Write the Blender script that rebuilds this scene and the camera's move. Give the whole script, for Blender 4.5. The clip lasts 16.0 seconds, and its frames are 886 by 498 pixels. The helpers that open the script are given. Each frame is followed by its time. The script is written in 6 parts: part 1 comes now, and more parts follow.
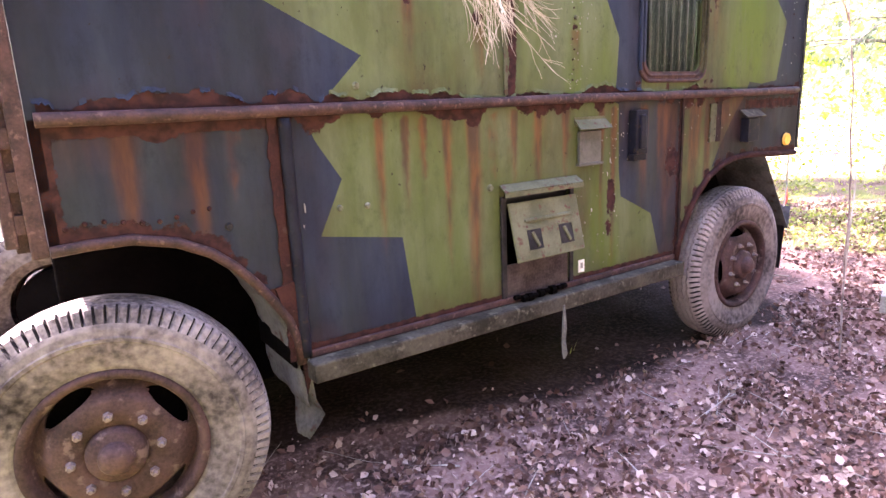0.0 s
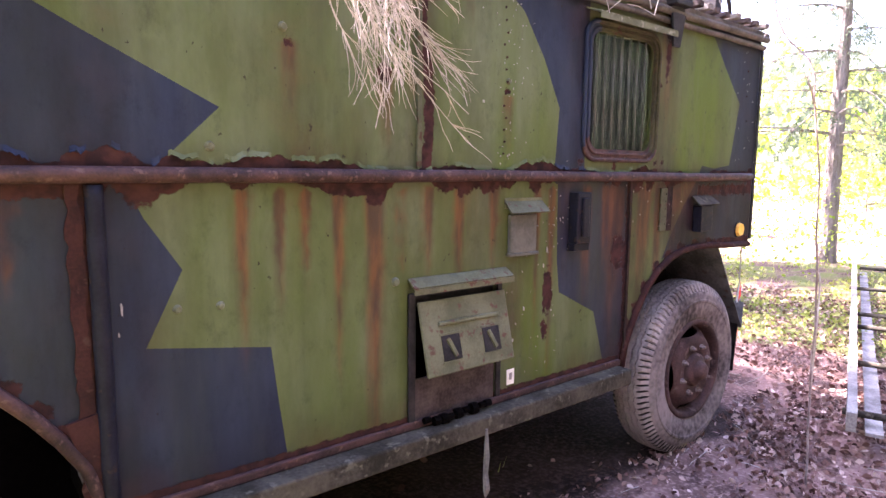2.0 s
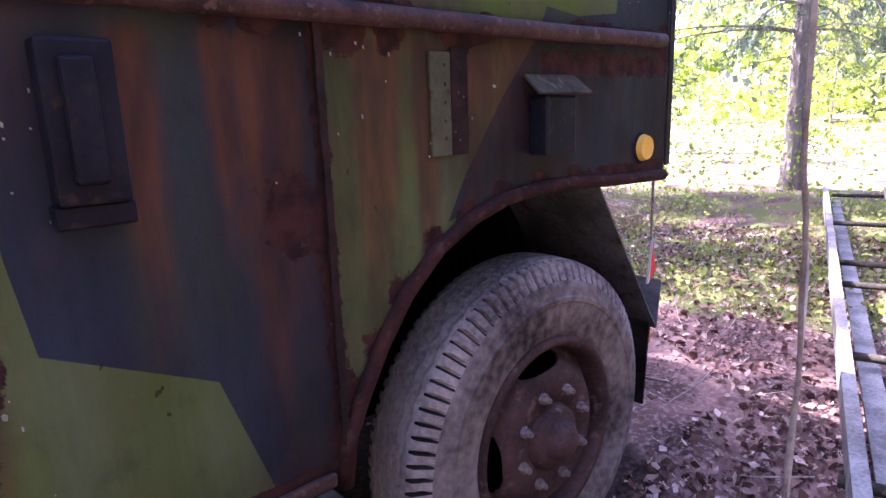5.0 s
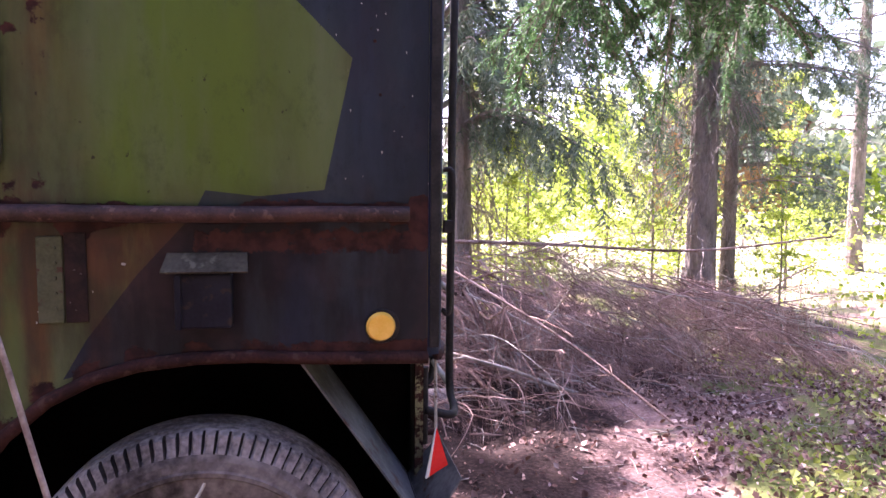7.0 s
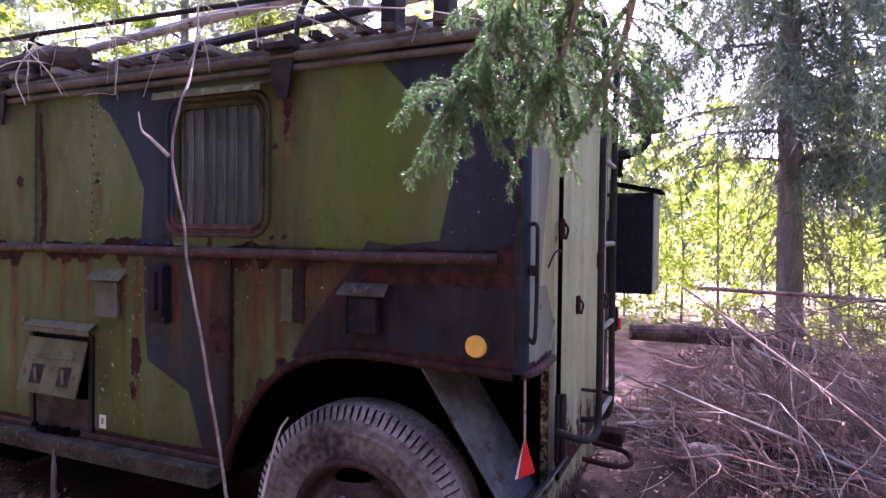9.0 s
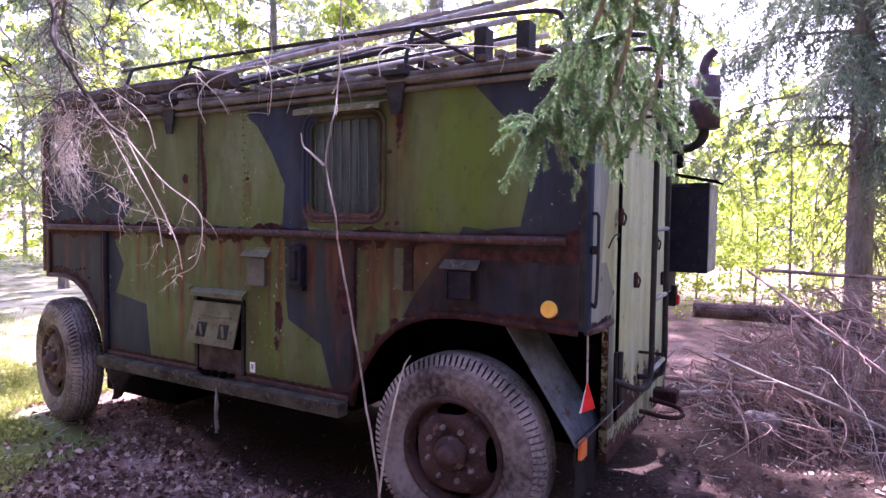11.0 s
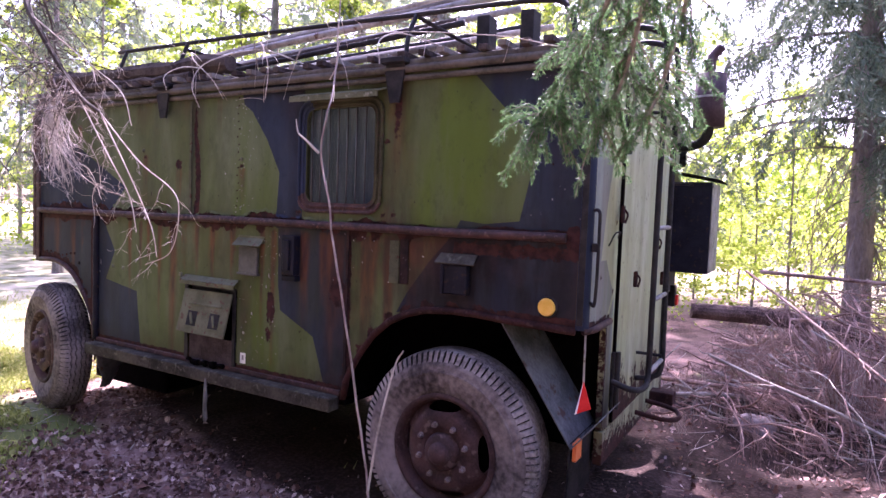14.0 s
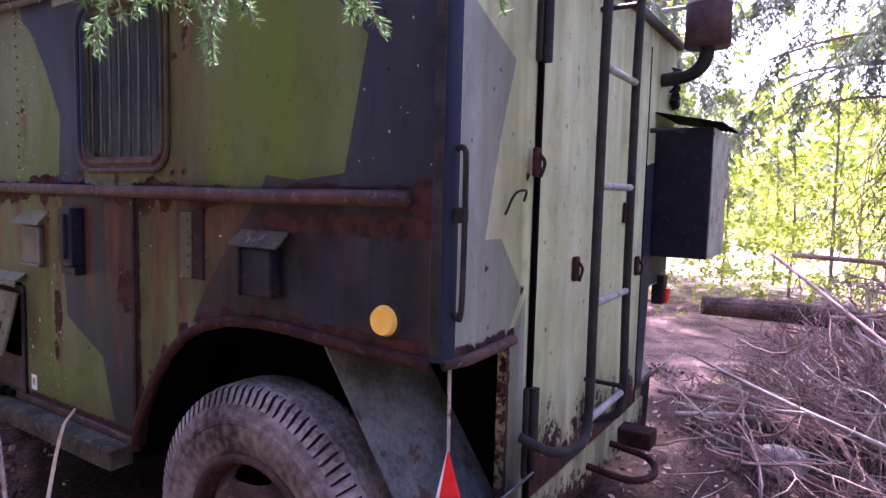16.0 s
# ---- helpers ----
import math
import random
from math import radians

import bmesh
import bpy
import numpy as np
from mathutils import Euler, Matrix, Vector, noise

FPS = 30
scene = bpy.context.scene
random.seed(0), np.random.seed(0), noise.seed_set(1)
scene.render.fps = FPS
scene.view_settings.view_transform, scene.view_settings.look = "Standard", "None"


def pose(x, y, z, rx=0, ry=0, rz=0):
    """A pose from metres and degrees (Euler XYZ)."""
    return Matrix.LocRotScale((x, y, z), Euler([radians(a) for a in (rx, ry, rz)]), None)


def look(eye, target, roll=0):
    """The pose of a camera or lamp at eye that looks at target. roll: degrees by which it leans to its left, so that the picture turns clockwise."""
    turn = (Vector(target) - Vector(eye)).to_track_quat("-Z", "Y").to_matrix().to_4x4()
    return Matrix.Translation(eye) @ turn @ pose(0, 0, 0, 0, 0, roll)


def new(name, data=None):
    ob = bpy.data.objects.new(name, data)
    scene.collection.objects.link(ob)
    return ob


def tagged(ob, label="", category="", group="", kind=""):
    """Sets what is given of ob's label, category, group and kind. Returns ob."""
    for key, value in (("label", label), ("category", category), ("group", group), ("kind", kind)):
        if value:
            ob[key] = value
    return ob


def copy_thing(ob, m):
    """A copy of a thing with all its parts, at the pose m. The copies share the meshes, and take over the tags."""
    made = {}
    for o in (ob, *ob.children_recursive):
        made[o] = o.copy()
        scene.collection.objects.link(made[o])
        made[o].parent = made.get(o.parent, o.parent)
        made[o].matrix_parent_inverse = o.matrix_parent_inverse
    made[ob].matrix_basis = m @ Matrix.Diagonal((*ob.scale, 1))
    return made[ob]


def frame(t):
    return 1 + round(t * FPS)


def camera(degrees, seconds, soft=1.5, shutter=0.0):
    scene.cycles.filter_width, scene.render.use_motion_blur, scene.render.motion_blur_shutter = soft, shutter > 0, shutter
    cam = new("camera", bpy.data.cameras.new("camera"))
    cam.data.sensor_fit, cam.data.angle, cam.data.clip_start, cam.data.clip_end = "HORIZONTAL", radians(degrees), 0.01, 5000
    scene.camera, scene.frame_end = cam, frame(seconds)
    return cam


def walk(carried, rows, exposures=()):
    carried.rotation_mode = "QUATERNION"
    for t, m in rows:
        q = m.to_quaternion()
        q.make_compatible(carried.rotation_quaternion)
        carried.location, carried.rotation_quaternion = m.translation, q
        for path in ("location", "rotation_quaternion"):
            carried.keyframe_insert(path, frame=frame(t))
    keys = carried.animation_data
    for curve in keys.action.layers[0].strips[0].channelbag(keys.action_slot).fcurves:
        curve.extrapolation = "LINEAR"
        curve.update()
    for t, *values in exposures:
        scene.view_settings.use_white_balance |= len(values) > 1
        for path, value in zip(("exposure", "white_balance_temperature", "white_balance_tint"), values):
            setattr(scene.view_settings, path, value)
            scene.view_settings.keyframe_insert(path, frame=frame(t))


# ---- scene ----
cam = camera(71.0, 16.0)
PATH = [
    (0, (-0.086, -2.249, 1.625), (1.003, -0.634, 1.171), -2.9),
    (0.5, (-0.07, -2.309, 1.603), (1.062, -0.712, 1.193), -2.7),
    (1, (-0.023, -2.18, 1.607), (1.104, -0.57, 1.239), -0.9),
    (1.5, (0.19, -1.979, 1.634), (1.388, -0.396, 1.394), 1.5),
    (2, (0.433, -1.847, 1.652), (1.684, -0.309, 1.392), 0.2),
    (2.5, (0.694, -1.804, 1.667), (1.803, -0.146, 1.517), -0.5),
    (3, (0.934, -1.572, 1.652), (2.079, 0.043, 1.365), -0.2),
    (3.5, (1.267, -1.287, 1.617), (2.538, 0.246, 1.432), -1.7),
    (4, (1.613, -1.108, 1.577), (2.816, 0.485, 1.45), -3.7),
    (4.5, (2.138, -1.08, 1.471), (3.415, 0.435, 1.195), -3.4),
    (4.7, (2.273, -1.036, 1.427), (3.599, 0.396, 0.991), -2.8),
    (6.8, (4.05, -1.745, 1.572), (4.587, 0.168, 1.339), 0.4),
    (7, (4.139, -1.799, 1.65), (4.539, 0.154, 1.484), 0.1),
    (7.5, (4.294, -1.872, 1.616), (4.356, 0.126, 1.53), 1.2),
    (8, (4.587, -1.982, 1.636), (4.302, -0.003, 1.604), 1.9),
    (8.5, (4.919, -2.074, 1.631), (4.335, -0.161, 1.647), -1.4),
    (9, (5.129, -2.188, 1.67), (4.334, -0.353, 1.643), 0.3),
    (9.5, (5.308, -2.412, 1.75), (4.422, -0.622, 1.637), 0.4),
    (9.7, (5.264, -2.522, 1.739), (4.315, -0.763, 1.667), 1.8),
    (11.8, (5.423, -2.86, 1.684), (4.417, -1.134, 1.589), 0.1),
    (12, (5.428, -2.869, 1.689), (4.427, -1.138, 1.633), 0.2),
    (12.5, (5.445, -2.9, 1.705), (4.446, -1.168, 1.678), 0.8),
    (13, (5.416, -2.944, 1.706), (4.405, -1.218, 1.695), 0.5),
    (13.5, (5.372, -2.912, 1.7), (4.378, -1.178, 1.654), -0.2),
    (14, (5.329, -2.761, 1.682), (4.337, -1.028, 1.578), 1.8),
    (14.5, (5.333, -2.369, 1.647), (4.34, -0.633, 1.646), 0.6),
    (15, (5.346, -1.985, 1.632), (4.318, -0.271, 1.561), 2.6),
    (15.5, (5.345, -1.616, 1.629), (4.391, 0.135, 1.48), 2.9),
    (16, (5.35, -1.313, 1.598), (4.266, 0.36, 1.444), 1.1),
]
# camera, light and materials
walk(cam, [(t, look(eye, target, roll)) for t, eye, target, roll in PATH],
     exposures=[(0, 4.38, 6400, 41), (1, 4.2, 6350, 41), (2, 3.95, 6200, 41), (3, 3.62, 6100, 41), (3.5, 3.45, 5850, 42), (4.5, 3.15, 5500, 47), (7, 2.95, 6000, 43), (8, 2.92, 5720, 50), (8.7, 2.52, 5800, 52), (9.5, 2.93, 5780, 53), (12.5, 2.88, 5760, 52), (16, 2.97, 5780, 54)])

SUN_ELEVATION, SUN_AZIMUTH = 48.0, -22.0  # azimuth from +y towards +x
world = bpy.data.worlds.new("world")
scene.world = world
world.use_nodes = True
wn = world.node_tree
sky = wn.nodes.new("ShaderNodeTexSky")
sky.sky_type, sky.sun_disc = "NISHITA", False
sky.sun_elevation, sky.sun_rotation = radians(SUN_ELEVATION), radians(SUN_AZIMUTH)
sky.air_density, sky.dust_density = 1.0, 3.0
wn.links.new(sky.outputs[0], wn.nodes["Background"].inputs[0])
wn.nodes["Background"].inputs[1].default_value = 0.14
sun = new("sun", bpy.data.lights.new("sun", "SUN"))
sun.data.energy, sun.data.angle, sun.data.color = 5.0, radians(0.6), (1.0, 0.95, 0.88)
_a, _e = radians(SUN_AZIMUTH), radians(SUN_ELEVATION)
sun.matrix_world = look((0, 0, 20), Vector((0, 0, 20)) - Vector((math.sin(_a) * math.cos(_e), math.cos(_a) * math.cos(_e), math.sin(_e))))


# ---- materials ----
class Net:
    """A small wrapper for writing node trees."""

    def __init__(self, name):
        self.mat = bpy.data.materials.new(name)
        self.mat.use_nodes = True
        self.tree = self.mat.node_tree
        self.bsdf = self.tree.nodes["Principled BSDF"]

    def node(self, kind, **given):
        n = self.tree.nodes.new(kind)
        for key, value in given.items():
            if key in n.inputs:
                self.put(n.inputs[key], value)
        return n

    def put(self, socket, value):
        if isinstance(value, bpy.types.NodeSocket):
            self.tree.links.new(value, socket)
        elif isinstance(value, (tuple, list)) and len(value) == 3 and socket.type == "RGBA":
            socket.default_value = (*value, 1)
        else:
            socket.default_value = value

    def coords(self, scale=(1, 1, 1), shift=(0, 0, 0)):
        t = self.tree.nodes.new("ShaderNodeTexCoord")
        m = self.node("ShaderNodeMapping", Scale=scale, Location=shift)
        self.put(m.inputs["Vector"], t.outputs["Object"])
        return m.outputs[0]

    def noise(self, scale, detail=4.0, stretch=(1, 1, 1), rough=0.55, shift=(0, 0, 0)):
        n = self.node("ShaderNodeTexNoise", Scale=scale, Detail=detail, Roughness=rough)
        self.put(n.inputs["Vector"], self.coords(stretch, shift))
        return n.outputs["Fac"]

    def ramp(self, fac, lo, hi):
        n = self.node("ShaderNodeMapRange")
        n.interpolation_type = "SMOOTHSTEP"
        for key, v in (("Value", fac), ("From Min", lo), ("From Max", hi)):
            self.put(n.inputs[key], v)
        return n.outputs[0]

    def math(self, op, a, b=0.0):
        n = self.tree.nodes.new("ShaderNodeMath")
        n.operation = op
        self.put(n.inputs[0], a)
        self.put(n.inputs[1], b)
        return n.outputs[0]

    def mix(self, fac, a, b):
        n = self.tree.nodes.new("ShaderNodeMix")
        n.data_type = "RGBA"
        self.put(n.inputs[0], fac)
        self.put(n.inputs[6], a)
        self.put(n.inputs[7], b)
        return n.outputs[2]

    def attr(self, name):
        n = self.tree.nodes.new("ShaderNodeAttribute")
        n.attribute_name = name
        return n.outputs["Fac"]

    def island(self):
        return self.tree.nodes.new("ShaderNodeNewGeometry").outputs["Random Per Island"]

    def any_object(self):
        return self.tree.nodes.new("ShaderNodeObjectInfo").outputs["Random"]

    def done(self, color, rough=0.7, metal=0.0, bump=None, strength=0.3, distance=0.004, **more):
        b = self.bsdf
        self.put(b.inputs["Base Color"], color)
        self.put(b.inputs["Roughness"], rough)
        self.put(b.inputs["Metallic"], metal)
        for key, v in more.items():
            self.put(b.inputs[key.replace("_", " ")], v)
        if bump is not None:
            n = self.node("ShaderNodeBump", Strength=strength, Distance=distance, Height=bump)
            self.put(b.inputs["Normal"], n.outputs[0])
        return self.mat


def mottled(name, a, b, scale=8.0, fine=90.0, rough=0.75, metal=0.0, strength=0.35, distance=0.003, stretch=(1, 1, 1), speck=None, gloss=0.12):
    n = Net(name)
    big, small = n.noise(scale, 5, stretch), n.noise(fine, 3, stretch)
    c = n.mix(n.ramp(n.math("ADD", n.math("MULTIPLY", big, 0.7), n.math("MULTIPLY", small, 0.3)), 0.33, 0.67), a, b)
    if speck:
        c = n.mix(n.ramp(n.noise(scale * 3, 4), 0.58, 0.68), c, speck)
    return n.done(c, rough, metal, n.math("ADD", big, small), strength, distance, Specular_IOR_Level=gloss)


RUST_DARK, RUST_RED, RUST_RUN = (0.02, 0.0095, 0.009), (0.052, 0.02, 0.0165), (0.13, 0.047, 0.016)


def painted(name, base, worn, algae_most=0.85, moss=(0.075, 0.105, 0.012), dirt=(0.022, 0.016, 0.011), blot=0.7, wash=(0.05, 0.019, 0.013)):
    """Old matt paint with streaks, algae, dirt and rust that follow the sheet's own stain maps."""
    n = Net(name)
    streak = n.noise(1.3, 5, (3.0, 3.0, 0.6), rough=0.6)
    fine = n.noise(70, 4)
    c = n.mix(n.ramp(streak, 0.35, 0.7), base, worn)
    c = n.mix(n.math("MULTIPLY", n.ramp(n.noise(1.0, 5, (14, 14, 0.7)), 0.5, 0.75), 0.25), c, tuple(v * 0.5 for v in base))
    c = n.mix(n.math("MULTIPLY", n.ramp(n.noise(2.1, 6, (1.2, 1.2, 0.7), rough=0.62, shift=(1, 5, 2)), 0.44, 0.7), blot), c, tuple(v * k for v, k in zip(base, (0.62, 0.5, 0.55))))
    c = n.mix(n.math("MULTIPLY", n.ramp(n.noise(1.5, 6, (2.2, 2.2, 0.9), rough=0.65, shift=(9, 2, 7)), 0.46, 0.66), 0.5), c, tuple(v * k for v, k in zip(base, (0.6, 0.55, 0.52))))
    algae = n.math("MULTIPLY", n.attr("algae"), n.math("ADD", 0.2, n.ramp(n.noise(1.6, 5, (4, 4, 0.6), shift=(3, 1, 2)), 0.36, 0.66)))
    c = n.mix(n.math("MINIMUM", n.math("MULTIPLY", algae, algae_most), 0.9), c, moss)
    run = n.ramp(n.math("ADD", n.math("MULTIPLY", n.attr("run"), 1.25), n.math("MULTIPLY", n.math("SUBTRACT", n.noise(1.2, 5, (16, 16, 0.9), shift=(7, 0, 0)), 0.5), 0.45)), 0.12, 0.9)
    c = n.mix(n.math("MULTIPLY", n.ramp(n.noise(8, 9, (1.3, 1.3, 0.8), rough=0.78, shift=(2, 2, 5)), 0.5, 0.72), 0.5), c, tuple(v * 0.4 for v in base))
    c = n.mix(n.math("MULTIPLY", run, 0.8), c, n.mix(n.ramp(n.noise(6, 4, (3, 3, 0.6)), 0.35, 0.65), RUST_RUN, RUST_RED))
    soot = n.math("MULTIPLY", n.attr("grime"), n.math("ADD", 0.3, n.ramp(n.noise(1.6, 6, (4, 4, 0.9), rough=0.65, shift=(2, 9, 4)), 0.35, 0.65)))
    c = n.mix(n.math("MINIMUM", soot, 0.88), c, n.mix(n.ramp(n.noise(5, 5, shift=(4, 4, 4)), 0.45, 0.62), dirt, wash))
    bare = n.ramp(n.math("ADD", n.attr("rust"), n.math("MULTIPLY", n.math("SUBTRACT", n.noise(26, 6, rough=0.7), 0.5), 0.9)), 0.42, 0.52)
    c = n.mix(bare, c, n.mix(n.ramp(n.noise(18, 5), 0.35, 0.65), RUST_DARK, RUST_RED))
    pit = n.math("MULTIPLY", n.ramp(n.noise(34, 3, (1, 1, 0.7), rough=0.6, shift=(6, 2, 1)), 0.68, 0.72), 0.8)
    c = n.mix(pit, c, (0.016, 0.011, 0.009))
    scratch = n.ramp(n.noise(1.6, 6, (30, 30, 3), rough=0.75), 0.745, 0.765)
    c = n.mix(n.math("MULTIPLY", scratch, 0.5), c, (0.26, 0.25, 0.23))
    height = n.math("SUBTRACT", n.math("MULTIPLY", fine, 0.25), n.math("MULTIPLY", bare, 0.8))
    height = n.math("ADD", height, n.math("MULTIPLY", n.noise(1.7, 2), 2.5))
    return n.done(c, n.mix(bare, (0.6, 0.6, 0.6), (0.92, 0.92, 0.92)), 0.0, height, 0.45, 0.006, Specular_IOR_Level=0.15)


M_GREEN = painted("paint_green", (0.075, 0.098, 0.034), (0.115, 0.137, 0.08), 0.95, (0.072, 0.112, 0.011))
M_BLUE = painted("paint_dark", (0.0115, 0.0165, 0.035), (0.026, 0.036, 0.064), 0.6, (0.045, 0.054, 0.022), (0.007, 0.005, 0.006), 0.3, (0.022, 0.012, 0.013))
M_PALE = painted("paint_pale", (0.4, 0.425, 0.235), (0.5, 0.52, 0.345), 0.6, (0.15, 0.16, 0.05), (0.06, 0.045, 0.03), 0.25)
M_GREY = painted("paint_grey", (0.19, 0.21, 0.185), (0.26, 0.275, 0.245), 0.6, (0.1, 0.12, 0.04), (0.04, 0.03, 0.022), 0.35)
M_FRAME = mottled("dark_rusty_frame", (0.011, 0.008, 0.008), (0.034, 0.018, 0.015), 14, 110, 0.8, strength=0.5)
M_SILL = mottled("dirty_sill", (0.022, 0.019, 0.014), (0.08, 0.07, 0.052), 7, 70, 0.9, strength=0.5, speck=(0.11, 0.1, 0.075))
M_NAVY = mottled("navy_steel", (0.006, 0.006, 0.011), (0.014, 0.014, 0.022), 9, 90, 0.55, speck=(0.03, 0.02, 0.016))
M_RUST = mottled("rust", RUST_DARK, RUST_RED, 9, 110, 0.92, strength=0.6, speck=(0.06, 0.032, 0.026))
M_RAIL = mottled("rusty_rail", (0.02, 0.01, 0.009), (0.07, 0.032, 0.027), 14, 120, 0.7, strength=0.6, speck=(0.1, 0.055, 0.045), gloss=0.3)
M_OLIVE = mottled("olive_steel", (0.075, 0.08, 0.045), (0.13, 0.135, 0.085), 10, 120, 0.65, speck=(0.2, 0.2, 0.15))
M_OLIVE_PALE = mottled("pale_olive_steel", (0.075, 0.078, 0.042), (0.13, 0.131, 0.078), 8, 120, 0.6, speck=(0.09, 0.045, 0.03))
M_STEEL = mottled("dark_steel", (0.012, 0.012, 0.013), (0.034, 0.03, 0.03), 12, 120, 0.6, metal=0.1)
M_BAR = mottled("grey_bar", (0.03, 0.032, 0.034), (0.08, 0.082, 0.085), 12, 120, 0.5, metal=0.3)
# near black, with the deep shade of underside and wheel wells in the colour
M_BLACK = mottled("underbody_shade_black", (0.0015, 0.0012, 0.0012), (0.005, 0.004, 0.0037), 4, 50, 0.9, gloss=0.02)
M_RUBBER = mottled("old_rubber", (0.016, 0.012, 0.012), (0.27, 0.225, 0.205), 1.9, 34, 0.92, strength=0.4, gloss=0.08)
M_TREAD = mottled("muddy_tread", (0.05, 0.04, 0.038), (0.3, 0.25, 0.232), 3, 60, 0.9, strength=0.5, gloss=0.08)
M_RUBBER_DARK = mottled("muddy_dark_rubber", (0.022, 0.017, 0.016), (0.26, 0.215, 0.2), 2.2, 34, 0.92, strength=0.4, gloss=0.08)
M_TREAD_DARK = mottled("dark_tread", (0.06, 0.049, 0.046), (0.36, 0.3, 0.28), 2.5, 60, 0.9, strength=0.5, gloss=0.08)
# bare black rubber, also used to paint shade into the tread gaps
M_RUBBER_AND_SHADE = mottled("bare_rubber_and_shade", (0.008, 0.007, 0.007), (0.03, 0.025, 0.024), 8, 70, 0.8, gloss=0.05)
M_RIM = mottled("rusty_rim", (0.022, 0.012, 0.011), (0.085, 0.045, 0.04), 6, 90, 0.75, strength=0.6, speck=(0.12, 0.08, 0.07), gloss=0.2)
M_NUT = mottled("wheel_nut", (0.12, 0.08, 0.07), (0.22, 0.17, 0.155), 30, 200, 0.7)
M_WOOD = mottled("weathered_wood", (0.09, 0.08, 0.07), (0.2, 0.18, 0.16), 5, 80, 0.9, strength=0.5)
M_WOOD_PALE = mottled("pale_weathered_wood", (0.14, 0.125, 0.115), (0.36, 0.335, 0.31), 5, 80, 0.9, strength=0.5)
M_ROOF = mottled("roof_dirt", (0.05, 0.045, 0.038), (0.12, 0.105, 0.09), 5, 60, 0.95)
M_TUBE = mottled("pale_steel_tube", (0.2, 0.19, 0.18), (0.36, 0.34, 0.32), 10, 90, 0.55, metal=0.2, speck=(0.12, 0.07, 0.05))
M_AMBER = mottled("amber_plastic", (0.72, 0.4, 0.05), (0.8, 0.48, 0.1), 30, 200, 0.35, strength=0.05)
M_RED = mottled("red_plastic", (0.62, 0.02, 0.015), (0.72, 0.04, 0.03), 20, 150, 0.4, strength=0.1)
M_ORANGE = mottled("orange_plastic", (0.6, 0.12, 0.03), (0.7, 0.2, 0.06), 20, 150, 0.4, strength=0.1)
M_WHITE = mottled("white_label", (0.62, 0.61, 0.57), (0.75, 0.74, 0.7), 30, 150, 0.6, strength=0.1)
M_MUFFLER = mottled("muffler_brown", (0.045, 0.028, 0.032), (0.085, 0.058, 0.064), 9, 90, 0.65)
M_WINDOW_FRAME = mottled("stained_window_frame", (0.02, 0.018, 0.011), (0.065, 0.062, 0.03), 6, 90, 0.75, strength=0.5, speck=(0.05, 0.024, 0.018))
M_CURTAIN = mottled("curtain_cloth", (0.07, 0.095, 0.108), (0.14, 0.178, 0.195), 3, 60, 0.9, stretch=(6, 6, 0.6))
# near-black cloth that paints the shade inside the pleats
M_CURTAIN_SHADE = mottled("curtain_shade_cloth", (0.008, 0.012, 0.016), (0.016, 0.023, 0.028), 3, 60, 0.9, stretch=(6, 6, 0.6))
M_BARK = mottled("spruce_bark", (0.13, 0.108, 0.094), (0.32, 0.27, 0.238), 7, 45, 0.95, strength=0.9, distance=0.02, stretch=(1, 1, 0.35))
M_BARK_DARK = mottled("dark_twig_bark", (0.03, 0.025, 0.022), (0.1, 0.085, 0.075), 9, 60, 0.95)
M_PINE = mottled("pine_bark", (0.16, 0.08, 0.05), (0.34, 0.19, 0.13), 6, 40, 0.95, strength=0.9, distance=0.02, stretch=(1, 1, 0.4))
M_DEADWOOD = mottled("dead_branch", (0.11, 0.062, 0.052), (0.5, 0.345, 0.295), 4, 60, 0.95, strength=0.5, gloss=0.05)
M_TWIG = mottled("pale_dry_twig", (0.22, 0.185, 0.155), (0.5, 0.45, 0.4), 8, 60, 0.95, gloss=0.05)
M_LOG = mottled("red_brown_log", (0.05, 0.03, 0.026), (0.19, 0.125, 0.105), 6, 50, 0.95, strength=0.9, distance=0.015)
M_ROT = mottled("rotten_timber", (0.022, 0.016, 0.015), (0.085, 0.066, 0.058), 7, 60, 0.95, strength=0.8, distance=0.01)
M_SAPLING = mottled("sapling_bark", (0.15, 0.105, 0.095), (0.36, 0.3, 0.275), 14, 90, 0.8)
M_PLATE = mottled("green_plate", (0.045, 0.048, 0.026), (0.085, 0.086, 0.05), 10, 120, 0.7, speck=(0.06, 0.03, 0.02))
M_MUDGUARD = mottled("dull_grey_sheet", (0.045, 0.044, 0.044), (0.14, 0.137, 0.132), 5, 60, 0.7, speck=(0.06, 0.03, 0.022))
M_STONE = mottled("stone", (0.1, 0.078, 0.075), (0.3, 0.255, 0.25), 7, 60, 0.95, strength=0.8, distance=0.012, gloss=0.05)


def glass():
    n = Net("window_glass")
    return n.done((0.9, 0.93, 0.93), 0.08, 0.0, n.noise(3, 2), 0.03, 0.002, Transmission_Weight=1.0, IOR=1.45)


M_GLASS = glass()


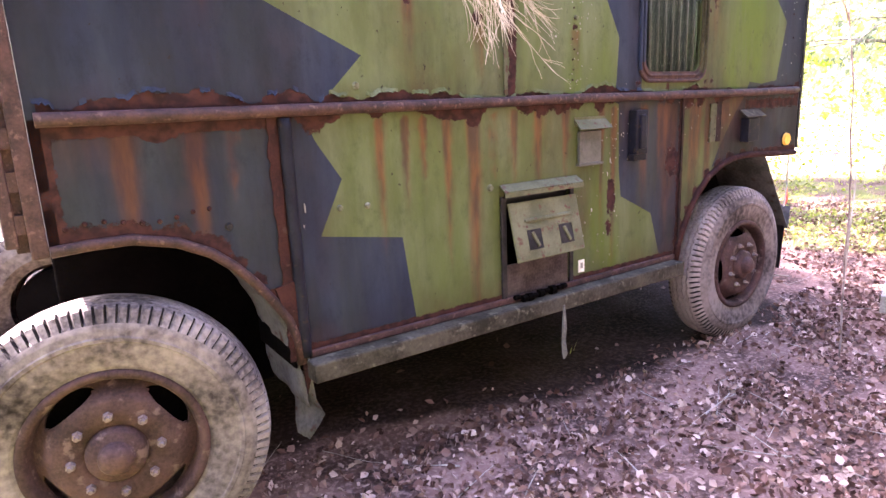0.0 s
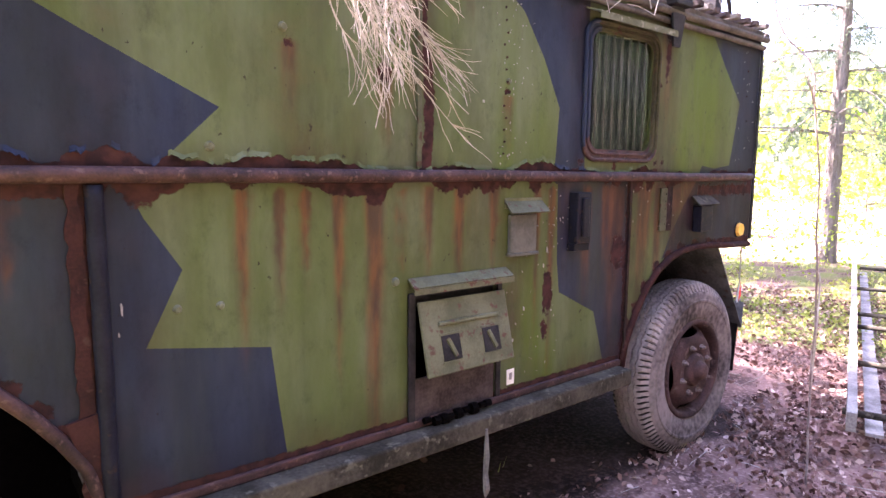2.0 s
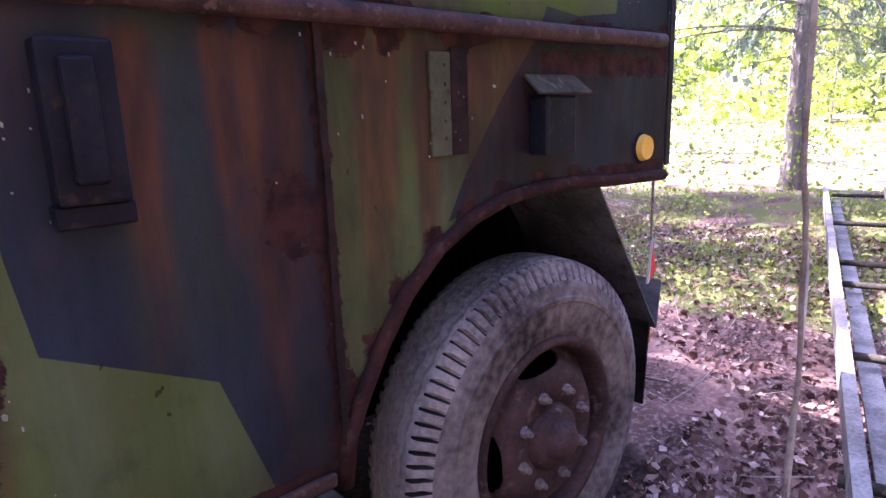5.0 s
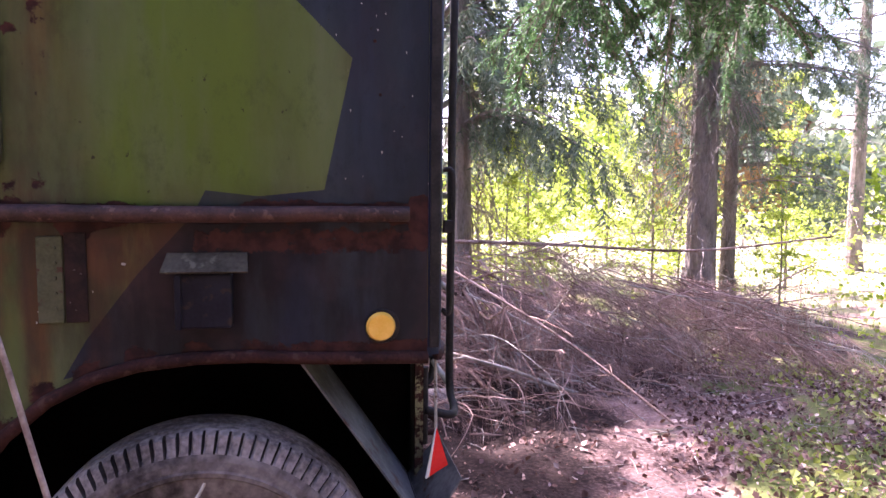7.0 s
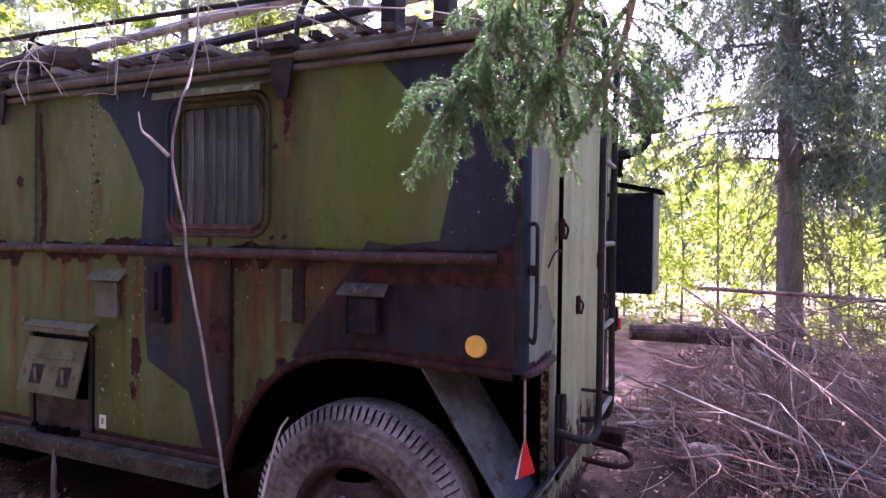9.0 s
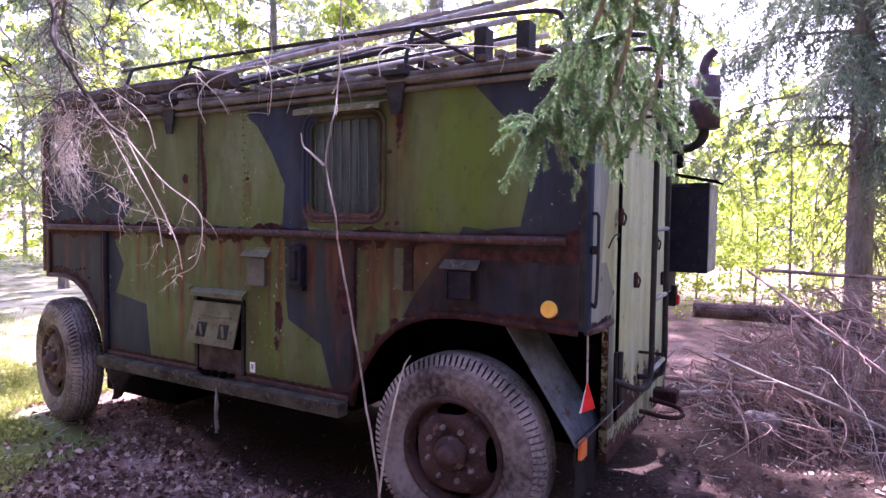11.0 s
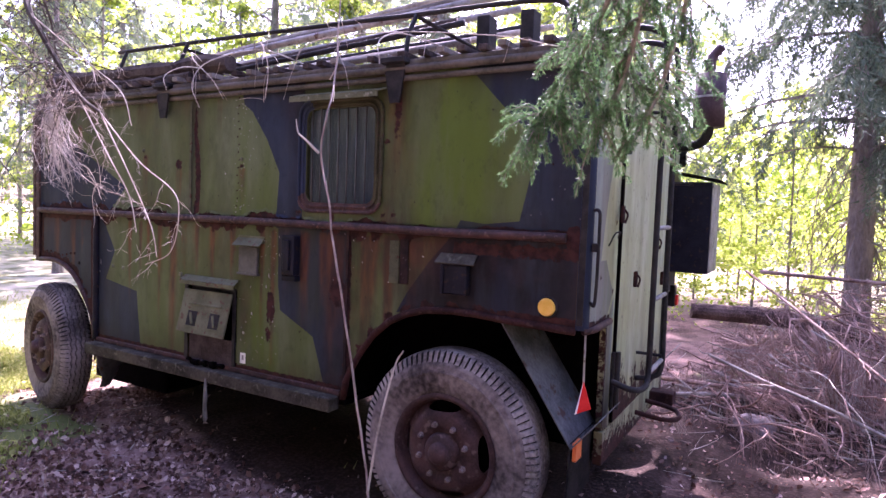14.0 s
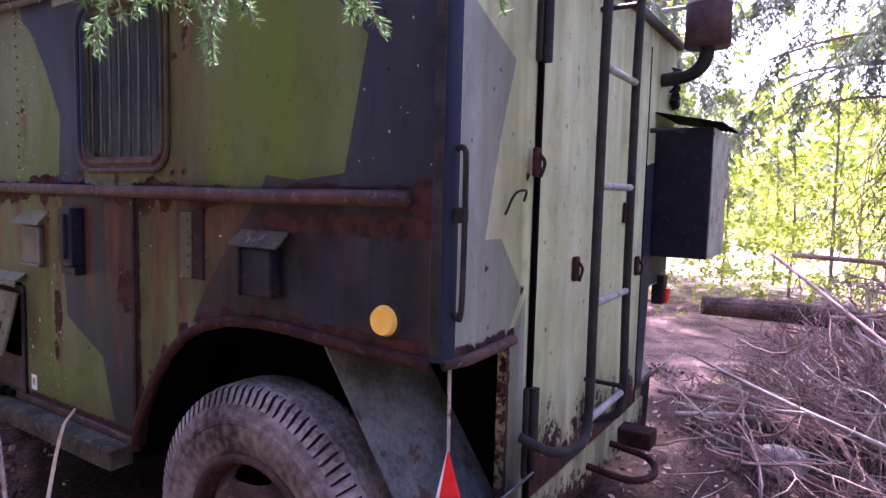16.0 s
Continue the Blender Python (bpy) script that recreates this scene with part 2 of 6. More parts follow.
def leafy(name, colors, gloss=0.5, through_light=0.5):
    """Thin leaves that let light through, each one a little different."""
    n = Net(name)
    r = n.tree.nodes.new("ShaderNodeValToRGB")
    r.color_ramp.elements.remove(r.color_ramp.elements[0])
    for k, c in enumerate(colors):
        e = r.color_ramp.elements[0] if k == 0 else r.color_ramp.elements.new(k / (len(colors) - 1))
        e.position, e.color = k / (len(colors) - 1), (*c, 1)
    n.put(r.inputs[0], n.math("FRACT", n.math("ADD", n.island(), n.any_object())))
    n.done(r.outputs[0], gloss, Specular_IOR_Level=0.2)
    t = n.node("ShaderNodeBsdfTranslucent", Color=r.outputs[0])
    m = n.node("ShaderNodeMixShader", Fac=through_light)
    n.put(m.inputs[1], n.bsdf.outputs[0])
    n.put(m.inputs[2], t.outputs[0])
    n.put(n.tree.nodes["Material Output"].inputs[0], m.outputs[0])
    return n.mat


M_NEEDLE = leafy("spruce_needles", [(0.08, 0.112, 0.07), (0.135, 0.177, 0.11), (0.22, 0.255, 0.17)], 0.55, 0.4)
# darker copy of the needles, with shade in the colour
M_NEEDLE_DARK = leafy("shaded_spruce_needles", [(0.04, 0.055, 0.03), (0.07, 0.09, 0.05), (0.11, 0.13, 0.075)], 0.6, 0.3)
M_NEEDLE_NEAR = leafy("fresh_spruce_needles", [(0.05, 0.115, 0.035), (0.085, 0.175, 0.06), (0.15, 0.265, 0.11)], 0.5, 0.35)
M_LEAF = leafy("young_leaves", [(0.2, 0.3, 0.03), (0.36, 0.45, 0.06), (0.55, 0.6, 0.16)], 0.5, 0.6)
M_GRASS = leafy("moss_and_grass", [(0.16, 0.2, 0.035), (0.3, 0.33, 0.075), (0.5, 0.49, 0.2)], 0.7, 0.35)
M_LITTER = leafy("dead_leaves", [(0.05, 0.023, 0.017), (0.12, 0.06, 0.046), (0.21, 0.115, 0.092), (0.33, 0.21, 0.175), (0.6, 0.45, 0.39)], 0.75, 0.1)


def soil():
    n = Net("forest_soil")
    big, mid, fine = n.noise(0.35, 5), n.noise(2.2, 6), n.noise(40, 4)
    c = n.mix(n.ramp(mid, 0.35, 0.65), (0.05, 0.028, 0.024), (0.22, 0.132, 0.112))
    c = n.mix(n.math("MULTIPLY", n.ramp(fine, 0.45, 0.7), 0.6), c, (0.36, 0.245, 0.215))
    moss = n.ramp(n.math("ADD", n.attr("green"), n.math("MULTIPLY", n.math("SUBTRACT", mid, 0.5), 1.6)), 0.35, 0.65)
    c = n.mix(moss, c, n.mix(fine, (0.055, 0.075, 0.018), (0.16, 0.17, 0.06)))
    # wet soil and painted shade share this dark colour
    mud = n.ramp(n.math("ADD", n.attr("damp_and_shade"), n.math("MULTIPLY", n.math("SUBTRACT", n.noise(1.4, 6, rough=0.62, shift=(5, 3, 1)), 0.52), 1.2)), 0.32, 0.7)
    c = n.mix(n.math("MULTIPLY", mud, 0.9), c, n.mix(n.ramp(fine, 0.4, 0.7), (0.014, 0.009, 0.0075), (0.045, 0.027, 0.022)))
    # pale dry soil; on the left it also carries painted sunlight
    c = n.mix(n.math("MULTIPLY", n.attr("dry"), n.ramp(mid, 0.3, 0.6)), c, (0.44, 0.39, 0.29))
    return n.done(c, 0.95, 0.0, n.math("ADD", mid, n.math("MULTIPLY", fine, 0.5)), 0.7, 0.03, Specular_IOR_Level=0.1)


M_SOIL = soil()


# ---- mesh helpers ----
def mesh_of(bm, materials, smooth=False):
    me = bpy.data.meshes.new("mesh")
    bm.to_mesh(me)
    bm.free()
    for m in materials if isinstance(materials, (list, tuple)) else [materials]:
        me.materials.append(m)
    if smooth:
        me.shade_smooth()
    return me


def part(name, bm, material, parent, label="", smooth=False):
    """Links a bmesh as one mesh object under a thing or under a part."""
    ob = new(name, mesh_of(bm, material, smooth))
    ob.parent = parent
    return tagged(ob, label)


def thing(name, label, category, place=None, group="", kind=""):
    ob = new(name)
    ob.empty_display_size = 0.1
    if place is not None:
        ob.matrix_world = place
    return tagged(ob, label, category, group, kind)


def solid(name, bm, material, label, category, group="", kind="", smooth=False, place=None):
    ob = new(name, mesh_of(bm, material, smooth))
    if place is not None:
        ob.matrix_world = place
    return tagged(ob, label, category, group, kind)


def box(bm, lo, hi, bevel=0.0, turn=None, mat=0):
    lo, hi = Vector(lo), Vector(hi)
    made = bmesh.ops.create_cube(bm, size=1.0, matrix=Matrix.LocRotScale((lo + hi) / 2, None, hi - lo))["verts"]
    faces = {f for v in made for f in v.link_faces}
    for f in faces:
        f.material_index = mat
    if bevel:
        edges = list({e for f in faces for e in f.edges})
        made = list({v for f in bmesh.ops.bevel(bm, geom=edges, offset=bevel, segments=2, affect="EDGES", profile=0.5)["faces"] for v in f.verts} | {v for v in made if v.is_valid})
    if turn is not None:
        bmesh.ops.transform(bm, matrix=turn, verts=[v for v in made if v.is_valid])
    return made


def tube(bm, points, radius, sides=8, caps=True, mat=0):
    """A round bar along a line; radius may be one number or one for each point."""
    points = [Vector(p) for p in points]
    radii = radius if isinstance(radius, (list, tuple)) else [radius] * len(points)
    rings, side = [], None
    for k, p in enumerate(points):
        ahead = (points[min(k + 1, len(points) - 1)] - points[max(k - 1, 0)])
        ahead = ahead.normalized() if ahead.length > 1e-9 else Vector((0, 0, 1))
        if side is None:
            side = ahead.orthogonal().normalized()
        side = (side - ahead * side.dot(ahead))
        side = side.normalized() if side.length > 1e-6 else ahead.orthogonal().normalized()
        up = ahead.cross(side)
        rings.append([bm.verts.new(p + radii[k] * (math.cos(a) * side + math.sin(a) * up)) for a in (2 * math.pi * i / sides for i in range(sides))])
    for a, b in zip(rings, rings[1:]):
        for i in range(sides):
            bm.faces.new((a[i], a[(i + 1) % sides], b[(i + 1) % sides], b[i])).material_index = mat
    if caps and sides > 2:
        bm.faces.new(rings[0][::-1]).material_index = mat
        bm.faces.new(rings[-1]).material_index = mat
    return rings


def bowed(points, steps=6):
    """A smooth line through the points."""
    p = [Vector(v) for v in points]
    p = [2 * p[0] - p[1]] + p + [2 * p[-1] - p[-2]]
    out = []
    for a, b, c, d in zip(p, p[1:], p[2:], p[3:]):
        for k in range(steps):
            t = k / steps
            out.append(0.5 * (2 * b + (c - a) * t + (2 * a - 5 * b + 4 * c - d) * t * t + (3 * b - a - 3 * c + d) * t ** 3))
    return out + [p[-2]]


def disc(bm, centre, axis, radius, depth, sides=24, bevel=0.0, mat=0):
    """A short round piece whose axis points along x, y or z."""
    turn = {"x": Matrix.Rotation(radians(90), 4, "Y"), "y": Matrix.Rotation(radians(90), 4, "X"), "z": Matrix.Identity(4)}[axis]
    made = bmesh.ops.create_cone(bm, cap_ends=True, segments=sides, radius1=radius, radius2=radius - bevel, depth=depth, matrix=Matrix.Translation(centre) @ turn)["verts"]
    for f in {f for v in made for f in v.link_faces}:
        f.material_index = mat
    return made


def plate(bm, corners, thick, mat=0):
    """A flat sheet with thickness, from the corners of one face."""
    c = [Vector(v) for v in corners]
    n = (c[1] - c[0]).cross(c[2] - c[0]).normalized() * thick
    a, b = [bm.verts.new(v) for v in c], [bm.verts.new(v - n) for v in c]
    bm.faces.new(a).material_index = mat
    bm.faces.new(b[::-1]).material_index = mat
    for k in range(len(c)):
        j = (k + 1) % len(c)
        bm.faces.new((a[j], a[k], b[k], b[j])).material_index = mat


def lathe(bm, profile, segments=64, wave=None, mat=0):
    """Turns a profile of (radius, y) about the y axis. wave(i, j) may give an offset of radius and y."""
    rings = []
    for i in range(segments):
        a = 2 * math.pi * i / segments
        ring = []
        for j, (r, y) in enumerate(profile):
            dr, dy = wave(i, j) if wave else (0, 0)
            ring.append(bm.verts.new(((r + dr) * math.cos(a), y + dy, (r + dr) * math.sin(a))))
        rings.append(ring)
    for i in range(segments):
        a, b = rings[i], rings[(i + 1) % segments]
        for j in range(len(profile) - 1):
            bm.faces.new((a[j], a[j + 1], b[j + 1], b[j])).material_index = mat
    return rings


def inside(x, y, poly):
    hit = False
    for (ax, ay), (bx, by) in zip(poly, poly[1:] + poly[:1]):
        if (ay > y) != (by > y) and x < (bx - ax) * (y - ay) / (by - ay) + ax:
            hit = not hit
    return hit


def sheet(name, outline, holes, regions, step, place, maps, materials, parent, label="", thick=0.03):
    """A flat painted sheet with real openings: its paint fields are cut into the mesh, and its stains are maps on the mesh."""
    from mathutils.geometry import delaunay_2d_cdt as cdt
    verts, edges = [], []

    def loop(poly):
        k = len(verts)
        dense = []
        for (ax, ay), (bx, by) in zip(poly, poly[1:] + poly[:1]):
            n = max(1, int(math.hypot(bx - ax, by - ay) / step))
            dense += [(ax + (bx - ax) * i / n, ay + (by - ay) * i / n) for i in range(n)]
        verts.extend(Vector(p) for p in dense)
        edges.extend((k + i, k + (i + 1) % len(dense)) for i in range(len(dense)))

    for poly in (outline, *holes, *(p for p, _ in regions)):
        loop(poly)
    lo, hi = [min(p[i] for p in outline) for i in (0, 1)], [max(p[i] for p in outline) for i in (0, 1)]
    rng = random.Random(5)
    for i in range(int((hi[0] - lo[0]) / step)):
        for j in range(int((hi[1] - lo[1]) / step)):
            x, y = lo[0] + (i + 0.5 + rng.uniform(-0.2, 0.2)) * step, lo[1] + (j + 0.5 + rng.uniform(-0.2, 0.2)) * step
            if inside(x, y, outline):
                verts.append(Vector((x, y)))
    points, _, faces, *_ = cdt(verts, edges, [], 0, 1e-5)
    bm = bmesh.new()
    layers = {key: bm.verts.layers.float.new(key) for key in maps}
    made = [bm.verts.new(place(p[0], p[1])) for p in points]
    for v, p in zip(made, points):
        for key, f in maps.items():
            v[layers[key]] = f(p[0], p[1])
    for f in faces:
        x, y = sum(points[i][0] for i in f) / 3, sum(points[i][1] for i in f) / 3
        if inside(x, y, outline) and not any(inside(x, y, h) for h in holes):
            face = bm.faces.new([made[i] for i in f])
            for poly, index in regions:
                if inside(x, y, poly):
                    face.material_index = index
    bmesh.ops.delete(bm, geom=[v for v in bm.verts if not v.link_faces], context="VERTS")
    centre = Vector((2.2, 1.15, 1.6))
    bm.normal_update()
    for f in bm.faces:
        if f.normal.dot(f.calc_center_median() - centre) < 0:
            f.normal_flip()
    ob = part(name, bm, materials, parent, label)
    m = ob.modifiers.new("thickness", "SOLIDIFY")
    m.thickness, m.offset = thick, -1.0
    return ob


# ---- the truck ----
# Its own axes: x from the front wheel to the rear, y into the body, z up; the whole leans 0.5 degrees to the rear.
truck = thing("box_truck", "derelict military box truck in splinter camouflage, rusting on flat ground", "truck", pose(0, 0, 0, 0, 0.476, 0))
WIDTH, TOP, BELT, REAR = 2.3, 2.48, 1.637, 4.5
ARCH_FRONT = [(-0.05, 1.242), (0.06, 1.248), (0.185, 1.247), (0.32, 1.215), (0.427, 1.161), (0.505, 1.095), (0.572, 1.019), (0.63, 0.94), (0.684, 0.85), (0.71, 0.76), (0.72, 0.66)]
ARCH_REAR = [(3.12, 0.66), (3.14, 0.77), (3.18, 0.85), (3.24, 0.95), (3.315, 1.05), (3.42, 1.14), (3.53, 1.195), (3.65, 1.228), (3.8, 1.242), (3.95, 1.24), (4.12, 1.228), (4.45, 1.216)]
RUNS = [(1.135, 0.035, 0.42), (1.255, 0.03, 0.3), (1.468, 0.035, 0.5), (1.61, 0.055, 0.8), (1.72, 0.02, 0.3), (1.85, 0.035, 0.28), (2.0, 0.04, 0.38), (2.19, 0.035, 0.3), (0.2, 0.06, 0.3), (0.42, 0.05, 0.35), (3.3, 0.05, 0.35), (3.06, 0.05, 0.4), (2.55, 0.035, 0.7), (0.55, 0.02, 0.3), (1.35, 0.02, 0.25), (2.93, 0.03, 0.3), (3.25, 0.06, 0.5), (3.4, 0.05, 0.6), (2.8, 0.05, 0.45), (3.0, 0.06, 0.6), (3.55, 0.04, 0.4), (2.45, 0.03, 0.5)]


def wobble(x, seed=0.0, scale=3.0):
    return noise.fractal((x * scale, seed, 0.3), 0.9, 2.2, 5)


def rust_low(x, z):
    v = 0.0
    hang = -0.03 + 0.08 * max(0, wobble(x, 2, 5) - 0.02) + (0.05 if 0.0 < x < 0.75 else 0)
    v = max(v, 1 - max(0, (BELT - 0.02 - hang) - z) / 0.04)
    for ax, az in ARCH_FRONT:
        v = max(v, 1 - math.hypot((x - ax) * 0.8, z - az) / (0.11 if ax < 0.5 else 0.07))
    for ax, az in ARCH_REAR:
        v = max(v, 0.9 - math.hypot(x - ax, z - az) / 0.1)
    v = max(v, 1 - abs(x - 0.725) / 0.05, 1 - abs(x - 3.13) / 0.03, 1.2 - math.hypot(x - 1.617, (z - 1.566) * 1.2) / 0.06)
    v = max(v, 0.9 - math.hypot((x - 2.53) * 1.7 + 0.03 * wobble(z, 3, 6), (z - 1.12) * 0.5) / 0.13, 0.85 - math.hypot(x - 3.05, (z - 1.26) * 0.6) / 0.14, 0.9 - abs(z - 0.7) / 0.05)
    v = max(v, 0.75 - math.hypot((x - 2.52) * 1.2, (z - 0.95) * 0.6) / 0.1, 1.0 - abs(x + 0.03) / 0.06)
    for bx, deep, wide in ((0.86, 0.09, 0.07), (1.13, 0.04, 0.05), (1.46, 0.03, 0.06), (1.93, 0.06, 0.07), (2.03, 0.08, 0.06), (2.16, 0.07, 0.07), (2.27, 0.05, 0.05), (2.44, 0.07, 0.05), (3.2, 0.08, 0.06), (3.31, 0.07, 0.05), (3.02, 0.05, 0.05)):
        v = max(v, 1.15 - math.hypot((x - bx) / wide, max(0, BELT - 0.01 - z) / deep) * 0.75)
    v = max(v, (0.75 - abs(z - 1.56) / 0.1) if x > 3.8 else 0, (0.8 - abs(z - 1.25) / 0.05) if x > 3.9 else 0)
    return min(1, max(0, v))


def run_low(x, z):
    v = 0.0
    for rx, rw, rl in RUNS:
        drop = (BELT - 0.05 - z) / rl
        drop /= 1.5
        if 0 < drop < 1:
            v = max(v, math.exp(-((x - rx - 0.01 * wobble(z, rx, 3)) / (rw * 0.75)) ** 2) * (1 - drop) ** 0.7)
    broad = max(0, 0.35 + 0.7 * wobble(x, 7, 2.4)) * math.exp(-((BELT - z) / (0.32 + 0.2 * wobble(x, 9, 4))) ** 2)
    return max(0, v, 0.5 * broad)


def algae_low(x, z):
    return 0.35 + 0.55 * math.exp(-((x - 2.85) / 0.22) ** 2) + 1.1 * math.exp(-((x - 2.42) / 0.22) ** 2) * max(0, 1.55 - z) + 0.3 * max(0, 0.9 - z) + 0.25 * max(0, wobble(x, 5, 1.5))


def grime_low(x, z):
    v = 0.35 * max(0, min(1, (x - 2.9) / 0.2)) * max(0, min(1, (4.4 - x) / 0.6)) + 0.16 * max(0, min(1, (x - 2.5) / 0.3)) + 0.45 * math.exp(-((x - 2.35) / 0.22) ** 2 - ((z - 1.45) / 0.25) ** 2)
    v += 0.4 * max(0, min(1, (x - 3.45) / 0.4)) + 0.5 * max(0, 0.85 - z) / 0.2 + 0.25 * max(0, z - 1.5) / 0.12 + 0.3 * math.exp(-((x - 0.8) / 0.12) ** 2)
    v += 0.5 * math.exp(-((x - 1.78) / 0.06) ** 2 - ((z - 0.95) / 0.3) ** 2) + 0.45 * math.exp(-((x - 2.3) / 0.09) ** 2 - ((z - 1.0) / 0.25) ** 2) + 0.3 * (x < 0.7)
    return min(1, v)


def grime_high(x, z):
    v = 0.35 * max(0, z - 2.25) / 0.2 + 0.5 * math.exp(-((x - 2.72) / 0.1) ** 2) + 0.45 * math.exp(-((x - 3.42) / 0.12) ** 2) + 0.4 * math.exp(-((x - 1.83) / 0.08) ** 2)
    v += 0.3 * max(0, 1.75 - z) / 0.12 + 0.3 * math.exp(-((x - 1.4) / 0.35) ** 2) * max(0, min(1, (x - 1.0) / 0.2)) + 0.3 * (x < 0.9) + 0.3 * max(0, min(1, (x - 4.1) / 0.2)) + 0.06 * max(0, min(1, (x - 2.7) / 0.4))
    return min(1, v)


def bare_high(x):
    """How far above the belt the paint has come off."""
    return max(0.0, 0.012 + 0.05 * wobble(x, 8, 3.5)) + (0.035 if x < 1.6 else 0.0) * max(0, 0.6 + wobble(x, 4, 7))


def rust_high(x, z):
    hang = bare_high(x)
    v = 1.1 - max(0, z - BELT - hang) / 0.025
    v = max(v, 1.0 - abs(x - 1.835 - 0.025 * wobble(z, 2, 4)) / 0.045 - max(0, z - 2.0) * 0.6, 0.95 - math.hypot(x - 1.66, z - 1.99) / 0.07, 0.8 - abs(x - 3.43) / 0.06 - max(0, 2.25 - z))
    for bx, bz in ((2.74, 1.7), (3.34, 1.7), (3.0, 1.69), (3.42, 1.72), (1.3, 2.05), (2.26, 1.98), (2.74, 2.0), (3.36, 2.1)):
        v = max(v, 0.75 - math.hypot(x - bx, z - bz) / 0.07)
    return min(1, max(0, v))


def run_high(x, z):
    v = 0.0
    for rx, rw, zt, rl in ((1.3, 0.05, 2.05, 0.35), (1.66, 0.05, 1.98, 0.3), (2.26, 0.05, 1.97, 0.3), (3.43, 0.1, 2.46, 0.8), (2.05, 0.03, 2.4, 0.3), (0.5, 0.05, 2.3, 0.4)):
        drop = (zt - z) / rl
        if drop > 0:
            v = max(v, 0.7 * math.exp(-((x - rx) / (rw * 0.7)) ** 2) * max(0, 1 - drop) ** 0.7)
    return max(0, v)


def algae_high(x, z):
    return 0.25 + 0.75 * math.exp(-((x - 3.75) / 0.3) ** 2) + 0.6 * math.exp(-((x - 2.35) / 0.2) ** 2) * max(0, 2.3 - z)


SIDE = [M_GREEN, M_BLUE, M_RUST]
FRONT = -0.05
low = ARCH_FRONT + ARCH_REAR[:-1] + [(4.45, 1.216), (4.45, BELT), (FRONT, BELT)]
fields_low = [
    ([(FRONT, 1.636), (0.8, 1.636), (0.83, 1.582), (0.857, 1.518), (0.955, 1.365), (0.848, 1.149), (1.217, 1.09), (1.24, 0.9), (1.272, 0.665), (0.73, 0.665), (0.7, 0.85), (0.58, 1.03), (0.43, 1.17), (0.2, 1.25), (FRONT, 1.246)], 1),
    ([(2.5, 1.636), (2.585, 1.6), (2.594, 1.258), (2.615, 1.106), (2.879, 0.978), (2.965, 0.724), (2.98, 0.665), (3.115, 0.665), (3.128, 0.77), (3.128, 1.636)], 1),
    ([(3.8, 1.636), (3.65, 1.469), (3.522, 1.298), (3.46, 1.19), (3.56, 1.215), (3.8, 1.25), (4.12, 1.235), (4.448, 1.222), (4.448, 1.636)], 1),
]
WINDOW = [2.745, 3.335, 1.715, 2.345]


def round_rect(x0, x1, z0, z1, r, n=5):
    out = []
    for cx, cz, a0 in ((x1 - r, z0 + r, -90), (x1 - r, z1 - r, 0), (x0 + r, z1 - r, 90), (x0 + r, z0 + r, 180)):
        out += [(cx + r * math.cos(radians(a0 + 90 * k / n)), cz + r * math.sin(radians(a0 + 90 * k / n))) for k in range(n + 1)]
    return out


pane_outline = round_rect(2.795, 3.285, 1.765, 2.3, 0.06)
hatch_hole = [(1.785, 0.665), (2.215, 0.665), (2.215, 1.19), (1.785, 1.19)]
sheet("lower_side_panel", low, [hatch_hole], fields_low, 0.03, lambda x, z: (x, 0, z), {"rust": rust_low, "run": run_low, "algae": algae_low, "grime": grime_low}, SIDE, truck,
      "camouflage panel in green and dark blue, streaked with rust")
fields_high = [
    ([(FRONT + 0.001, BELT + 0.001), (0.89, BELT + 0.001), (0.93, 1.692), (1.078, 1.834), (0.735, 2.003), (0.573, 2.087), (0.33, 2.2), (FRONT + 0.001, 2.02)], 1),
    ([(2.24, 2.479), (2.276, 2.355), (2.346, 2.31), (2.473, 2.137), (2.582, 1.936), (2.563, 1.685), (2.55, BELT + 0.001), (2.77, BELT + 0.001), (2.77, 2.479)], 1),
    ([(3.8, 2.479), (3.855, 2.45), (4.03, 2.269), (4.23, 2.075), (4.15, 1.705), (3.97, 1.685), (3.83, 1.7), (3.8, BELT + 0.001), (4.449, BELT + 0.001), (4.449, 2.479)], 1),
]
sheet("upper_side_panel", [(FRONT, BELT), (4.45, BELT), (4.45, TOP), (FRONT, TOP)], [pane_outline], fields_high, 0.03, lambda x, z: (x, 0.002, z),
      {"rust": rust_high, "run": run_high, "algae": algae_high, "grime": grime_high}, SIDE, truck, "camouflage panel with paint peeling along its lower edge")
# far side, front and the plain inner skin
flat = {"rust": lambda x, z: 0.2, "run": lambda x, z: 0.0, "algae": lambda x, z: 0.3, "grime": lambda x, z: 0.3}
sheet("far_side_panel", ARCH_FRONT + ARCH_REAR[:-1] + [(4.45, 1.216), (4.45, TOP), (FRONT, TOP)], [], [], 0.25, lambda x, z: (x, WIDTH, z), flat, [M_GREEN], truck)
sheet("front_panel", [(0.0, 1.245), (WIDTH, 1.245), (WIDTH, TOP), (0.0, TOP)], [], [], 0.25, lambda y, z: (FRONT, y, z), flat, [M_BLUE], truck)

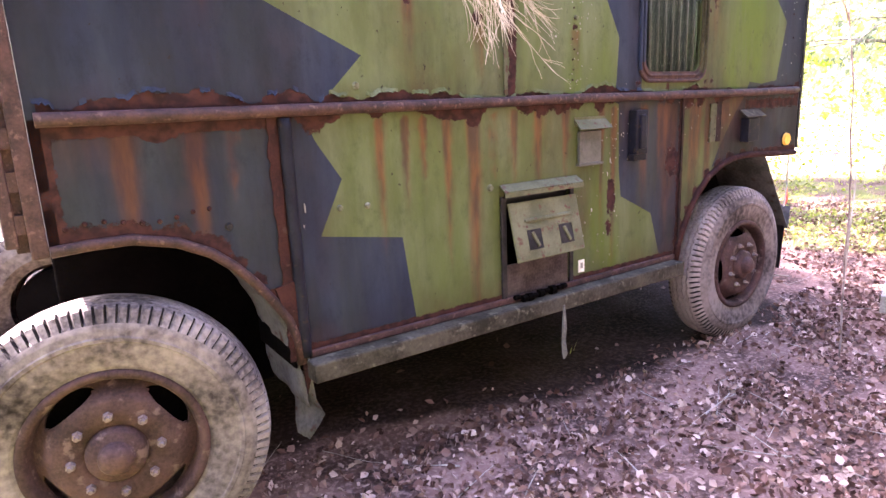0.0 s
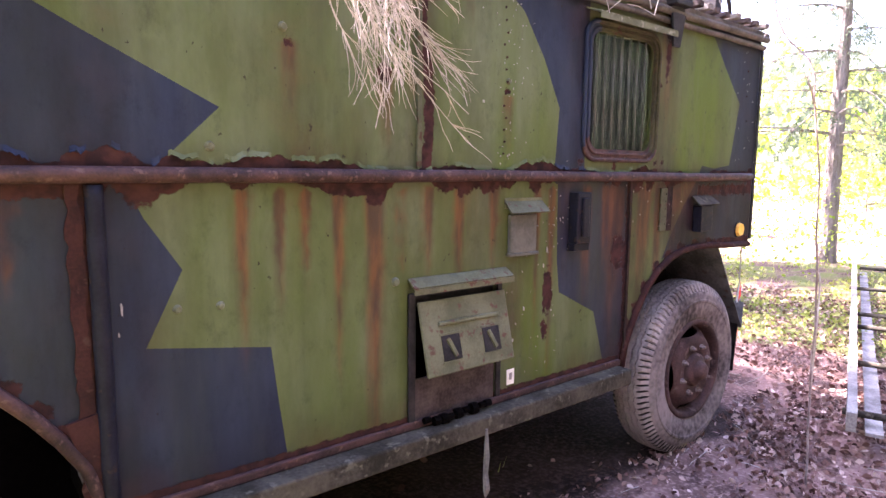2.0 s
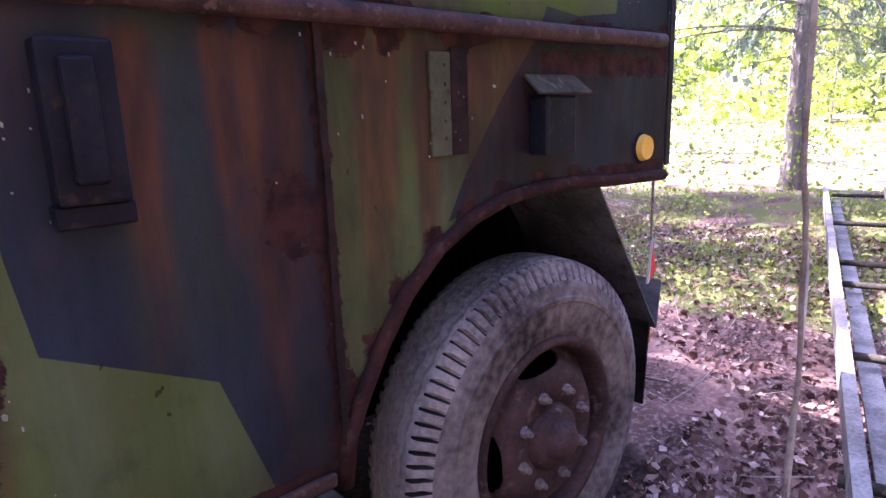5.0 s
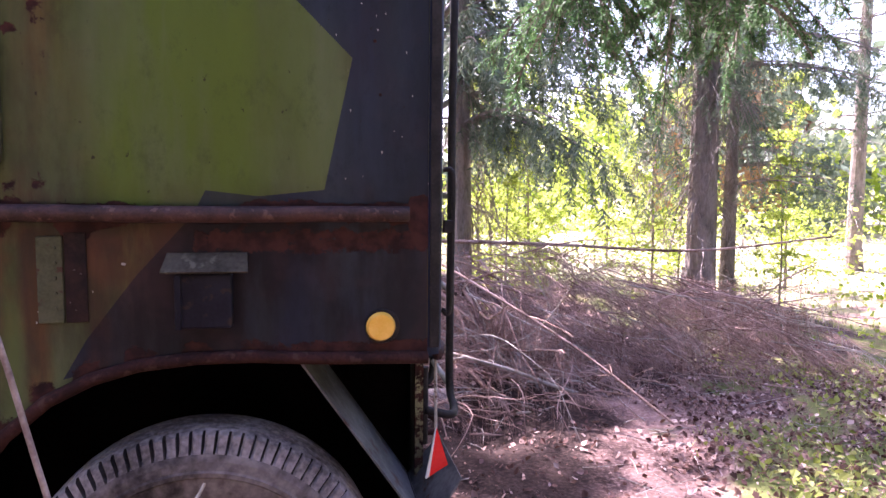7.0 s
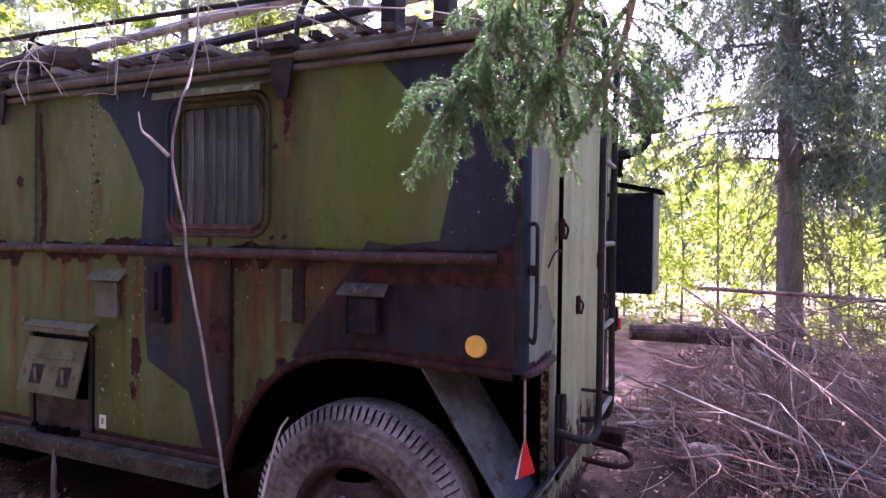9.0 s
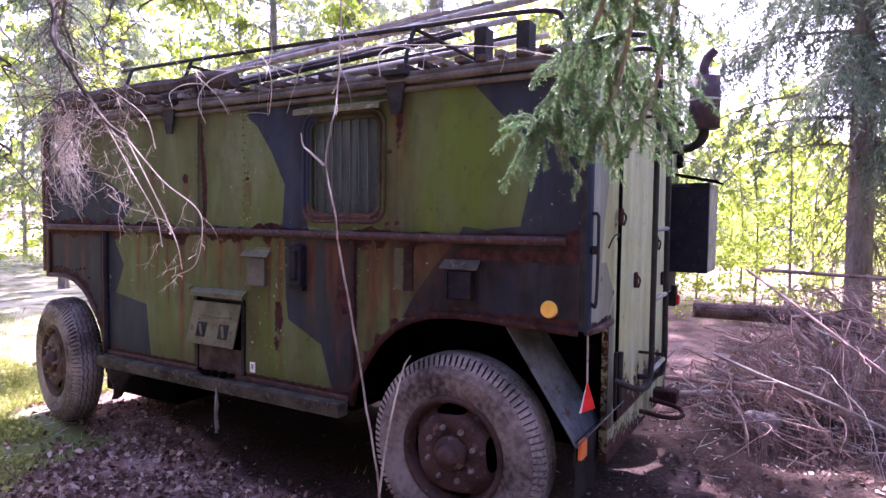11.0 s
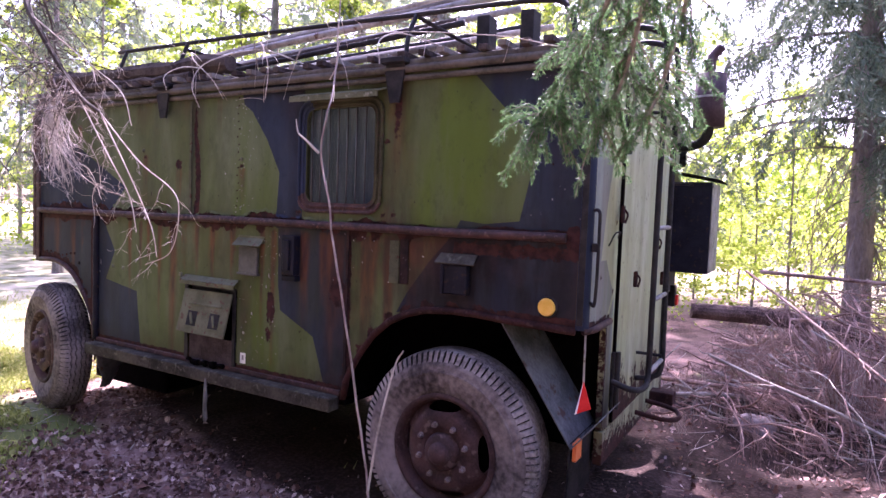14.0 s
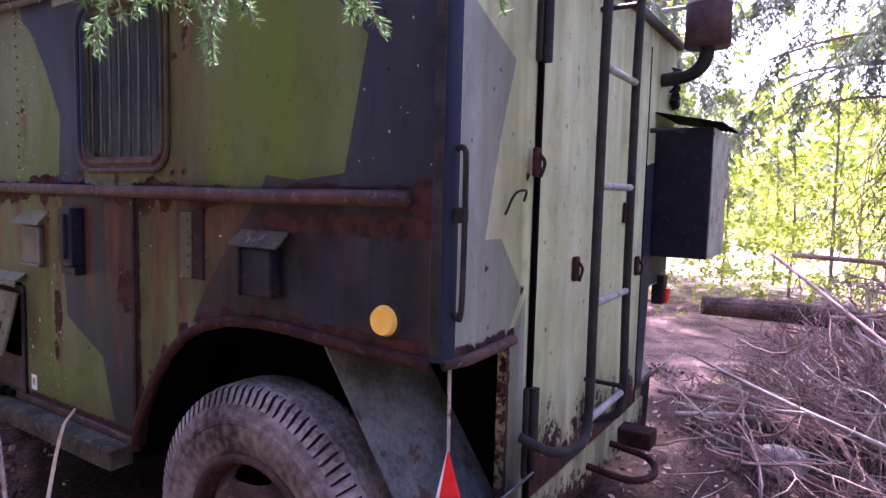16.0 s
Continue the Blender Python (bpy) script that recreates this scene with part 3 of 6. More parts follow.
# rear wall: pale paint with grey fields, cut away over the wheel
rear_outline = [(0.05, 1.216), (0.35, 1.216), (0.35, 0.66), (0.46, 0.62), (1.9, 0.62), (1.9, 0.66), (1.95, 1.216), (WIDTH, 1.216), (WIDTH, TOP), (0.05, TOP)]
rear_fields = [
    ([(0.052, 1.22), (0.34, 1.22), (0.44, 1.36), (0.29, 1.53), (0.194, 1.53), (0.26, 1.8), (0.348, 2.05), (0.098, 2.16), (0.12, 2.478), (0.052, 2.478)], 1),
    ([(0.36, 0.67), (0.47, 0.63), (0.47, 1.34), (0.36, 1.21)], 1),
    ([(0.97, 1.16), (1.1, 1.16), (1.1, 0.63), (0.74, 0.63), (0.74, 0.97)], 1),
    ([(1.76, 1.82), (2.2, 1.9), (2.299, 1.6), (2.299, 1.22), (1.97, 1.22), (1.91, 0.7), (1.5, 0.7), (1.48, 1.03), (1.59, 1.44)], 2),
]


def rust_rear(y, z):
    v = max(0.85 - abs(z - 1.235) / 0.05 if y < 0.4 else 0, 0.7 - abs(y - 0.36) / 0.05 if z < 1.25 else 0, 0.6 - (z - 0.6) / 0.25)
    for ry, rz in ((0.45, 1.72), (0.75, 0.95), (0.8, 0.85), (0.9, 0.8), (0.2, 1.45), (0.44, 1.36), (1.3, 1.6)):
        v = max(v, 0.7 - math.hypot(y - ry, z - rz) / 0.07)
    return min(1, max(0, v))


sheet("rear_wall", rear_outline, [], rear_fields, 0.035, lambda y, z: (REAR, y, z),
      {"rust": rust_rear, "run": lambda y, z: 0.25 * max(0, wobble(y, 3, 6)) + (0.25 if 0.15 < y < 0.45 else 0), "algae": lambda y, z: 0.2 + (0.5 if 0.25 < y < 0.45 else 0), "grime": lambda y, z: max(0, 1.05 - z) * 1.7 + 0.14 + 0.2 * max(0, z - 2.3) / 0.15},
      [M_PALE, M_GREY, M_BLUE], truck, "pale olive rear wall with grey camouflage fields")

# rounded corner post between side and rear
bm = bmesh.new()
ring = []
for k in range(7):
    a = radians(-90 + 15 * k)
    ring.append((4.45 + 0.05 * math.cos(a), 0.05 + 0.05 * math.sin(a)))
for (ax, ay), (bx, by) in zip(ring, ring[1:]):
    bm.faces.new([bm.verts.new(p) for p in ((ax, ay, 1.216), (bx, by, 1.216), (bx, by, TOP), (ax, ay, TOP))])
bmesh.ops.remove_doubles(bm, verts=bm.verts, dist=1e-4)
for key in ("rust", "run", "algae"):
    bm.verts.layers.float.new(key)
part("corner_post", bm, M_BLUE, truck, "dark blue rounded corner post", True)
bm = bmesh.new()
box(bm, (4.455, -0.008, 1.24), (4.485, -0.001, 2.44), 0.003)
part("corner_strip", bm, M_STEEL, truck)

# belt rail, with dents
bm = bmesh.new()
tube(bm, [(x, -0.018 + 0.003 * wobble(x, 1, 2), BELT + 0.004 * wobble(x, 6, 1.2)) for x in [FRONT + 0.02 + 4.42 * k / 60 for k in range(61)]], 0.023, 10)
part("belt_rail", bm, M_RAIL, truck, "rusty half-round belt rail along the side", True)
# wheel arch lips
for line, name in ((ARCH_FRONT, "front_arch_lip"), (ARCH_REAR, "rear_arch_lip")):
    bm = bmesh.new()
    tube(bm, [(x, -0.006 + 0.004 * wobble(x, 3, 5), z - 0.006) for x, z in line], 0.019, 8)
    part(name, bm, M_RAIL if name[0] == "f" else M_RUST, truck, "rust-eaten rolled edge of the wheel arch", True)
bm = bmesh.new()
tube(bm, [(4.485, 0.02, 1.21), (4.512, 0.1, 1.213), (4.515, 0.36, 1.222)], 0.017, 8)
part("rear_corner_lip", bm, M_RAIL, truck, "", True)
# sill
bm = bmesh.new()
box(bm, (0.735, -0.095, 0.588), (3.09, 0.0, 0.668), 0.008)
part("sill", bm, M_SILL, truck, "dirty olive-brown running sill with soil on it")
bm = bmesh.new()
box(bm, (0.75, -0.018, 0.668), (3.1, 0.0, 0.7), 0.006)
part("sill_seam", bm, M_RAIL, truck)
# vertical cover strips
for x0, x1, z0, z1, mat, name in ((0.672, 0.708, 0.67, 1.615, M_RUST, "cover_strip"), (3.122, 3.138, 0.72, 1.615, M_FRAME, "cover_strip"), (1.788, 1.806, 1.665, 2.4, M_PLATE, "cover_strip")):
    bm = bmesh.new()
    n = 40
    torn = 0.012 if x0 < 1 else 0.003
    left = [(x0 + torn * wobble(k, x0, 0.9), -0.009, z0 + (z1 - z0) * k / n) for k in range(n + 1)]
    right = [(x1 + torn * wobble(k, x1 + 3, 0.9), -0.009, z0 + (z1 - z0) * k / n) for k in range(n + 1)]
    plate(bm, left[::-1][:1] + left[::-1][1:] + right, 0.008)
    part(name, bm, mat, truck, "rusted vertical cover strip with torn edges")
bm = bmesh.new()
tube(bm, [(0.738 + 0.002 * wobble(k, 2, 0.7), -0.008 + 0.003 * wobble(k, 4, 0.6), 0.68 + 0.93 * k / 24) for k in range(25)], 0.024, 10)
part("seam_post", bm, M_NAVY, truck, "dark half-round post over the panel joint", True)
# front corner post, rusted through
bm = bmesh.new()
box(bm, (-0.135, 0.02, 1.24), (-0.052, 0.06, 2.46), 0.004)
box(bm, (-0.1, -0.012, 1.22), (-0.052, 0.03, 2.46), 0.006)
box(bm, (-0.16, -0.004, 1.26), (-0.125, 0.03, 2.4), 0.005)
for k in range(9):
    box(bm, (-0.14, 0.0, 1.3 + 0.13 * k), (-0.09, 0.012, 1.36 + 0.13 * k))
part("front_corner_post", bm, M_RAIL, truck, "rusted-through front corner post with flaking pale paint")

# torn lower edge of the upper paint, curling away from the rust
rng = random.Random(11)
for name_mat, stretches in ((M_BLUE, ((FRONT + 0.02, 0.91), (2.56, 2.76))), (M_GREEN, ((0.93, 2.55), (2.78, 3.3)))):
    bm = bmesh.new()
    for x0, x1 in stretches:
        x = x0
        while x < x1:
            long = rng.uniform(0.015, 0.11)
            n, curl_out = max(2, int(long / 0.007)), rng.uniform(0.002, 0.012) * (1.6 if rng.random() < 0.2 else 1)
            rows = []
            for k in range(n + 1):
                u = min(x + long * k / n, x1)
                z = BELT + 0.019 + bare_high(u) + 0.007 * wobble(u, 5, 30)
                fade = max(0.0, math.sin(math.pi * k / n)) ** 0.6
                jag = 0.004 + 0.012 * rng.random() * fade
                rows.append([bm.verts.new(p) for p in ((u, -0.0012, z + 0.012), (u, -0.0015 - 0.4 * curl_out * fade, z), (u + rng.uniform(-0.002, 0.002), -0.002 - curl_out * fade, z - jag + 0.7 * curl_out * fade))])
            for a, b in zip(rows, rows[1:]):
                bm.faces.new((a[0], b[0], b[1], a[1]))
                bm.faces.new((a[1], b[1], b[2], a[2]))
            x += long + (rng.uniform(0.01, 0.12) if rng.random() < 0.7 else 0.001)
    tagged(part("peeling_paint", bm, name_mat, truck, "torn edge of paint curling off the rust"), kind="stuff")

# window with bars, awning and curtain
win = new("window")
win.parent = truck
tagged(win, "window with rounded corners behind vertical bars")
bm = bmesh.new()
outer = round_rect(*WINDOW, 0.085)
loop = [(x, -0.006, z) for x, z in outer]
tube(bm, loop + loop[:2], 0.01, 8)
inner = round_rect(2.775, 3.305, 1.745, 2.318, 0.07)
loop = [(x, -0.004, z) for x, z in inner]
tube(bm, loop + loop[:2], 0.008, 8)
ring_a, ring_b = [bm.verts.new((x, -0.003, z)) for x, z in outer], [bm.verts.new((x, -0.003, z)) for x, z in pane_outline]
for i in range(len(outer)):
    bm.faces.new((ring_a[i], ring_a[(i + 1) % len(outer)], ring_b[(i + 1) % len(outer)], ring_b[i]))
for f in bm.faces:
    c = f.calc_center_median()
    f.material_index = 2 if c.z < WINDOW[2] + 0.05 + 0.1 * max(0, wobble(c.x, 4, 9)) else 0 if c.x < 2.9 else 1
part("window_frame", bm, [M_BLUE, M_WINDOW_FRAME, M_RAIL], win, "rusty rounded window frame", True)
bm = bmesh.new()
plate(bm, [(x, 0.012, z) for x, z in pane_outline], 0.005)
bmesh.ops.recalc_face_normals(bm, faces=bm.faces)
part("pane", bm, M_GLASS, win, "dirty window pane").visible_shadow = False
bm = bmesh.new()
lines = []
for k in range(17):
    for u, y in ((0.0, 0.072), (0.009, 0.04)):
        lines.append([bm.verts.new((2.775 + 0.0325 * k + u, y + 0.003 * math.sin(k * 2.3), z)) for z in (1.75, 2.32)])
# narrow pleat sides take the dark cloth as painted fold shade
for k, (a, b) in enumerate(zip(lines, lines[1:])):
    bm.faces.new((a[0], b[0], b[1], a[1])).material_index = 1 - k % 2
part("curtain", bm, [M_CURTAIN, M_CURTAIN_SHADE], win, "pale grey-blue pleated curtain with the shade of its folds painted in")
for k in range(7):
    bm = bmesh.new()
    x = 2.835 + 0.064 * k
    tube(bm, [(x, 0.004, 1.755), (x, 0.004, 2.31)], 0.0045, 6)
    part("bar", bm, M_BAR, win, "", True)
bm = bmesh.new()
plate(bm, [(2.735, -0.002, 2.385), (3.355, -0.002, 2.385), (3.355, -0.085, 2.358), (2.735, -0.085, 2.358)], 0.006)
plate(bm, [(2.735, -0.085, 2.358), (3.355, -0.085, 2.358), (3.355, -0.085, 2.332), (2.735, -0.085, 2.332)], 0.006)
part("awning", bm, M_OLIVE, win, "small drip hood over the window")

# small hatch under a hood
hatch = new("vent_hatch")
hatch.parent = truck
bm = bmesh.new()
plate(bm, [(2.25, -0.003, 1.528), (2.475, -0.003, 1.528), (2.48, -0.05, 1.482), (2.245, -0.05, 1.482)], 0.006)
box(bm, (2.25, -0.006, 1.5), (2.475, -0.001, 1.545), 0.002)
part("hood", bm, M_OLIVE_PALE, hatch)
bm = bmesh.new()
box(bm, (2.272, -0.022, 1.312), (2.43, -0.001, 1.475), 0.004)
box(bm, (2.262, -0.03, 1.3), (2.44, -0.001, 1.313), 0.003)
part("cover", bm, mottled("hatch_grey", (0.065, 0.064, 0.052), (0.115, 0.112, 0.093), 8, 80, 0.6), hatch, "pale grey hatch cover")
# dark holder box
bm = bmesh.new()
box(bm, (2.665, -0.055, 1.33), (2.765, -0.001, 1.565), 0.006)
box(bm, (2.69, -0.07, 1.36), (2.735, -0.05, 1.54), 0.006)
box(bm, (2.66, -0.045, 1.295), (2.77, -0.001, 1.33), 0.004)
part("holder_box", bm, M_NAVY, truck, "dark blue steel holder box")
# plate with screw holes
bm = bmesh.new()
box(bm, (3.41, -0.01, 1.345), (3.472, -0.001, 1.575), 0.003)
for k in range(5):
    disc(bm, (3.455, -0.012, 1.385 + 0.04 * k), "y", 0.005, 0.006, 10, 0.001)
part("screw_plate", bm, M_PLATE, truck, "narrow plate with a row of screws")
bm = bmesh.new()
box(bm, (3.476, -0.006, 1.345), (3.53, -0.001, 1.585), 0.002)
part("slot_cover", bm, M_FRAME, truck, "rusty strip beside the screw plate")
# lamp box with hood at the rear
lbox = new("lamp_box")
lbox.parent = truck
bm = bmesh.new()
plate(bm, [(3.73, -0.003, 1.525), (3.938, -0.003, 1.525), (3.945, -0.06, 1.478), (3.722, -0.06, 1.478)], 0.006)
part("hood", bm, M_SILL, lbox, "dented hood with flaking paint")
bm = bmesh.new()
box(bm, (3.755, -0.045, 1.325), (3.9, -0.001, 1.475), 0.006)
box(bm, (3.755, -0.055, 1.325), (3.772, -0.04, 1.475), 0.003)
part("case", bm, M_NAVY, lbox, "dark blue steel case")

# heater hatch: hood, dark recess, hanging lid with two latches
heat = new("heater_hatch")
heat.parent = truck
bm = bmesh.new()
plate(bm, [(1.755, -0.002, 1.252), (2.262, -0.002, 1.252), (2.266, -0.05, 1.222), (1.75, -0.05, 1.222)], 0.006)
plate(bm, [(1.75, -0.05, 1.222), (2.266, -0.05, 1.222), (2.266, -0.05, 1.2), (1.75, -0.05, 1.2)], 0.005)
part("hood", bm, M_OLIVE_PALE, heat, "pale green rain hood")
bm = bmesh.new()
for lo, hi in (((1.75, 0.22, 0.64), (2.25, 0.24, 1.22)), ((1.755, 0.0, 0.66), (1.785, 0.22, 1.19)), ((2.215, 0.0, 0.66), (2.245, 0.22, 1.19)), ((1.785, 0.0, 1.19), (2.215, 0.22, 1.21))):
    box(bm, lo, hi)
part("recess", bm, M_BLACK, heat, "black recess")
bm = bmesh.new()
box(bm, (1.755, -0.012, 0.67), (1.787, -0.001, 1.2), 0.003)
box(bm, (2.213, -0.012, 0.67), (2.24, -0.001, 1.2), 0.003)
box(bm, (1.787, 0.02, 1.14), (2.213, 0.03, 1.19))
part("jamb", bm, M_STEEL, heat, "dark sooty jamb")
lid_turn = Matrix.Translation((2.01, -0.02, 1.165)) @ Matrix.Rotation(radians(-14), 4, "X")
bm = bmesh.new()
box(bm, (-0.228, -0.012, -0.285), (0.222, 0.0, 0.0), 0.004, lid_turn)
box(bm, (-0.15, -0.022, -0.1), (0.16, -0.012, -0.085), 0.003, lid_turn)
lid = part("lid", bm, M_OLIVE_PALE, heat, "pale green lid hanging open")
for x in (-0.1, 0.11):
    bm = bmesh.new()
    box(bm, (x - 0.045, -0.0145, -0.236), (x + 0.045, -0.012, -0.139), 0.002, lid_turn)
    part("latch_plate", bm, M_STEEL, lid)
for x in (-0.1, 0.11):
    bm = bmesh.new()
    box(bm, (x - 0.052, -0.016, -0.245), (x + 0.052, -0.013, -0.238), 0.001, lid_turn)
    box(bm, (x - 0.052, -0.016, -0.137), (x + 0.052, -0.013, -0.13), 0.001, lid_turn)
    box(bm, (-0.009, -0.02, -0.04), (0.009, -0.01, 0.04), 0.004, lid_turn @ Matrix.Translation((x, -0.003, -0.188)) @ Matrix.Rotation(radians(-24), 4, "Y"))
    part("latch", bm, M_OLIVE_PALE, lid, "lever latch in a square recess")
bm = bmesh.new()
box(bm, (1.79, 0.0, 0.668), (2.21, 0.012, 0.86), 0.003)
part("lower_cover", bm, mottled("scorched_steel", (0.025, 0.018, 0.018), (0.085, 0.066, 0.062), 7, 80, 0.85), heat, "scorched lower cover")
bm = bmesh.new()
for k in range(9):
    disc(bm, (1.83 + 0.04 * k + rng.uniform(-0.01, 0.01), -0.03, 0.68 + rng.uniform(0, 0.02)), "x", rng.uniform(0.012, 0.025), 0.03, 7)
tagged(part("ash_crust", bm, M_BLACK, heat, "black crust of ash"), kind="stuff")
bm = bmesh.new()
tube(bm, [(2.08, -0.1, 0.62), (2.083, -0.1, 0.5), (2.078, -0.1, 0.43)], [0.006, 0.014, 0.012], 6)
tube(bm, [(2.078, -0.1, 0.43), (2.086, -0.1, 0.36), (2.08, -0.1, 0.33)], [0.012, 0.016, 0.005], 6)
part("hanging_strap", bm, M_WOOD, heat, "torn strap hanging under the sill")

# fixings: bolts, label, reflector
for x, z, r in ((0.936, 1.251, 0.014), (1.06, 1.246, 0.014), (0.5, 1.24, 0.015), (1.7, 1.25, 0.018), (1.045, 1.72, 0.016), (1.28, 2.09, 0.016), (2.26, 2.02, 0.014), (0.68, 2.1, 0.013)):
    bm = bmesh.new()
    disc(bm, (x, -0.006, z), "y", r, 0.012, 12, 0.006)
    part("bolt", bm, M_OLIVE if x > 0.6 else M_STEEL, truck)
bm = bmesh.new()
box(bm, (2.285, -0.004, 0.733), (2.33, -0.001, 0.8))
box(bm, (2.3, -0.006, 0.755), (2.316, -0.004, 0.785), 0, None, 1)
part("label", bm, [M_WHITE, M_TUBE], truck, "small white paper label")
bm = bmesh.new()
for k, (x, z, w, h) in enumerate(((2.31, 0.93, 0.02, 0.018), (2.38, 1.06, 0.01, 0.02), (2.33, 1.0, 0.007, 0.01), (2.52, 1.31, 0.008, 0.03), (2.5, 1.24, 0.006, 0.02), (2.56, 1.03, 0.008, 0.012), (0.79, 1.27, 0.006, 0.04), (0.78, 1.2, 0.005, 0.015), (2.12, 1.93, 0.01, 0.012), (3.62, 1.5, 0.012, 0.008))):
    w, h = w * 0.5, h * 0.5
    plate(bm, [(x - w, -0.0035, z + h * 0.7), (x - w * 0.3, -0.0035, z + h), (x + w, -0.0035, z + h * 0.4), (x + w * 0.6, -0.0035, z - h), (x - w * 0.8, -0.0035, z - h * 0.6)], 0.0025)
for k in range(150):
    x, z = (rng.gauss(2.27, 0.05), rng.uniform(1.68, 2.4)) if k < 55 else (rng.gauss(2.58, 0.07), rng.gauss(1.42, 0.12)) if k < 90 else (rng.gauss(2.45, 0.1), rng.uniform(0.75, 1.3)) if k < 115 else (rng.gauss(3.35, 0.15), rng.uniform(1.3, 1.6)) if k < 132 else (rng.gauss(4.3, 0.08), rng.uniform(1.7, 2.4))
    w, h = rng.uniform(0.0008, 0.003), rng.uniform(0.001, 0.005)
    plate(bm, [(x - w, -0.0035, z + h * 0.7), (x - w * 0.3, -0.0035, z + h), (x + w, -0.0035, z + h * 0.4), (x + w * 0.6, -0.0035, z - h), (x - w * 0.8, -0.0035, z - h * 0.6)], 0.0025)
tagged(part("lichen", bm, M_TUBE, truck, "pale chips of lichen and bare primer"), kind="stuff")
refl = new("side_reflector")
refl.parent = truck
bm = bmesh.new()
disc(bm, (4.315, -0.004, 1.309), "y", 0.052, 0.008, 28, 0.003)
part("base", bm, M_STEEL, refl)
bm = bmesh.new()
disc(bm, (4.31, -0.016, 1.309), "y", 0.043, 0.016, 28, 0.006)
part("reflector", bm, M_AMBER, refl, "round amber reflector")
# rows of rivets along seams
bm = bmesh.new()
for x, z0, z1, n in ((0.733, 0.75, 1.58, 14), (2.235, 1.68, 2.4, 16), (3.13, 0.75, 1.58, 13), (4.3, 1.68, 2.42, 6)):
    for k in range(n):
        if rng.random() < 0.85:
            disc(bm, (x + rng.uniform(-0.012, 0.012), -0.009, z0 + (z1 - z0) * k / (n - 1)), "y", 0.005, 0.005, 8, 0.002)
for k in range(9):
    disc(bm, (0.0 + 0.055 * k, -0.004, 1.3 + 0.012 * math.sin(k)), "y", 0.009, 0.008, 8, 0.004)
tagged(part("rivets", bm, M_RUST, truck, "rows of small rivets"), kind="stuff")

# roof: slab, gutters, cross battens, brackets
roof = new("roof")
roof.parent = truck
bm = bmesh.new()
box(bm, (-0.09, -0.02, TOP), (4.53, WIDTH + 0.02, TOP + 0.045), 0.012)
part("slab", bm, M_ROOF, roof, "flat roof covered in needles and dirt")
for z, y, r in ((2.43, -0.012, 0.016), (2.475, -0.025, 0.02)):
    bm = bmesh.new()
    tube(bm, [(x, y + 0.004 * wobble(x, z, 3), z) for x in [-0.08 + 4.55 * k / 30 for k in range(31)]], r, 8)
    part("gutter", bm, M_ROOF, roof, "dented roof gutter", True)
for k in range(40):
    x = -0.02 + 0.113 * k
    if 5 < k < 9 or k in (12, 19, 28):
        continue
    bm = bmesh.new()
    box(bm, (-0.024, -0.05 + rng.uniform(-0.02, 0.02), 0), (0.024, 2.25, 0.03), 0.004, pose(x + rng.uniform(-0.01, 0.01), 0, TOP + 0.045 + rng.uniform(0, 0.008), rng.uniform(-0.3, 0.3), rng.uniform(-4, 4), rng.uniform(-1, 1)))
    part("batten", bm, M_ROT if k % 3 else M_WOOD, roof)
for x in (1.54, 3.43):
    bm = bmesh.new()
    plate(bm, [(x - 0.06, -0.035, 2.46), (x + 0.06, -0.035, 2.46), (x + 0.03, -0.03, 2.3), (x - 0.03, -0.03, 2.3)], 0.012)
    box(bm, (x - 0.075, -0.075, 2.5), (x + 0.075, 0.1, 2.53), 0.005)
    box(bm, (x - 0.06, -0.04, 2.46), (x + 0.06, -0.02, 2.51))
    part("bracket", bm, M_STEEL, roof, "dark rack bracket with rust run")

# roof rack: side rails on posts, with poles and old timber lying in it
rack = new("roof_rack")
rack.parent = truck
for y in (0.15, 2.1):
    bm = bmesh.new()
    tube(bm, bowed([(0.75, y, 2.855), (1.6, y, 2.845), (2.5, y, 2.83), (3.4, y, 2.81), (4.15, y, 2.79), (4.3, y, 2.72), (4.34, y, 2.56)]), 0.014, 8)
    part("side_rail", bm, M_STEEL, rack, "", True)
    for x, h in ((1.54, 2.845), (3.43, 2.81), (0.85, 2.85)):
        bm = bmesh.new()
        tube(bm, bowed([(x, y - 0.1, 2.53), (x - 0.01, y - 0.06, 2.68), (x, y, h)]), 0.013, 8)
        part("post", bm, M_STEEL, rack, "", True)
for x in (3.86, 4.1):
    bm = bmesh.new()
    box(bm, (x - 0.035, 0.1, 2.55), (x + 0.035, 0.2, 2.74), 0.006)
    part("block", bm, M_STEEL, rack)
for x in (1.54, 3.43):
    bm = bmesh.new()
    tube(bm, [(x, 0.15, 2.8), (x, 2.1, 2.8)], 0.012, 8)
    part("cross_bar", bm, M_STEEL, rack, "", True)
# rear: door seams, hinges, ladder, cabinet, muffler
door = new("rear_door")
door.parent = truck
bm = bmesh.new()
box(bm, (4.501, 0.515, 0.66), (4.516, 1.72, 2.38), 0.0)
bmesh.ops.subdivide_edges(bm, edges=bm.edges, cuts=24, use_grid_fill=True)
marks = {key: bm.verts.layers.float.new(key) for key in ("rust", "run", "algae", "grime")}
for v in bm.verts:
    foot = max(0, 1.05 - v.co.z)
    v[marks["rust"]] = max(0, 0.15 + 1.3 * foot + 0.25 * wobble(v.co.y * 3, v.co.z, 3)) if foot else 0.0
    v[marks["run"]], v[marks["grime"]] = 0.1 + 0.3 * max(0, wobble(v.co.y, 5, 7)), 0.1 + 1.7 * foot + 0.3 * max(0, v.co.z - 2.2) / 0.2
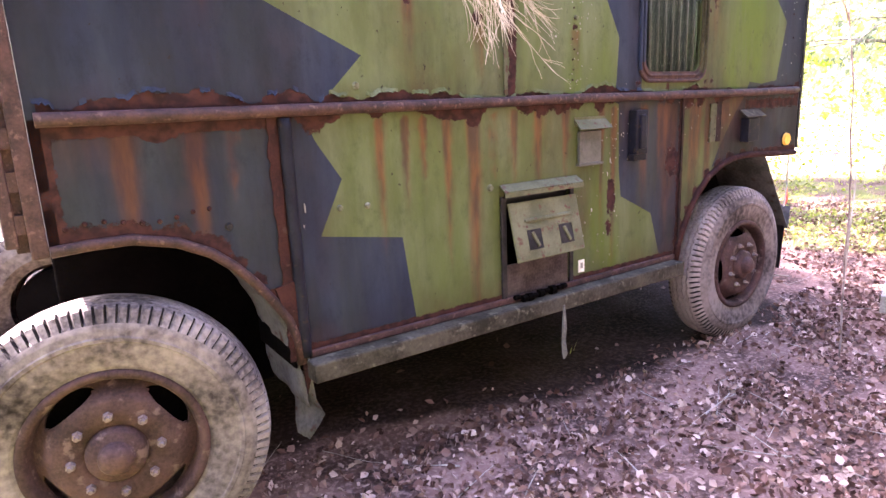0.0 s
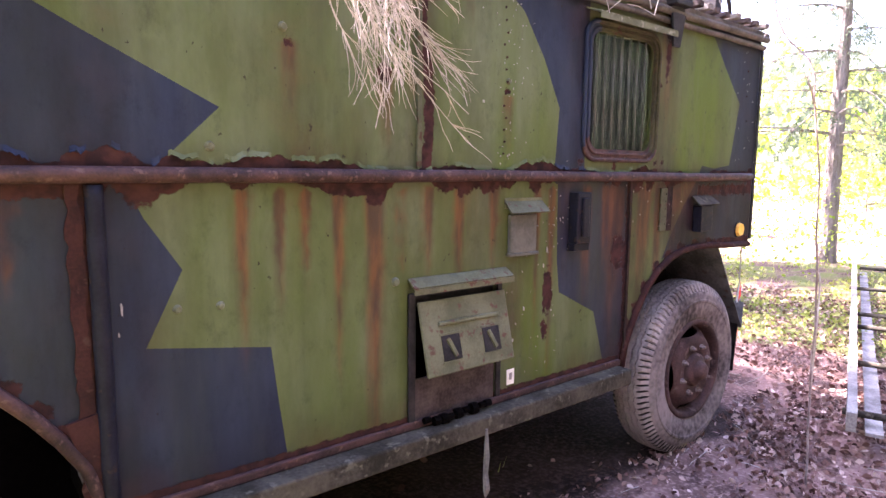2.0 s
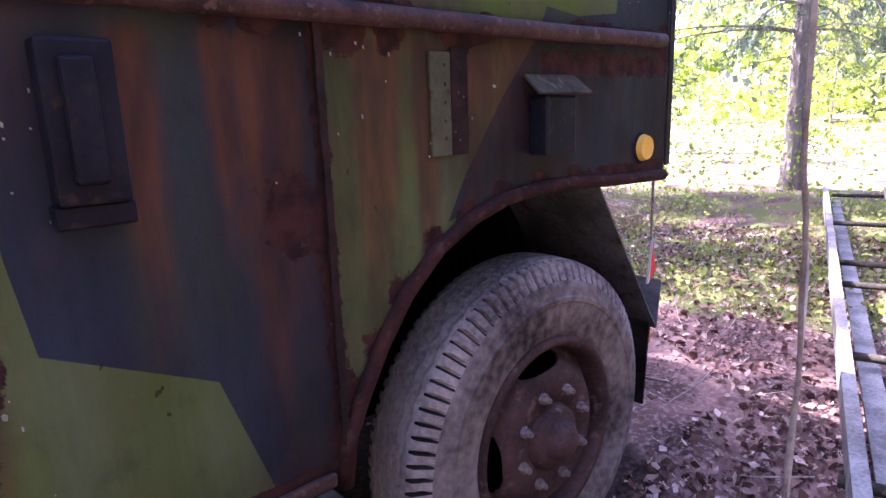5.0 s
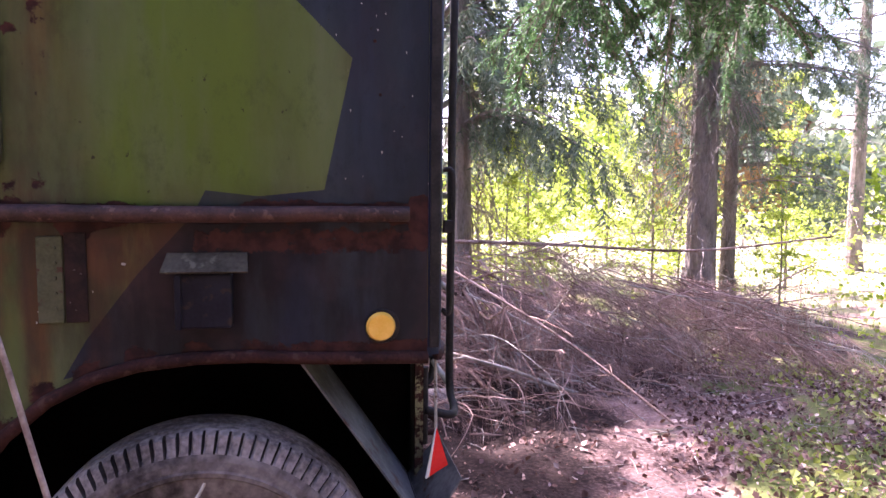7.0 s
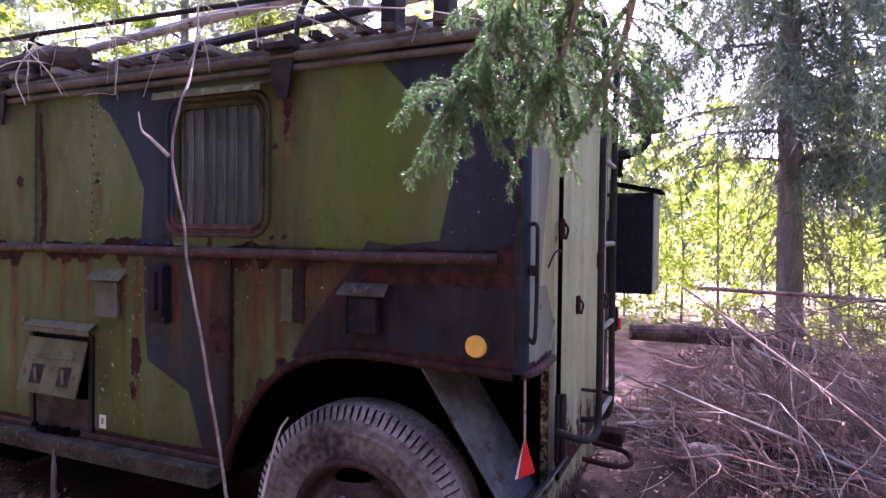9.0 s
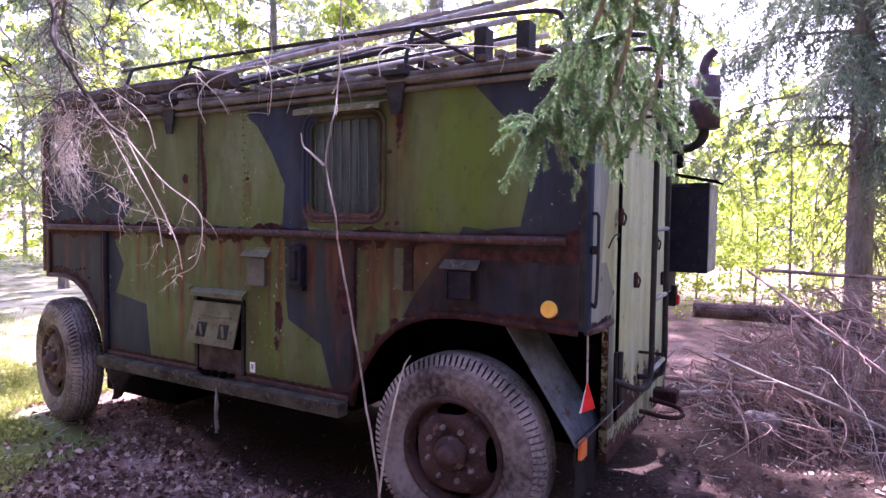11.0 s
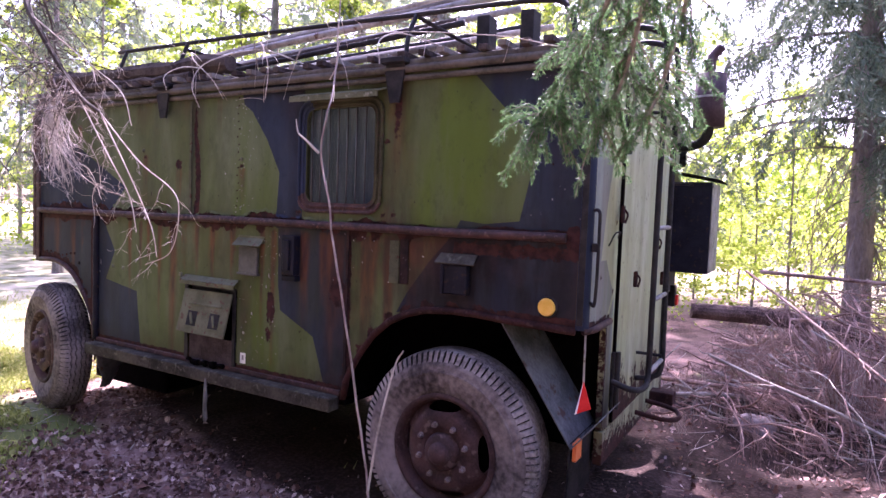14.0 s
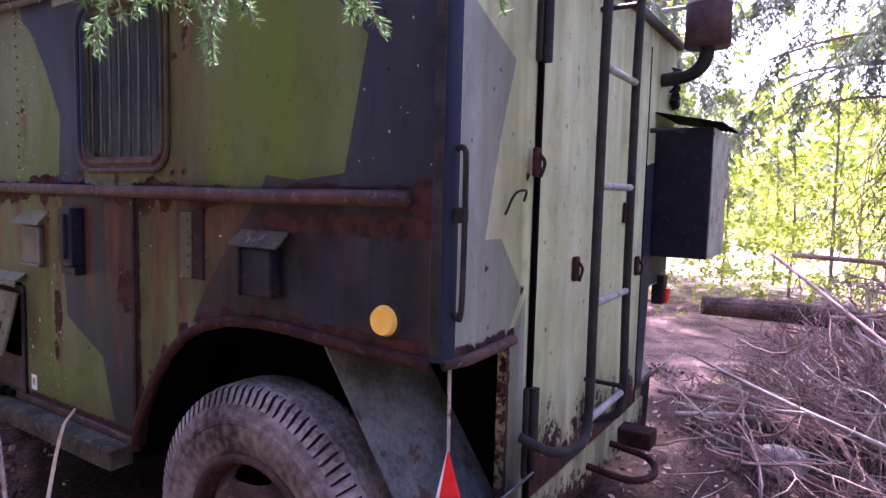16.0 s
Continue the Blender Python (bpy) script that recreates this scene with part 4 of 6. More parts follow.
part("panel", bm, M_PALE, door, "pale olive door panel")
for y in (0.505, 1.727):
    bm = bmesh.new()
    box(bm, (4.501, y - 0.012, 0.66), (4.5175, y + 0.008, 2.38), 0.002)
    part("seal", bm, M_BLACK, door)
for z0, z1 in ((2.07, 2.3), (0.74, 1.04)):
    bm = bmesh.new()
    box(bm, (4.5, 0.475, z0), (4.52, 0.515, z1), 0.006)
    tube(bm, [(4.53, 0.5, z0), (4.53, 0.5, z1)], 0.016, 10)
    part("hinge", bm, M_STEEL, door, "heavy rusty hinge", False)
for y, z in ((0.83, 1.4), (1.4, 1.6), (0.46, 1.76), (1.62, 1.35)):
    bm = bmesh.new()
    box(bm, (4.517, y - 0.02, z - 0.045), (4.535, y + 0.02, z + 0.045), 0.006)
    tube(bm, bowed([(4.53, y, z + 0.03), (4.548, y + 0.008, z), (4.54, y, z - 0.045)]), 0.006, 6)
    part("catch", bm, M_RUST, door, "rusty catch")
bm = bmesh.new()
tube(bm, bowed([(4.505, 0.3, 1.6), (4.53, 0.31, 1.66), (4.545, 0.35, 1.67), (4.53, 0.37, 1.64)]), 0.004, 6)
part("wire_hook", bm, M_STEEL, truck)
bm = bmesh.new()
tube(bm, bowed([(4.5, 0.035, 1.77), (4.525, 0.03, 1.765), (4.53, 0.03, 1.7), (4.525, 0.035, 1.36), (4.5, 0.04, 1.345)]), 0.008, 8)
box(bm, (4.5, 0.02, 1.58), (4.535, 0.045, 1.62), 0.005)
part("grab_rod", bm, M_STEEL, truck, "thin vertical grab rod")
ladder = new("rear_ladder")
ladder.parent = truck
LX = 4.66
bm = bmesh.new()
tube(bm, bowed([(4.52, 0.42, 0.9), (LX - 0.04, 0.44, 0.87), (LX, 0.56, 0.86), (LX, 0.645, 0.93), (LX, 0.65, 1.3), (LX, 0.65, 2.0), (LX, 0.65, 2.62), (LX - 0.06, 0.65, 2.73), (LX - 0.25, 0.65, 2.76), (4.2, 0.66, 2.72)], 8), 0.016, 10)
part("rail", bm, M_STEEL, ladder, "", True)
bm = bmesh.new()
tube(bm, bowed([(4.52, 0.98, 0.8), (LX - 0.04, 1.0, 0.82), (LX, 1.02, 0.9), (LX, 1.01, 1.3), (LX, 1.0, 2.0), (LX, 1.0, 2.62), (LX - 0.06, 1.0, 2.73), (LX - 0.25, 1.0, 2.76), (4.2, 1.0, 2.6)], 8), 0.016, 10)
part("rail", bm, M_STEEL, ladder, "", True)
for z in (0.92, 1.31, 1.695, 2.075, 2.45):
    bm = bmesh.new()
    tube(bm, [(LX, 0.65, z), (LX, 1.0, z + 0.004)], 0.013, 8)
    part("rung", bm, M_TUBE, ladder, "pale worn rung", True)
for y, z in ((1.0, 2.36), (1.0, 0.95)):
    bm = bmesh.new()
    tube(bm, [(4.5, y, z), (LX, y, z)], 0.01, 6)
    part("stay", bm, M_STEEL, ladder)
cab = new("rear_cabinet")
cab.parent = truck
bm = bmesh.new()
box(bm, (4.5, 1.93, 1.375), (4.77, 2.366, 2.02), 0.006)
part("case", bm, M_NAVY, cab, "blue-black steel cabinet")
bm = bmesh.new()
plate(bm, [(4.5, 1.9, 2.1), (4.5, 2.39, 2.1), (4.82, 2.39, 2.035), (4.82, 1.9, 2.035)], -0.006)
part("lid", bm, M_BLACK, cab, "sloping cabinet lid")
bm = bmesh.new()
box(bm, (4.771, 1.935, 1.38), (4.778, 2.36, 2.015), 0.003)
tube(bm, [(4.78, 2.3, 1.68), (4.795, 2.3, 1.7)], 0.008, 6)
part("cabinet_door", bm, M_TUBE, cab, "pale grey cabinet door")
bm = bmesh.new()
tube(bm, [(4.5, 1.82, 2.0), (4.62, 1.84, 2.0), (4.64, 1.93, 2.0)], 0.012, 6)
part("arm", bm, M_STEEL, cab)
muf = new("exhaust_muffler")
muf.parent = truck
bm = bmesh.new()
disc(bm, (4.72, 1.93, 2.58), "z", 0.105, 0.36, 20, 0.004)
part("drum", bm, M_MUFFLER, muf, "rusty brown muffler drum", True)
bm = bmesh.new()
disc(bm, (4.72, 1.93, 2.6), "z", 0.109, 0.014, 20)
tube(bm, [(4.5, 1.93, 2.6), (4.64, 1.93, 2.6)], 0.012, 6)
part("strap", bm, M_TUBE, muf)
bm = bmesh.new()
tube(bm, bowed([(4.72, 1.93, 2.75), (4.71, 1.93, 2.82), (4.725, 1.94, 2.89), (4.775, 1.95, 2.95)]), 0.033, 12)
part("tail_pipe", bm, M_MUFFLER, muf, "", True)
bm = bmesh.new()
tube(bm, bowed([(4.72, 1.93, 2.41), (4.72, 1.93, 2.36), (4.69, 1.95, 2.31), (4.62, 1.98, 2.28), (4.5, 2.0, 2.27)]), 0.034, 10)
part("pipe", bm, M_STEEL, muf, "", True)
bm = bmesh.new()
for k in range(14):
    a = k * 1.9
    tube(bm, bowed([(4.51, 2.16 + 0.03 * math.sin(a), 2.36 - 0.014 * k), (4.545, 2.17 + 0.03 * math.cos(a), 2.35 - 0.014 * k), (4.52, 2.18, 2.33 - 0.014 * k)], 3), 0.008, 5)
part("chain", bm, M_STEEL, truck, "rusty chain hanging on the rear wall")
bm = bmesh.new()
disc(bm, (4.515, 2.24, 2.2), "x", 0.045, 0.03, 16)
part("round_cap", bm, M_STEEL, truck)

# tail light, tow gear and rear step
bm = bmesh.new()
box(bm, (4.47, 2.12, 1.1), (4.535, 2.2, 1.26), 0.008)
part("tail_lamp", bm, M_STEEL, truck)
bm = bmesh.new()
box(bm, (4.536, 2.13, 1.11), (4.555, 2.19, 1.19), 0.008)
part("tail_lens", bm, M_RED, truck, "red tail lamp lens")
bm = bmesh.new()
tube(bm, bowed([(4.5, 1.1, 0.56), (4.68, 1.12, 0.54), (4.74, 1.25, 0.53), (4.68, 1.38, 0.54), (4.5, 1.4, 0.56)]), 0.015, 8)
box(bm, (4.5, 1.5, 0.52), (4.66, 1.62, 0.6), 0.01)
part("towing_eye", bm, M_RUST, truck, "rusty towing eye under the rear skirt")

bm = bmesh.new()
box(bm, (4.46, 0.36, 0.47), (4.508, 1.92, 0.645), 0.006)
marks = {key: bm.verts.layers.float.new(key) for key in ("rust", "run", "algae", "grime")}
bmesh.ops.subdivide_edges(bm, edges=bm.edges, cuts=5, use_grid_fill=True)
for v in bm.verts:
    v[marks["rust"]], v[marks["grime"]] = max(0, 0.6 + 0.5 * wobble(v.co.y, 3, 5) - (v.co.z - 0.47) * 2.0), 0.6
part("rear_skirt", bm, M_PALE, truck, "pale rear skirt with rust along its foot")
# mudguards, pennant and flap behind the rear wheel
for y0, y1 in ((0.0, 0.42), (WIDTH - 0.42, WIDTH)):
    bm = bmesh.new()
    plate(bm, [(4.08, y0, 1.215), (4.46, y0, 0.66), (4.46, y1, 0.66), (4.08, y1, 1.215)], 0.006)
    plate(bm, [(4.46, y0, 0.66), (4.46, y1, 0.66), (4.575, y1, 0.8), (4.575, y0 + 0.05, 0.8)], 0.006)
    part("mudguard", bm, M_MUDGUARD, truck, "dull grey sheet mudguard with rust")
    bm = bmesh.new()
    plate(bm, [(4.44, y0 + 0.02, 0.68), (4.44, y1 - 0.02, 0.68), (4.43, y1 - 0.02, 0.36), (4.43, y0 + 0.03, 0.36)], 0.01)
    part("mud_flap", bm, M_RUBBER_AND_SHADE, truck, "black rubber mud flap")
bm = bmesh.new()
box(bm, (4.455, 0.03, 0.59), (4.475, 0.12, 0.68), 0.004)
part("rear_marker", bm, M_ORANGE, truck, "orange marker plate on the mudguard")
pen = new("warning_pennant")
pen.parent = truck
bm = bmesh.new()
tube(bm, [(4.485, 0.05, 1.22), (4.488, 0.05, 0.97)], 0.005, 6)
part("rod", bm, M_TUBE, pen)
bm = bmesh.new()
plate(bm, [(4.489, 0.045, 0.975), (4.466, 0.04, 0.82), (4.528, 0.05, 0.85)], 0.006)
part("flag", bm, M_RED, pen, "red triangular pennant")
bm = bmesh.new()
plate(bm, [(4.489, 0.043, 0.978), (4.455, 0.037, 0.815), (4.466, 0.039, 0.82)], 0.008)
part("edge", bm, M_WHITE, pen)
# sheet behind the front wheel, following the arch and torn off at its foot
LINER = bowed([(0.22, 1.235), (0.42, 1.15), (0.56, 1.02), (0.66, 0.86), (0.705, 0.7), (0.725, 0.56), (0.735, 0.46)], 4)
bm = bmesh.new()
rows = []
for k, p in enumerate(LINER):
    ragged = 0.03 * wobble(k, 2, 0.8)
    rows.append([bm.verts.new((p.x + 0.012 * wobble(k + 7 * j, 3, 0.5), 0.012 + 0.44 * j / 5, p.y + (ragged if k == len(LINER) - 1 else 0))) for j in range(6)])
for a, b in zip(rows, rows[1:]):
    for j in range(5):
        bm.faces.new((a[j], a[j + 1], b[j + 1], b[j]))
ob = part("inner_fender", bm, M_MUDGUARD, truck, "dull dark sheet lining the wheel arch", True)
ob.modifiers.new("thickness", "SOLIDIFY").thickness = 0.006
bm = bmesh.new()
rows = []
for k, (z, x0, x1) in enumerate(((0.72, 0.735, 0.73), (0.6, 0.745, 0.735), (0.48, 0.76, 0.74), (0.4, 0.79, 0.735), (0.35, 0.77, 0.72), (0.3, 0.735, 0.71))):
    rows.append([bm.verts.new((x0 + (x1 - x0) * j / 4 + 0.01 * wobble(k + 3 * j, 6, 0.9), -0.03 + 0.012 * k * (1 - j / 4) + (0.03 + 0.26 * (1 - k / 9)) * j / 4, z + 0.02 * wobble(j, 8 + k, 0.9))) for j in range(5)])
for a, b in zip(rows, rows[1:]):
    for j in range(4):
        bm.faces.new((a[j], a[j + 1], b[j + 1], b[j]))
ob = part("torn_mud_flap", bm, M_MUDGUARD, truck, "torn grey flap hanging under the front arch", True)
ob.modifiers.new("thickness", "SOLIDIFY").thickness = 0.006
bm = bmesh.new()
plate(bm, [(0.64, -0.004, 0.98), (0.735, -0.004, 1.0), (0.75, -0.004, 0.6), (0.728, -0.004, 0.52), (0.716, -0.004, 0.7)], 0.012)
part("arch_gusset", bm, M_RUST, truck, "rusty gusset behind the front arch")

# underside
# blocker boxes under the floor are added to hide sunlit ground beyond
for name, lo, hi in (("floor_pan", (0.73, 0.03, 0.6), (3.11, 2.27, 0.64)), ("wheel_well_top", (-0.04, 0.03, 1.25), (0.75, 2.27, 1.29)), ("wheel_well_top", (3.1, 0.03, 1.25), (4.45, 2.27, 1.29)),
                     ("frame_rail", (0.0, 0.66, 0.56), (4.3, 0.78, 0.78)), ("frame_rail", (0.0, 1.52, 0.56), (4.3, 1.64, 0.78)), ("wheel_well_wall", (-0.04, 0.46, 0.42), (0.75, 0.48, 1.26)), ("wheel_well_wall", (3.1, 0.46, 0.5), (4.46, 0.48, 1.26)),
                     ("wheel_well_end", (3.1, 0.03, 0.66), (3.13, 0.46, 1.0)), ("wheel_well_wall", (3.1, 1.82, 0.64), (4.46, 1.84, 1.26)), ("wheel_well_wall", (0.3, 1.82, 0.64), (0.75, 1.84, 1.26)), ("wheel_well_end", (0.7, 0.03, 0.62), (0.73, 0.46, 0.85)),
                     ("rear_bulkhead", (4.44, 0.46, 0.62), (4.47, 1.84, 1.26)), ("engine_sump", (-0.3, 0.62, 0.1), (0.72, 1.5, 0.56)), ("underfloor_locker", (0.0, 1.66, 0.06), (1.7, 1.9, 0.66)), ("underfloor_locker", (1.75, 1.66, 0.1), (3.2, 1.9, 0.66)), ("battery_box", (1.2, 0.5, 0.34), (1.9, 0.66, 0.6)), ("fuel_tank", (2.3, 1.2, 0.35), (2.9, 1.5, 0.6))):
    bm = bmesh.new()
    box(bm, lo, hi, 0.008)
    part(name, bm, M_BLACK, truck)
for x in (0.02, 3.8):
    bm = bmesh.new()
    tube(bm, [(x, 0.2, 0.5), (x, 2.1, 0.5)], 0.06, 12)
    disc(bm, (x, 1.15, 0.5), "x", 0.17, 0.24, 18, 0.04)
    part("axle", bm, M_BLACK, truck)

# wheels


# the tyre's section, from the outer bead over the tread to the inner bead: radius and depth
TYRE = [(0.272, 0.045), (0.284, 0.024), (0.31, 0.01), (0.36, 0.0), (0.395, -0.002), (0.4, -0.006), (0.412, -0.006), (0.417, -0.001), (0.44, 0.003), (0.452, 0.008), (0.458, 0.012),
        (0.484, 0.026), (0.503, 0.036), (0.51, 0.055), (0.5125, 0.068), (0.502, 0.07), (0.502, 0.076), (0.514, 0.078), (0.515, 0.1), (0.503, 0.102), (0.503, 0.108), (0.5155, 0.11), (0.5155, 0.138),
        (0.503, 0.14), (0.503, 0.146), (0.515, 0.148), (0.514, 0.17), (0.502, 0.172), (0.502, 0.178), (0.5125, 0.18), (0.51, 0.195), (0.503, 0.213), (0.484, 0.226), (0.455, 0.24), (0.4, 0.248), (0.33, 0.244), (0.272, 0.205)]
SEGMENTS, PITCH = 450, 5


def tread_wave(i, j):
    if j in (11, 12, 31, 32) and i % PITCH == 0:
        return (-0.012, 0.006 if j < 20 else -0.006)
    if 14 <= j <= 29:
        return (0.0, 0.005 * (abs(i % (2 * PITCH) - PITCH) / PITCH * 2 - 1))
    return (0.0, 0.0)


def tyre_mesh():
    bm = bmesh.new()
    lathe(bm, TYRE, SEGMENTS, tread_wave)
    bm.faces.ensure_lookup_table()
    rows = len(TYRE) - 1
    for n, f in enumerate(bm.faces):
        i, j = n // rows, n % rows
        # slits and grooves go dark: bare rubber with their shade painted in
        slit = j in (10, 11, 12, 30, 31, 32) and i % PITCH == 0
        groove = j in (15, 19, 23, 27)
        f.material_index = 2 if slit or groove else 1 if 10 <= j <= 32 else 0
    bmesh.ops.recalc_face_normals(bm, faces=bm.faces)
    return bm


def rim_mesh():
    bm = bmesh.new()
    prof = [(0.285, 0.035), (0.292, 0.022), (0.288, 0.012), (0.278, 0.012), (0.27, 0.022), (0.266, 0.045), (0.26, 0.065), (0.252, 0.072), (0.246, 0.07), (0.238, 0.064), (0.229, 0.055), (0.22, 0.045), (0.211, 0.035),
            (0.202, 0.026), (0.194, 0.02), (0.184, 0.016), (0.165, 0.014), (0.112, 0.014), (0.106, 0.022), (0.096, 0.024), (0.09, 0.016), (0.086, -0.006), (0.078, -0.012), (0.056, -0.014), (0.05, -0.02), (0.046, -0.04), (0.036, -0.052), (0.018, -0.057), (0.0, -0.058)]
    fine = [prof[0]]
    for (r0, y0), (r1, y1) in zip(prof, prof[1:]):
        steps = 4 if 0.19 < r1 and r0 < 0.254 else 1
        fine += [(r0 + (r1 - r0) * k / steps, y0 + (y1 - y0) * k / steps) for k in range(1, steps + 1)]
    lathe(bm, fine, 288)
    gone = []
    for f in bm.faces:
        c = f.calc_center_median()
        r, a = math.hypot(c.x, c.z), math.degrees(math.atan2(c.z, c.x)) % 90
        t = (r - 0.224) / 0.026
        if abs(t) < 1 and abs(a - 45) < 25 * math.sqrt(1 - t * t) * (1.0 if t > 0 else 0.92):
            gone.append(f)
    bmesh.ops.delete(bm, geom=gone, context="FACES")
    bmesh.ops.remove_doubles(bm, verts=bm.verts, dist=1e-4)
    return mesh_of(bm, M_RIM, True)


def nut_mesh():
    bm = bmesh.new()
    disc(bm, (0, 0.004, 0), "y", 0.0185, 0.026, 6, 0.003)
    disc(bm, (0, -0.014, 0), "y", 0.01, 0.02, 8, 0.002)
    disc(bm, (0, 0.015, 0), "y", 0.026, 0.006, 16, 0.002)
    return mesh_of(bm, M_NUT)


tyre_pale, tyre_dark = (mesh_of(tyre_mesh(), [side, tread, M_RUBBER_AND_SHADE]) for side, tread in ((M_RUBBER, M_TREAD), (M_RUBBER_DARK, M_TREAD_DARK)))
rim_data, nut_data = rim_mesh(), nut_mesh()


def wheel(x, y, z, face, spin, label, steer=0):
    w = new("wheel")
    w.parent = truck
    w.matrix_local = pose(x, y, z, 0, spin, steer + (0 if face > 0 else 180))
    tagged(w, label)
    t = new("tyre", tyre_pale if x < 1 else tyre_dark)
    t.parent = w
    tagged(t, "weathered tyre pale with dried mud" if x < 1 else "dark muddy tyre with a pale shoulder")
    r = new("rim", rim_data)
    r.parent = w
    tagged(r, "rusty steel disc wheel with slots")
    r.modifiers.new("thickness", "SOLIDIFY").thickness = 0.008
    for k in range(8):
        nut = new("wheel_nut", nut_data)
        nut.parent = w
        a = 2 * math.pi * (k + 0.3) / 8
        nut.location = (0.14 * math.cos(a), 0.0, 0.14 * math.sin(a))
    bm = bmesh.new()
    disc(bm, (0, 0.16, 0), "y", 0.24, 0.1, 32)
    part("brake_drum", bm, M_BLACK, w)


wheel(0.03, -0.045, 0.53, 1, 10, "front wheel with rusty rim", -12)
wheel(3.8, -0.05, 0.515, 1, 40, "rear wheel with rusty rim")
wheel(0.05, WIDTH + 0.06, 0.52, -1, 0, "front wheel on the far side", -12)
wheel(3.8, WIDTH + 0.05, 0.515, -1, 20, "rear wheel on the far side")

# poles, timber and an old drum on the roof
rng = random.Random(23)
for k in range(14):
    y0, y1 = 0.3 + 0.07 * k, 0.25 + 0.12 * k
    bm = bmesh.new()
    z0, z1 = 2.62 + 0.05 * (k % 3), 2.86 + 0.06 * (k % 3)
    tube(bm, [(0.0 + 0.1 * rng.random(), y0, z0), (2.0, (y0 + y1) / 2, (z0 + z1) / 2 + 0.02), (3.3 + 0.9 * rng.random(), y1, z1)], 0.016 + 0.008 * rng.random(), 8)
    solid("roof_pole", bm, (M_TUBE, M_WOOD, M_TWIG, M_STEEL, M_ROT)[k % 5], "long weathered pole lying in the roof rack", "pole", "poles on the roof", smooth=True)
for k, (x0, x1, y, z, r) in enumerate(((-0.05, 2.05, 0.1, 2.66, 0.066), (0.1, 1.5, 0.26, 2.62, 0.05), (0.6, 1.75, 0.02, 2.575, 0.03))):
    bm = bmesh.new()
    n = 12
    tube(bm, [(x0 + (x1 - x0) * i / n, y + 0.015 * wobble(i, k), z - 0.008 * (x0 + (x1 - x0) * i / n) + 0.015 * wobble(i, k + 5)) for i in range(n + 1)], [r * (1 + 0.25 * wobble(i, k + 9, 1.3)) for i in range(n + 1)], 9)
    solid("roof_timber", bm, M_ROT, "rotten dark timber lying along the roof edge", "timber", "timber on the roof")
bm = bmesh.new()
tube(bm, [(-0.2, 0.25, 2.7), (-0.06, 0.25, 2.7)], 0.1, 20)
for v in bm.verts:
    v.co.x += 0.02 if (v.co - Vector((-0.13, 0.25, 2.7))).length < 0.05 else 0
tube(bm, [(-0.06, 0.25, 2.7), (0.1, 0.25, 2.55)], 0.02, 8)
part("roof_horn", bm, M_STEEL, truck, "dark round lamp housing at the front of the roof")
for z0, z1 in ((2.28, 2.28), (2.12, 2.1)):
    bm = bmesh.new()
    tube(bm, bowed([(-0.06, 0.2, z0), (-0.35, 0.15, z1), (-0.42, 0.15, z1 + 0.05), (-0.1, 0.2, 2.5 if z0 > 2.2 else 2.0)]), 0.011, 7)
    part("mirror_arm", bm, M_STEEL, truck, "bent mirror arm", True)


# ---- ground ----
def lump(x, y):
    far = max(0.0, math.hypot(x - 3, y) - 7)
    z = 0.05 * noise.fractal((x * 0.6, y * 0.6, 1.7), 1, 2, 4) + 0.018 * noise.fractal((x * 3, y * 3, 0.2), 1, 2, 3)
    z += 0.02 * far * noise.noise((x * 0.12, y * 0.12, 4)) + 0.012 * far
    for rx, ry, rr, dz in ((5.3, 2.55, 0.4, -0.2), (2.0, 0.35, 0.5, 0.05), (2.0, 0.5, 1.6, -0.04), (6.2, 4.6, 1.5, 0.2), (0.02, 0.05, 0.4, 0.055), (3.8, 0.05, 0.4, 0.03), (8.5, 7.0, 1.6, 0.35), (9.5, 4.9, 0.7, 0.3)):
        z += dz * math.exp(-((x - rx) ** 2 + (y - ry) ** 2) / rr ** 2)
    return z


def axis(lo, hi, near_lo, near_hi, fine):
    out, v = [], near_lo
    while v < near_hi:
        out.append(v)
        v += fine
    step, v = fine, near_hi
    while v < hi:
        out.append(v)
        step *= 1.16
        v += step
    step, v = fine * 1.16, near_lo - fine * 1.16
    while v > lo:
        out.insert(0, v)
        step *= 1.16
        v -= step
    return [lo] + out + [hi]


xs, ys = axis(-400, 400, -1.5, 8, 0.09), axis(-400, 400, -3, 5.5, 0.09)
verts = [(x, y, lump(x, y) if abs(x) < 60 and abs(y) < 60 else 0.9) for y in ys for x in xs]
faces = [(j * len(xs) + i, j * len(xs) + i + 1, (j + 1) * len(xs) + i + 1, (j + 1) * len(xs) + i) for j in range(len(ys) - 1) for i in range(len(xs) - 1)]
me = bpy.data.meshes.new("ground")
me.from_pydata(verts, [], faces)
green, dry, damp_and_shade = (me.attributes.new(key, "FLOAT", "POINT") for key in ("green", "dry", "damp_and_shade"))


def edge(v, lo, hi):
    return max(0.0, min(1.0, (v - lo) / (hi - lo)))


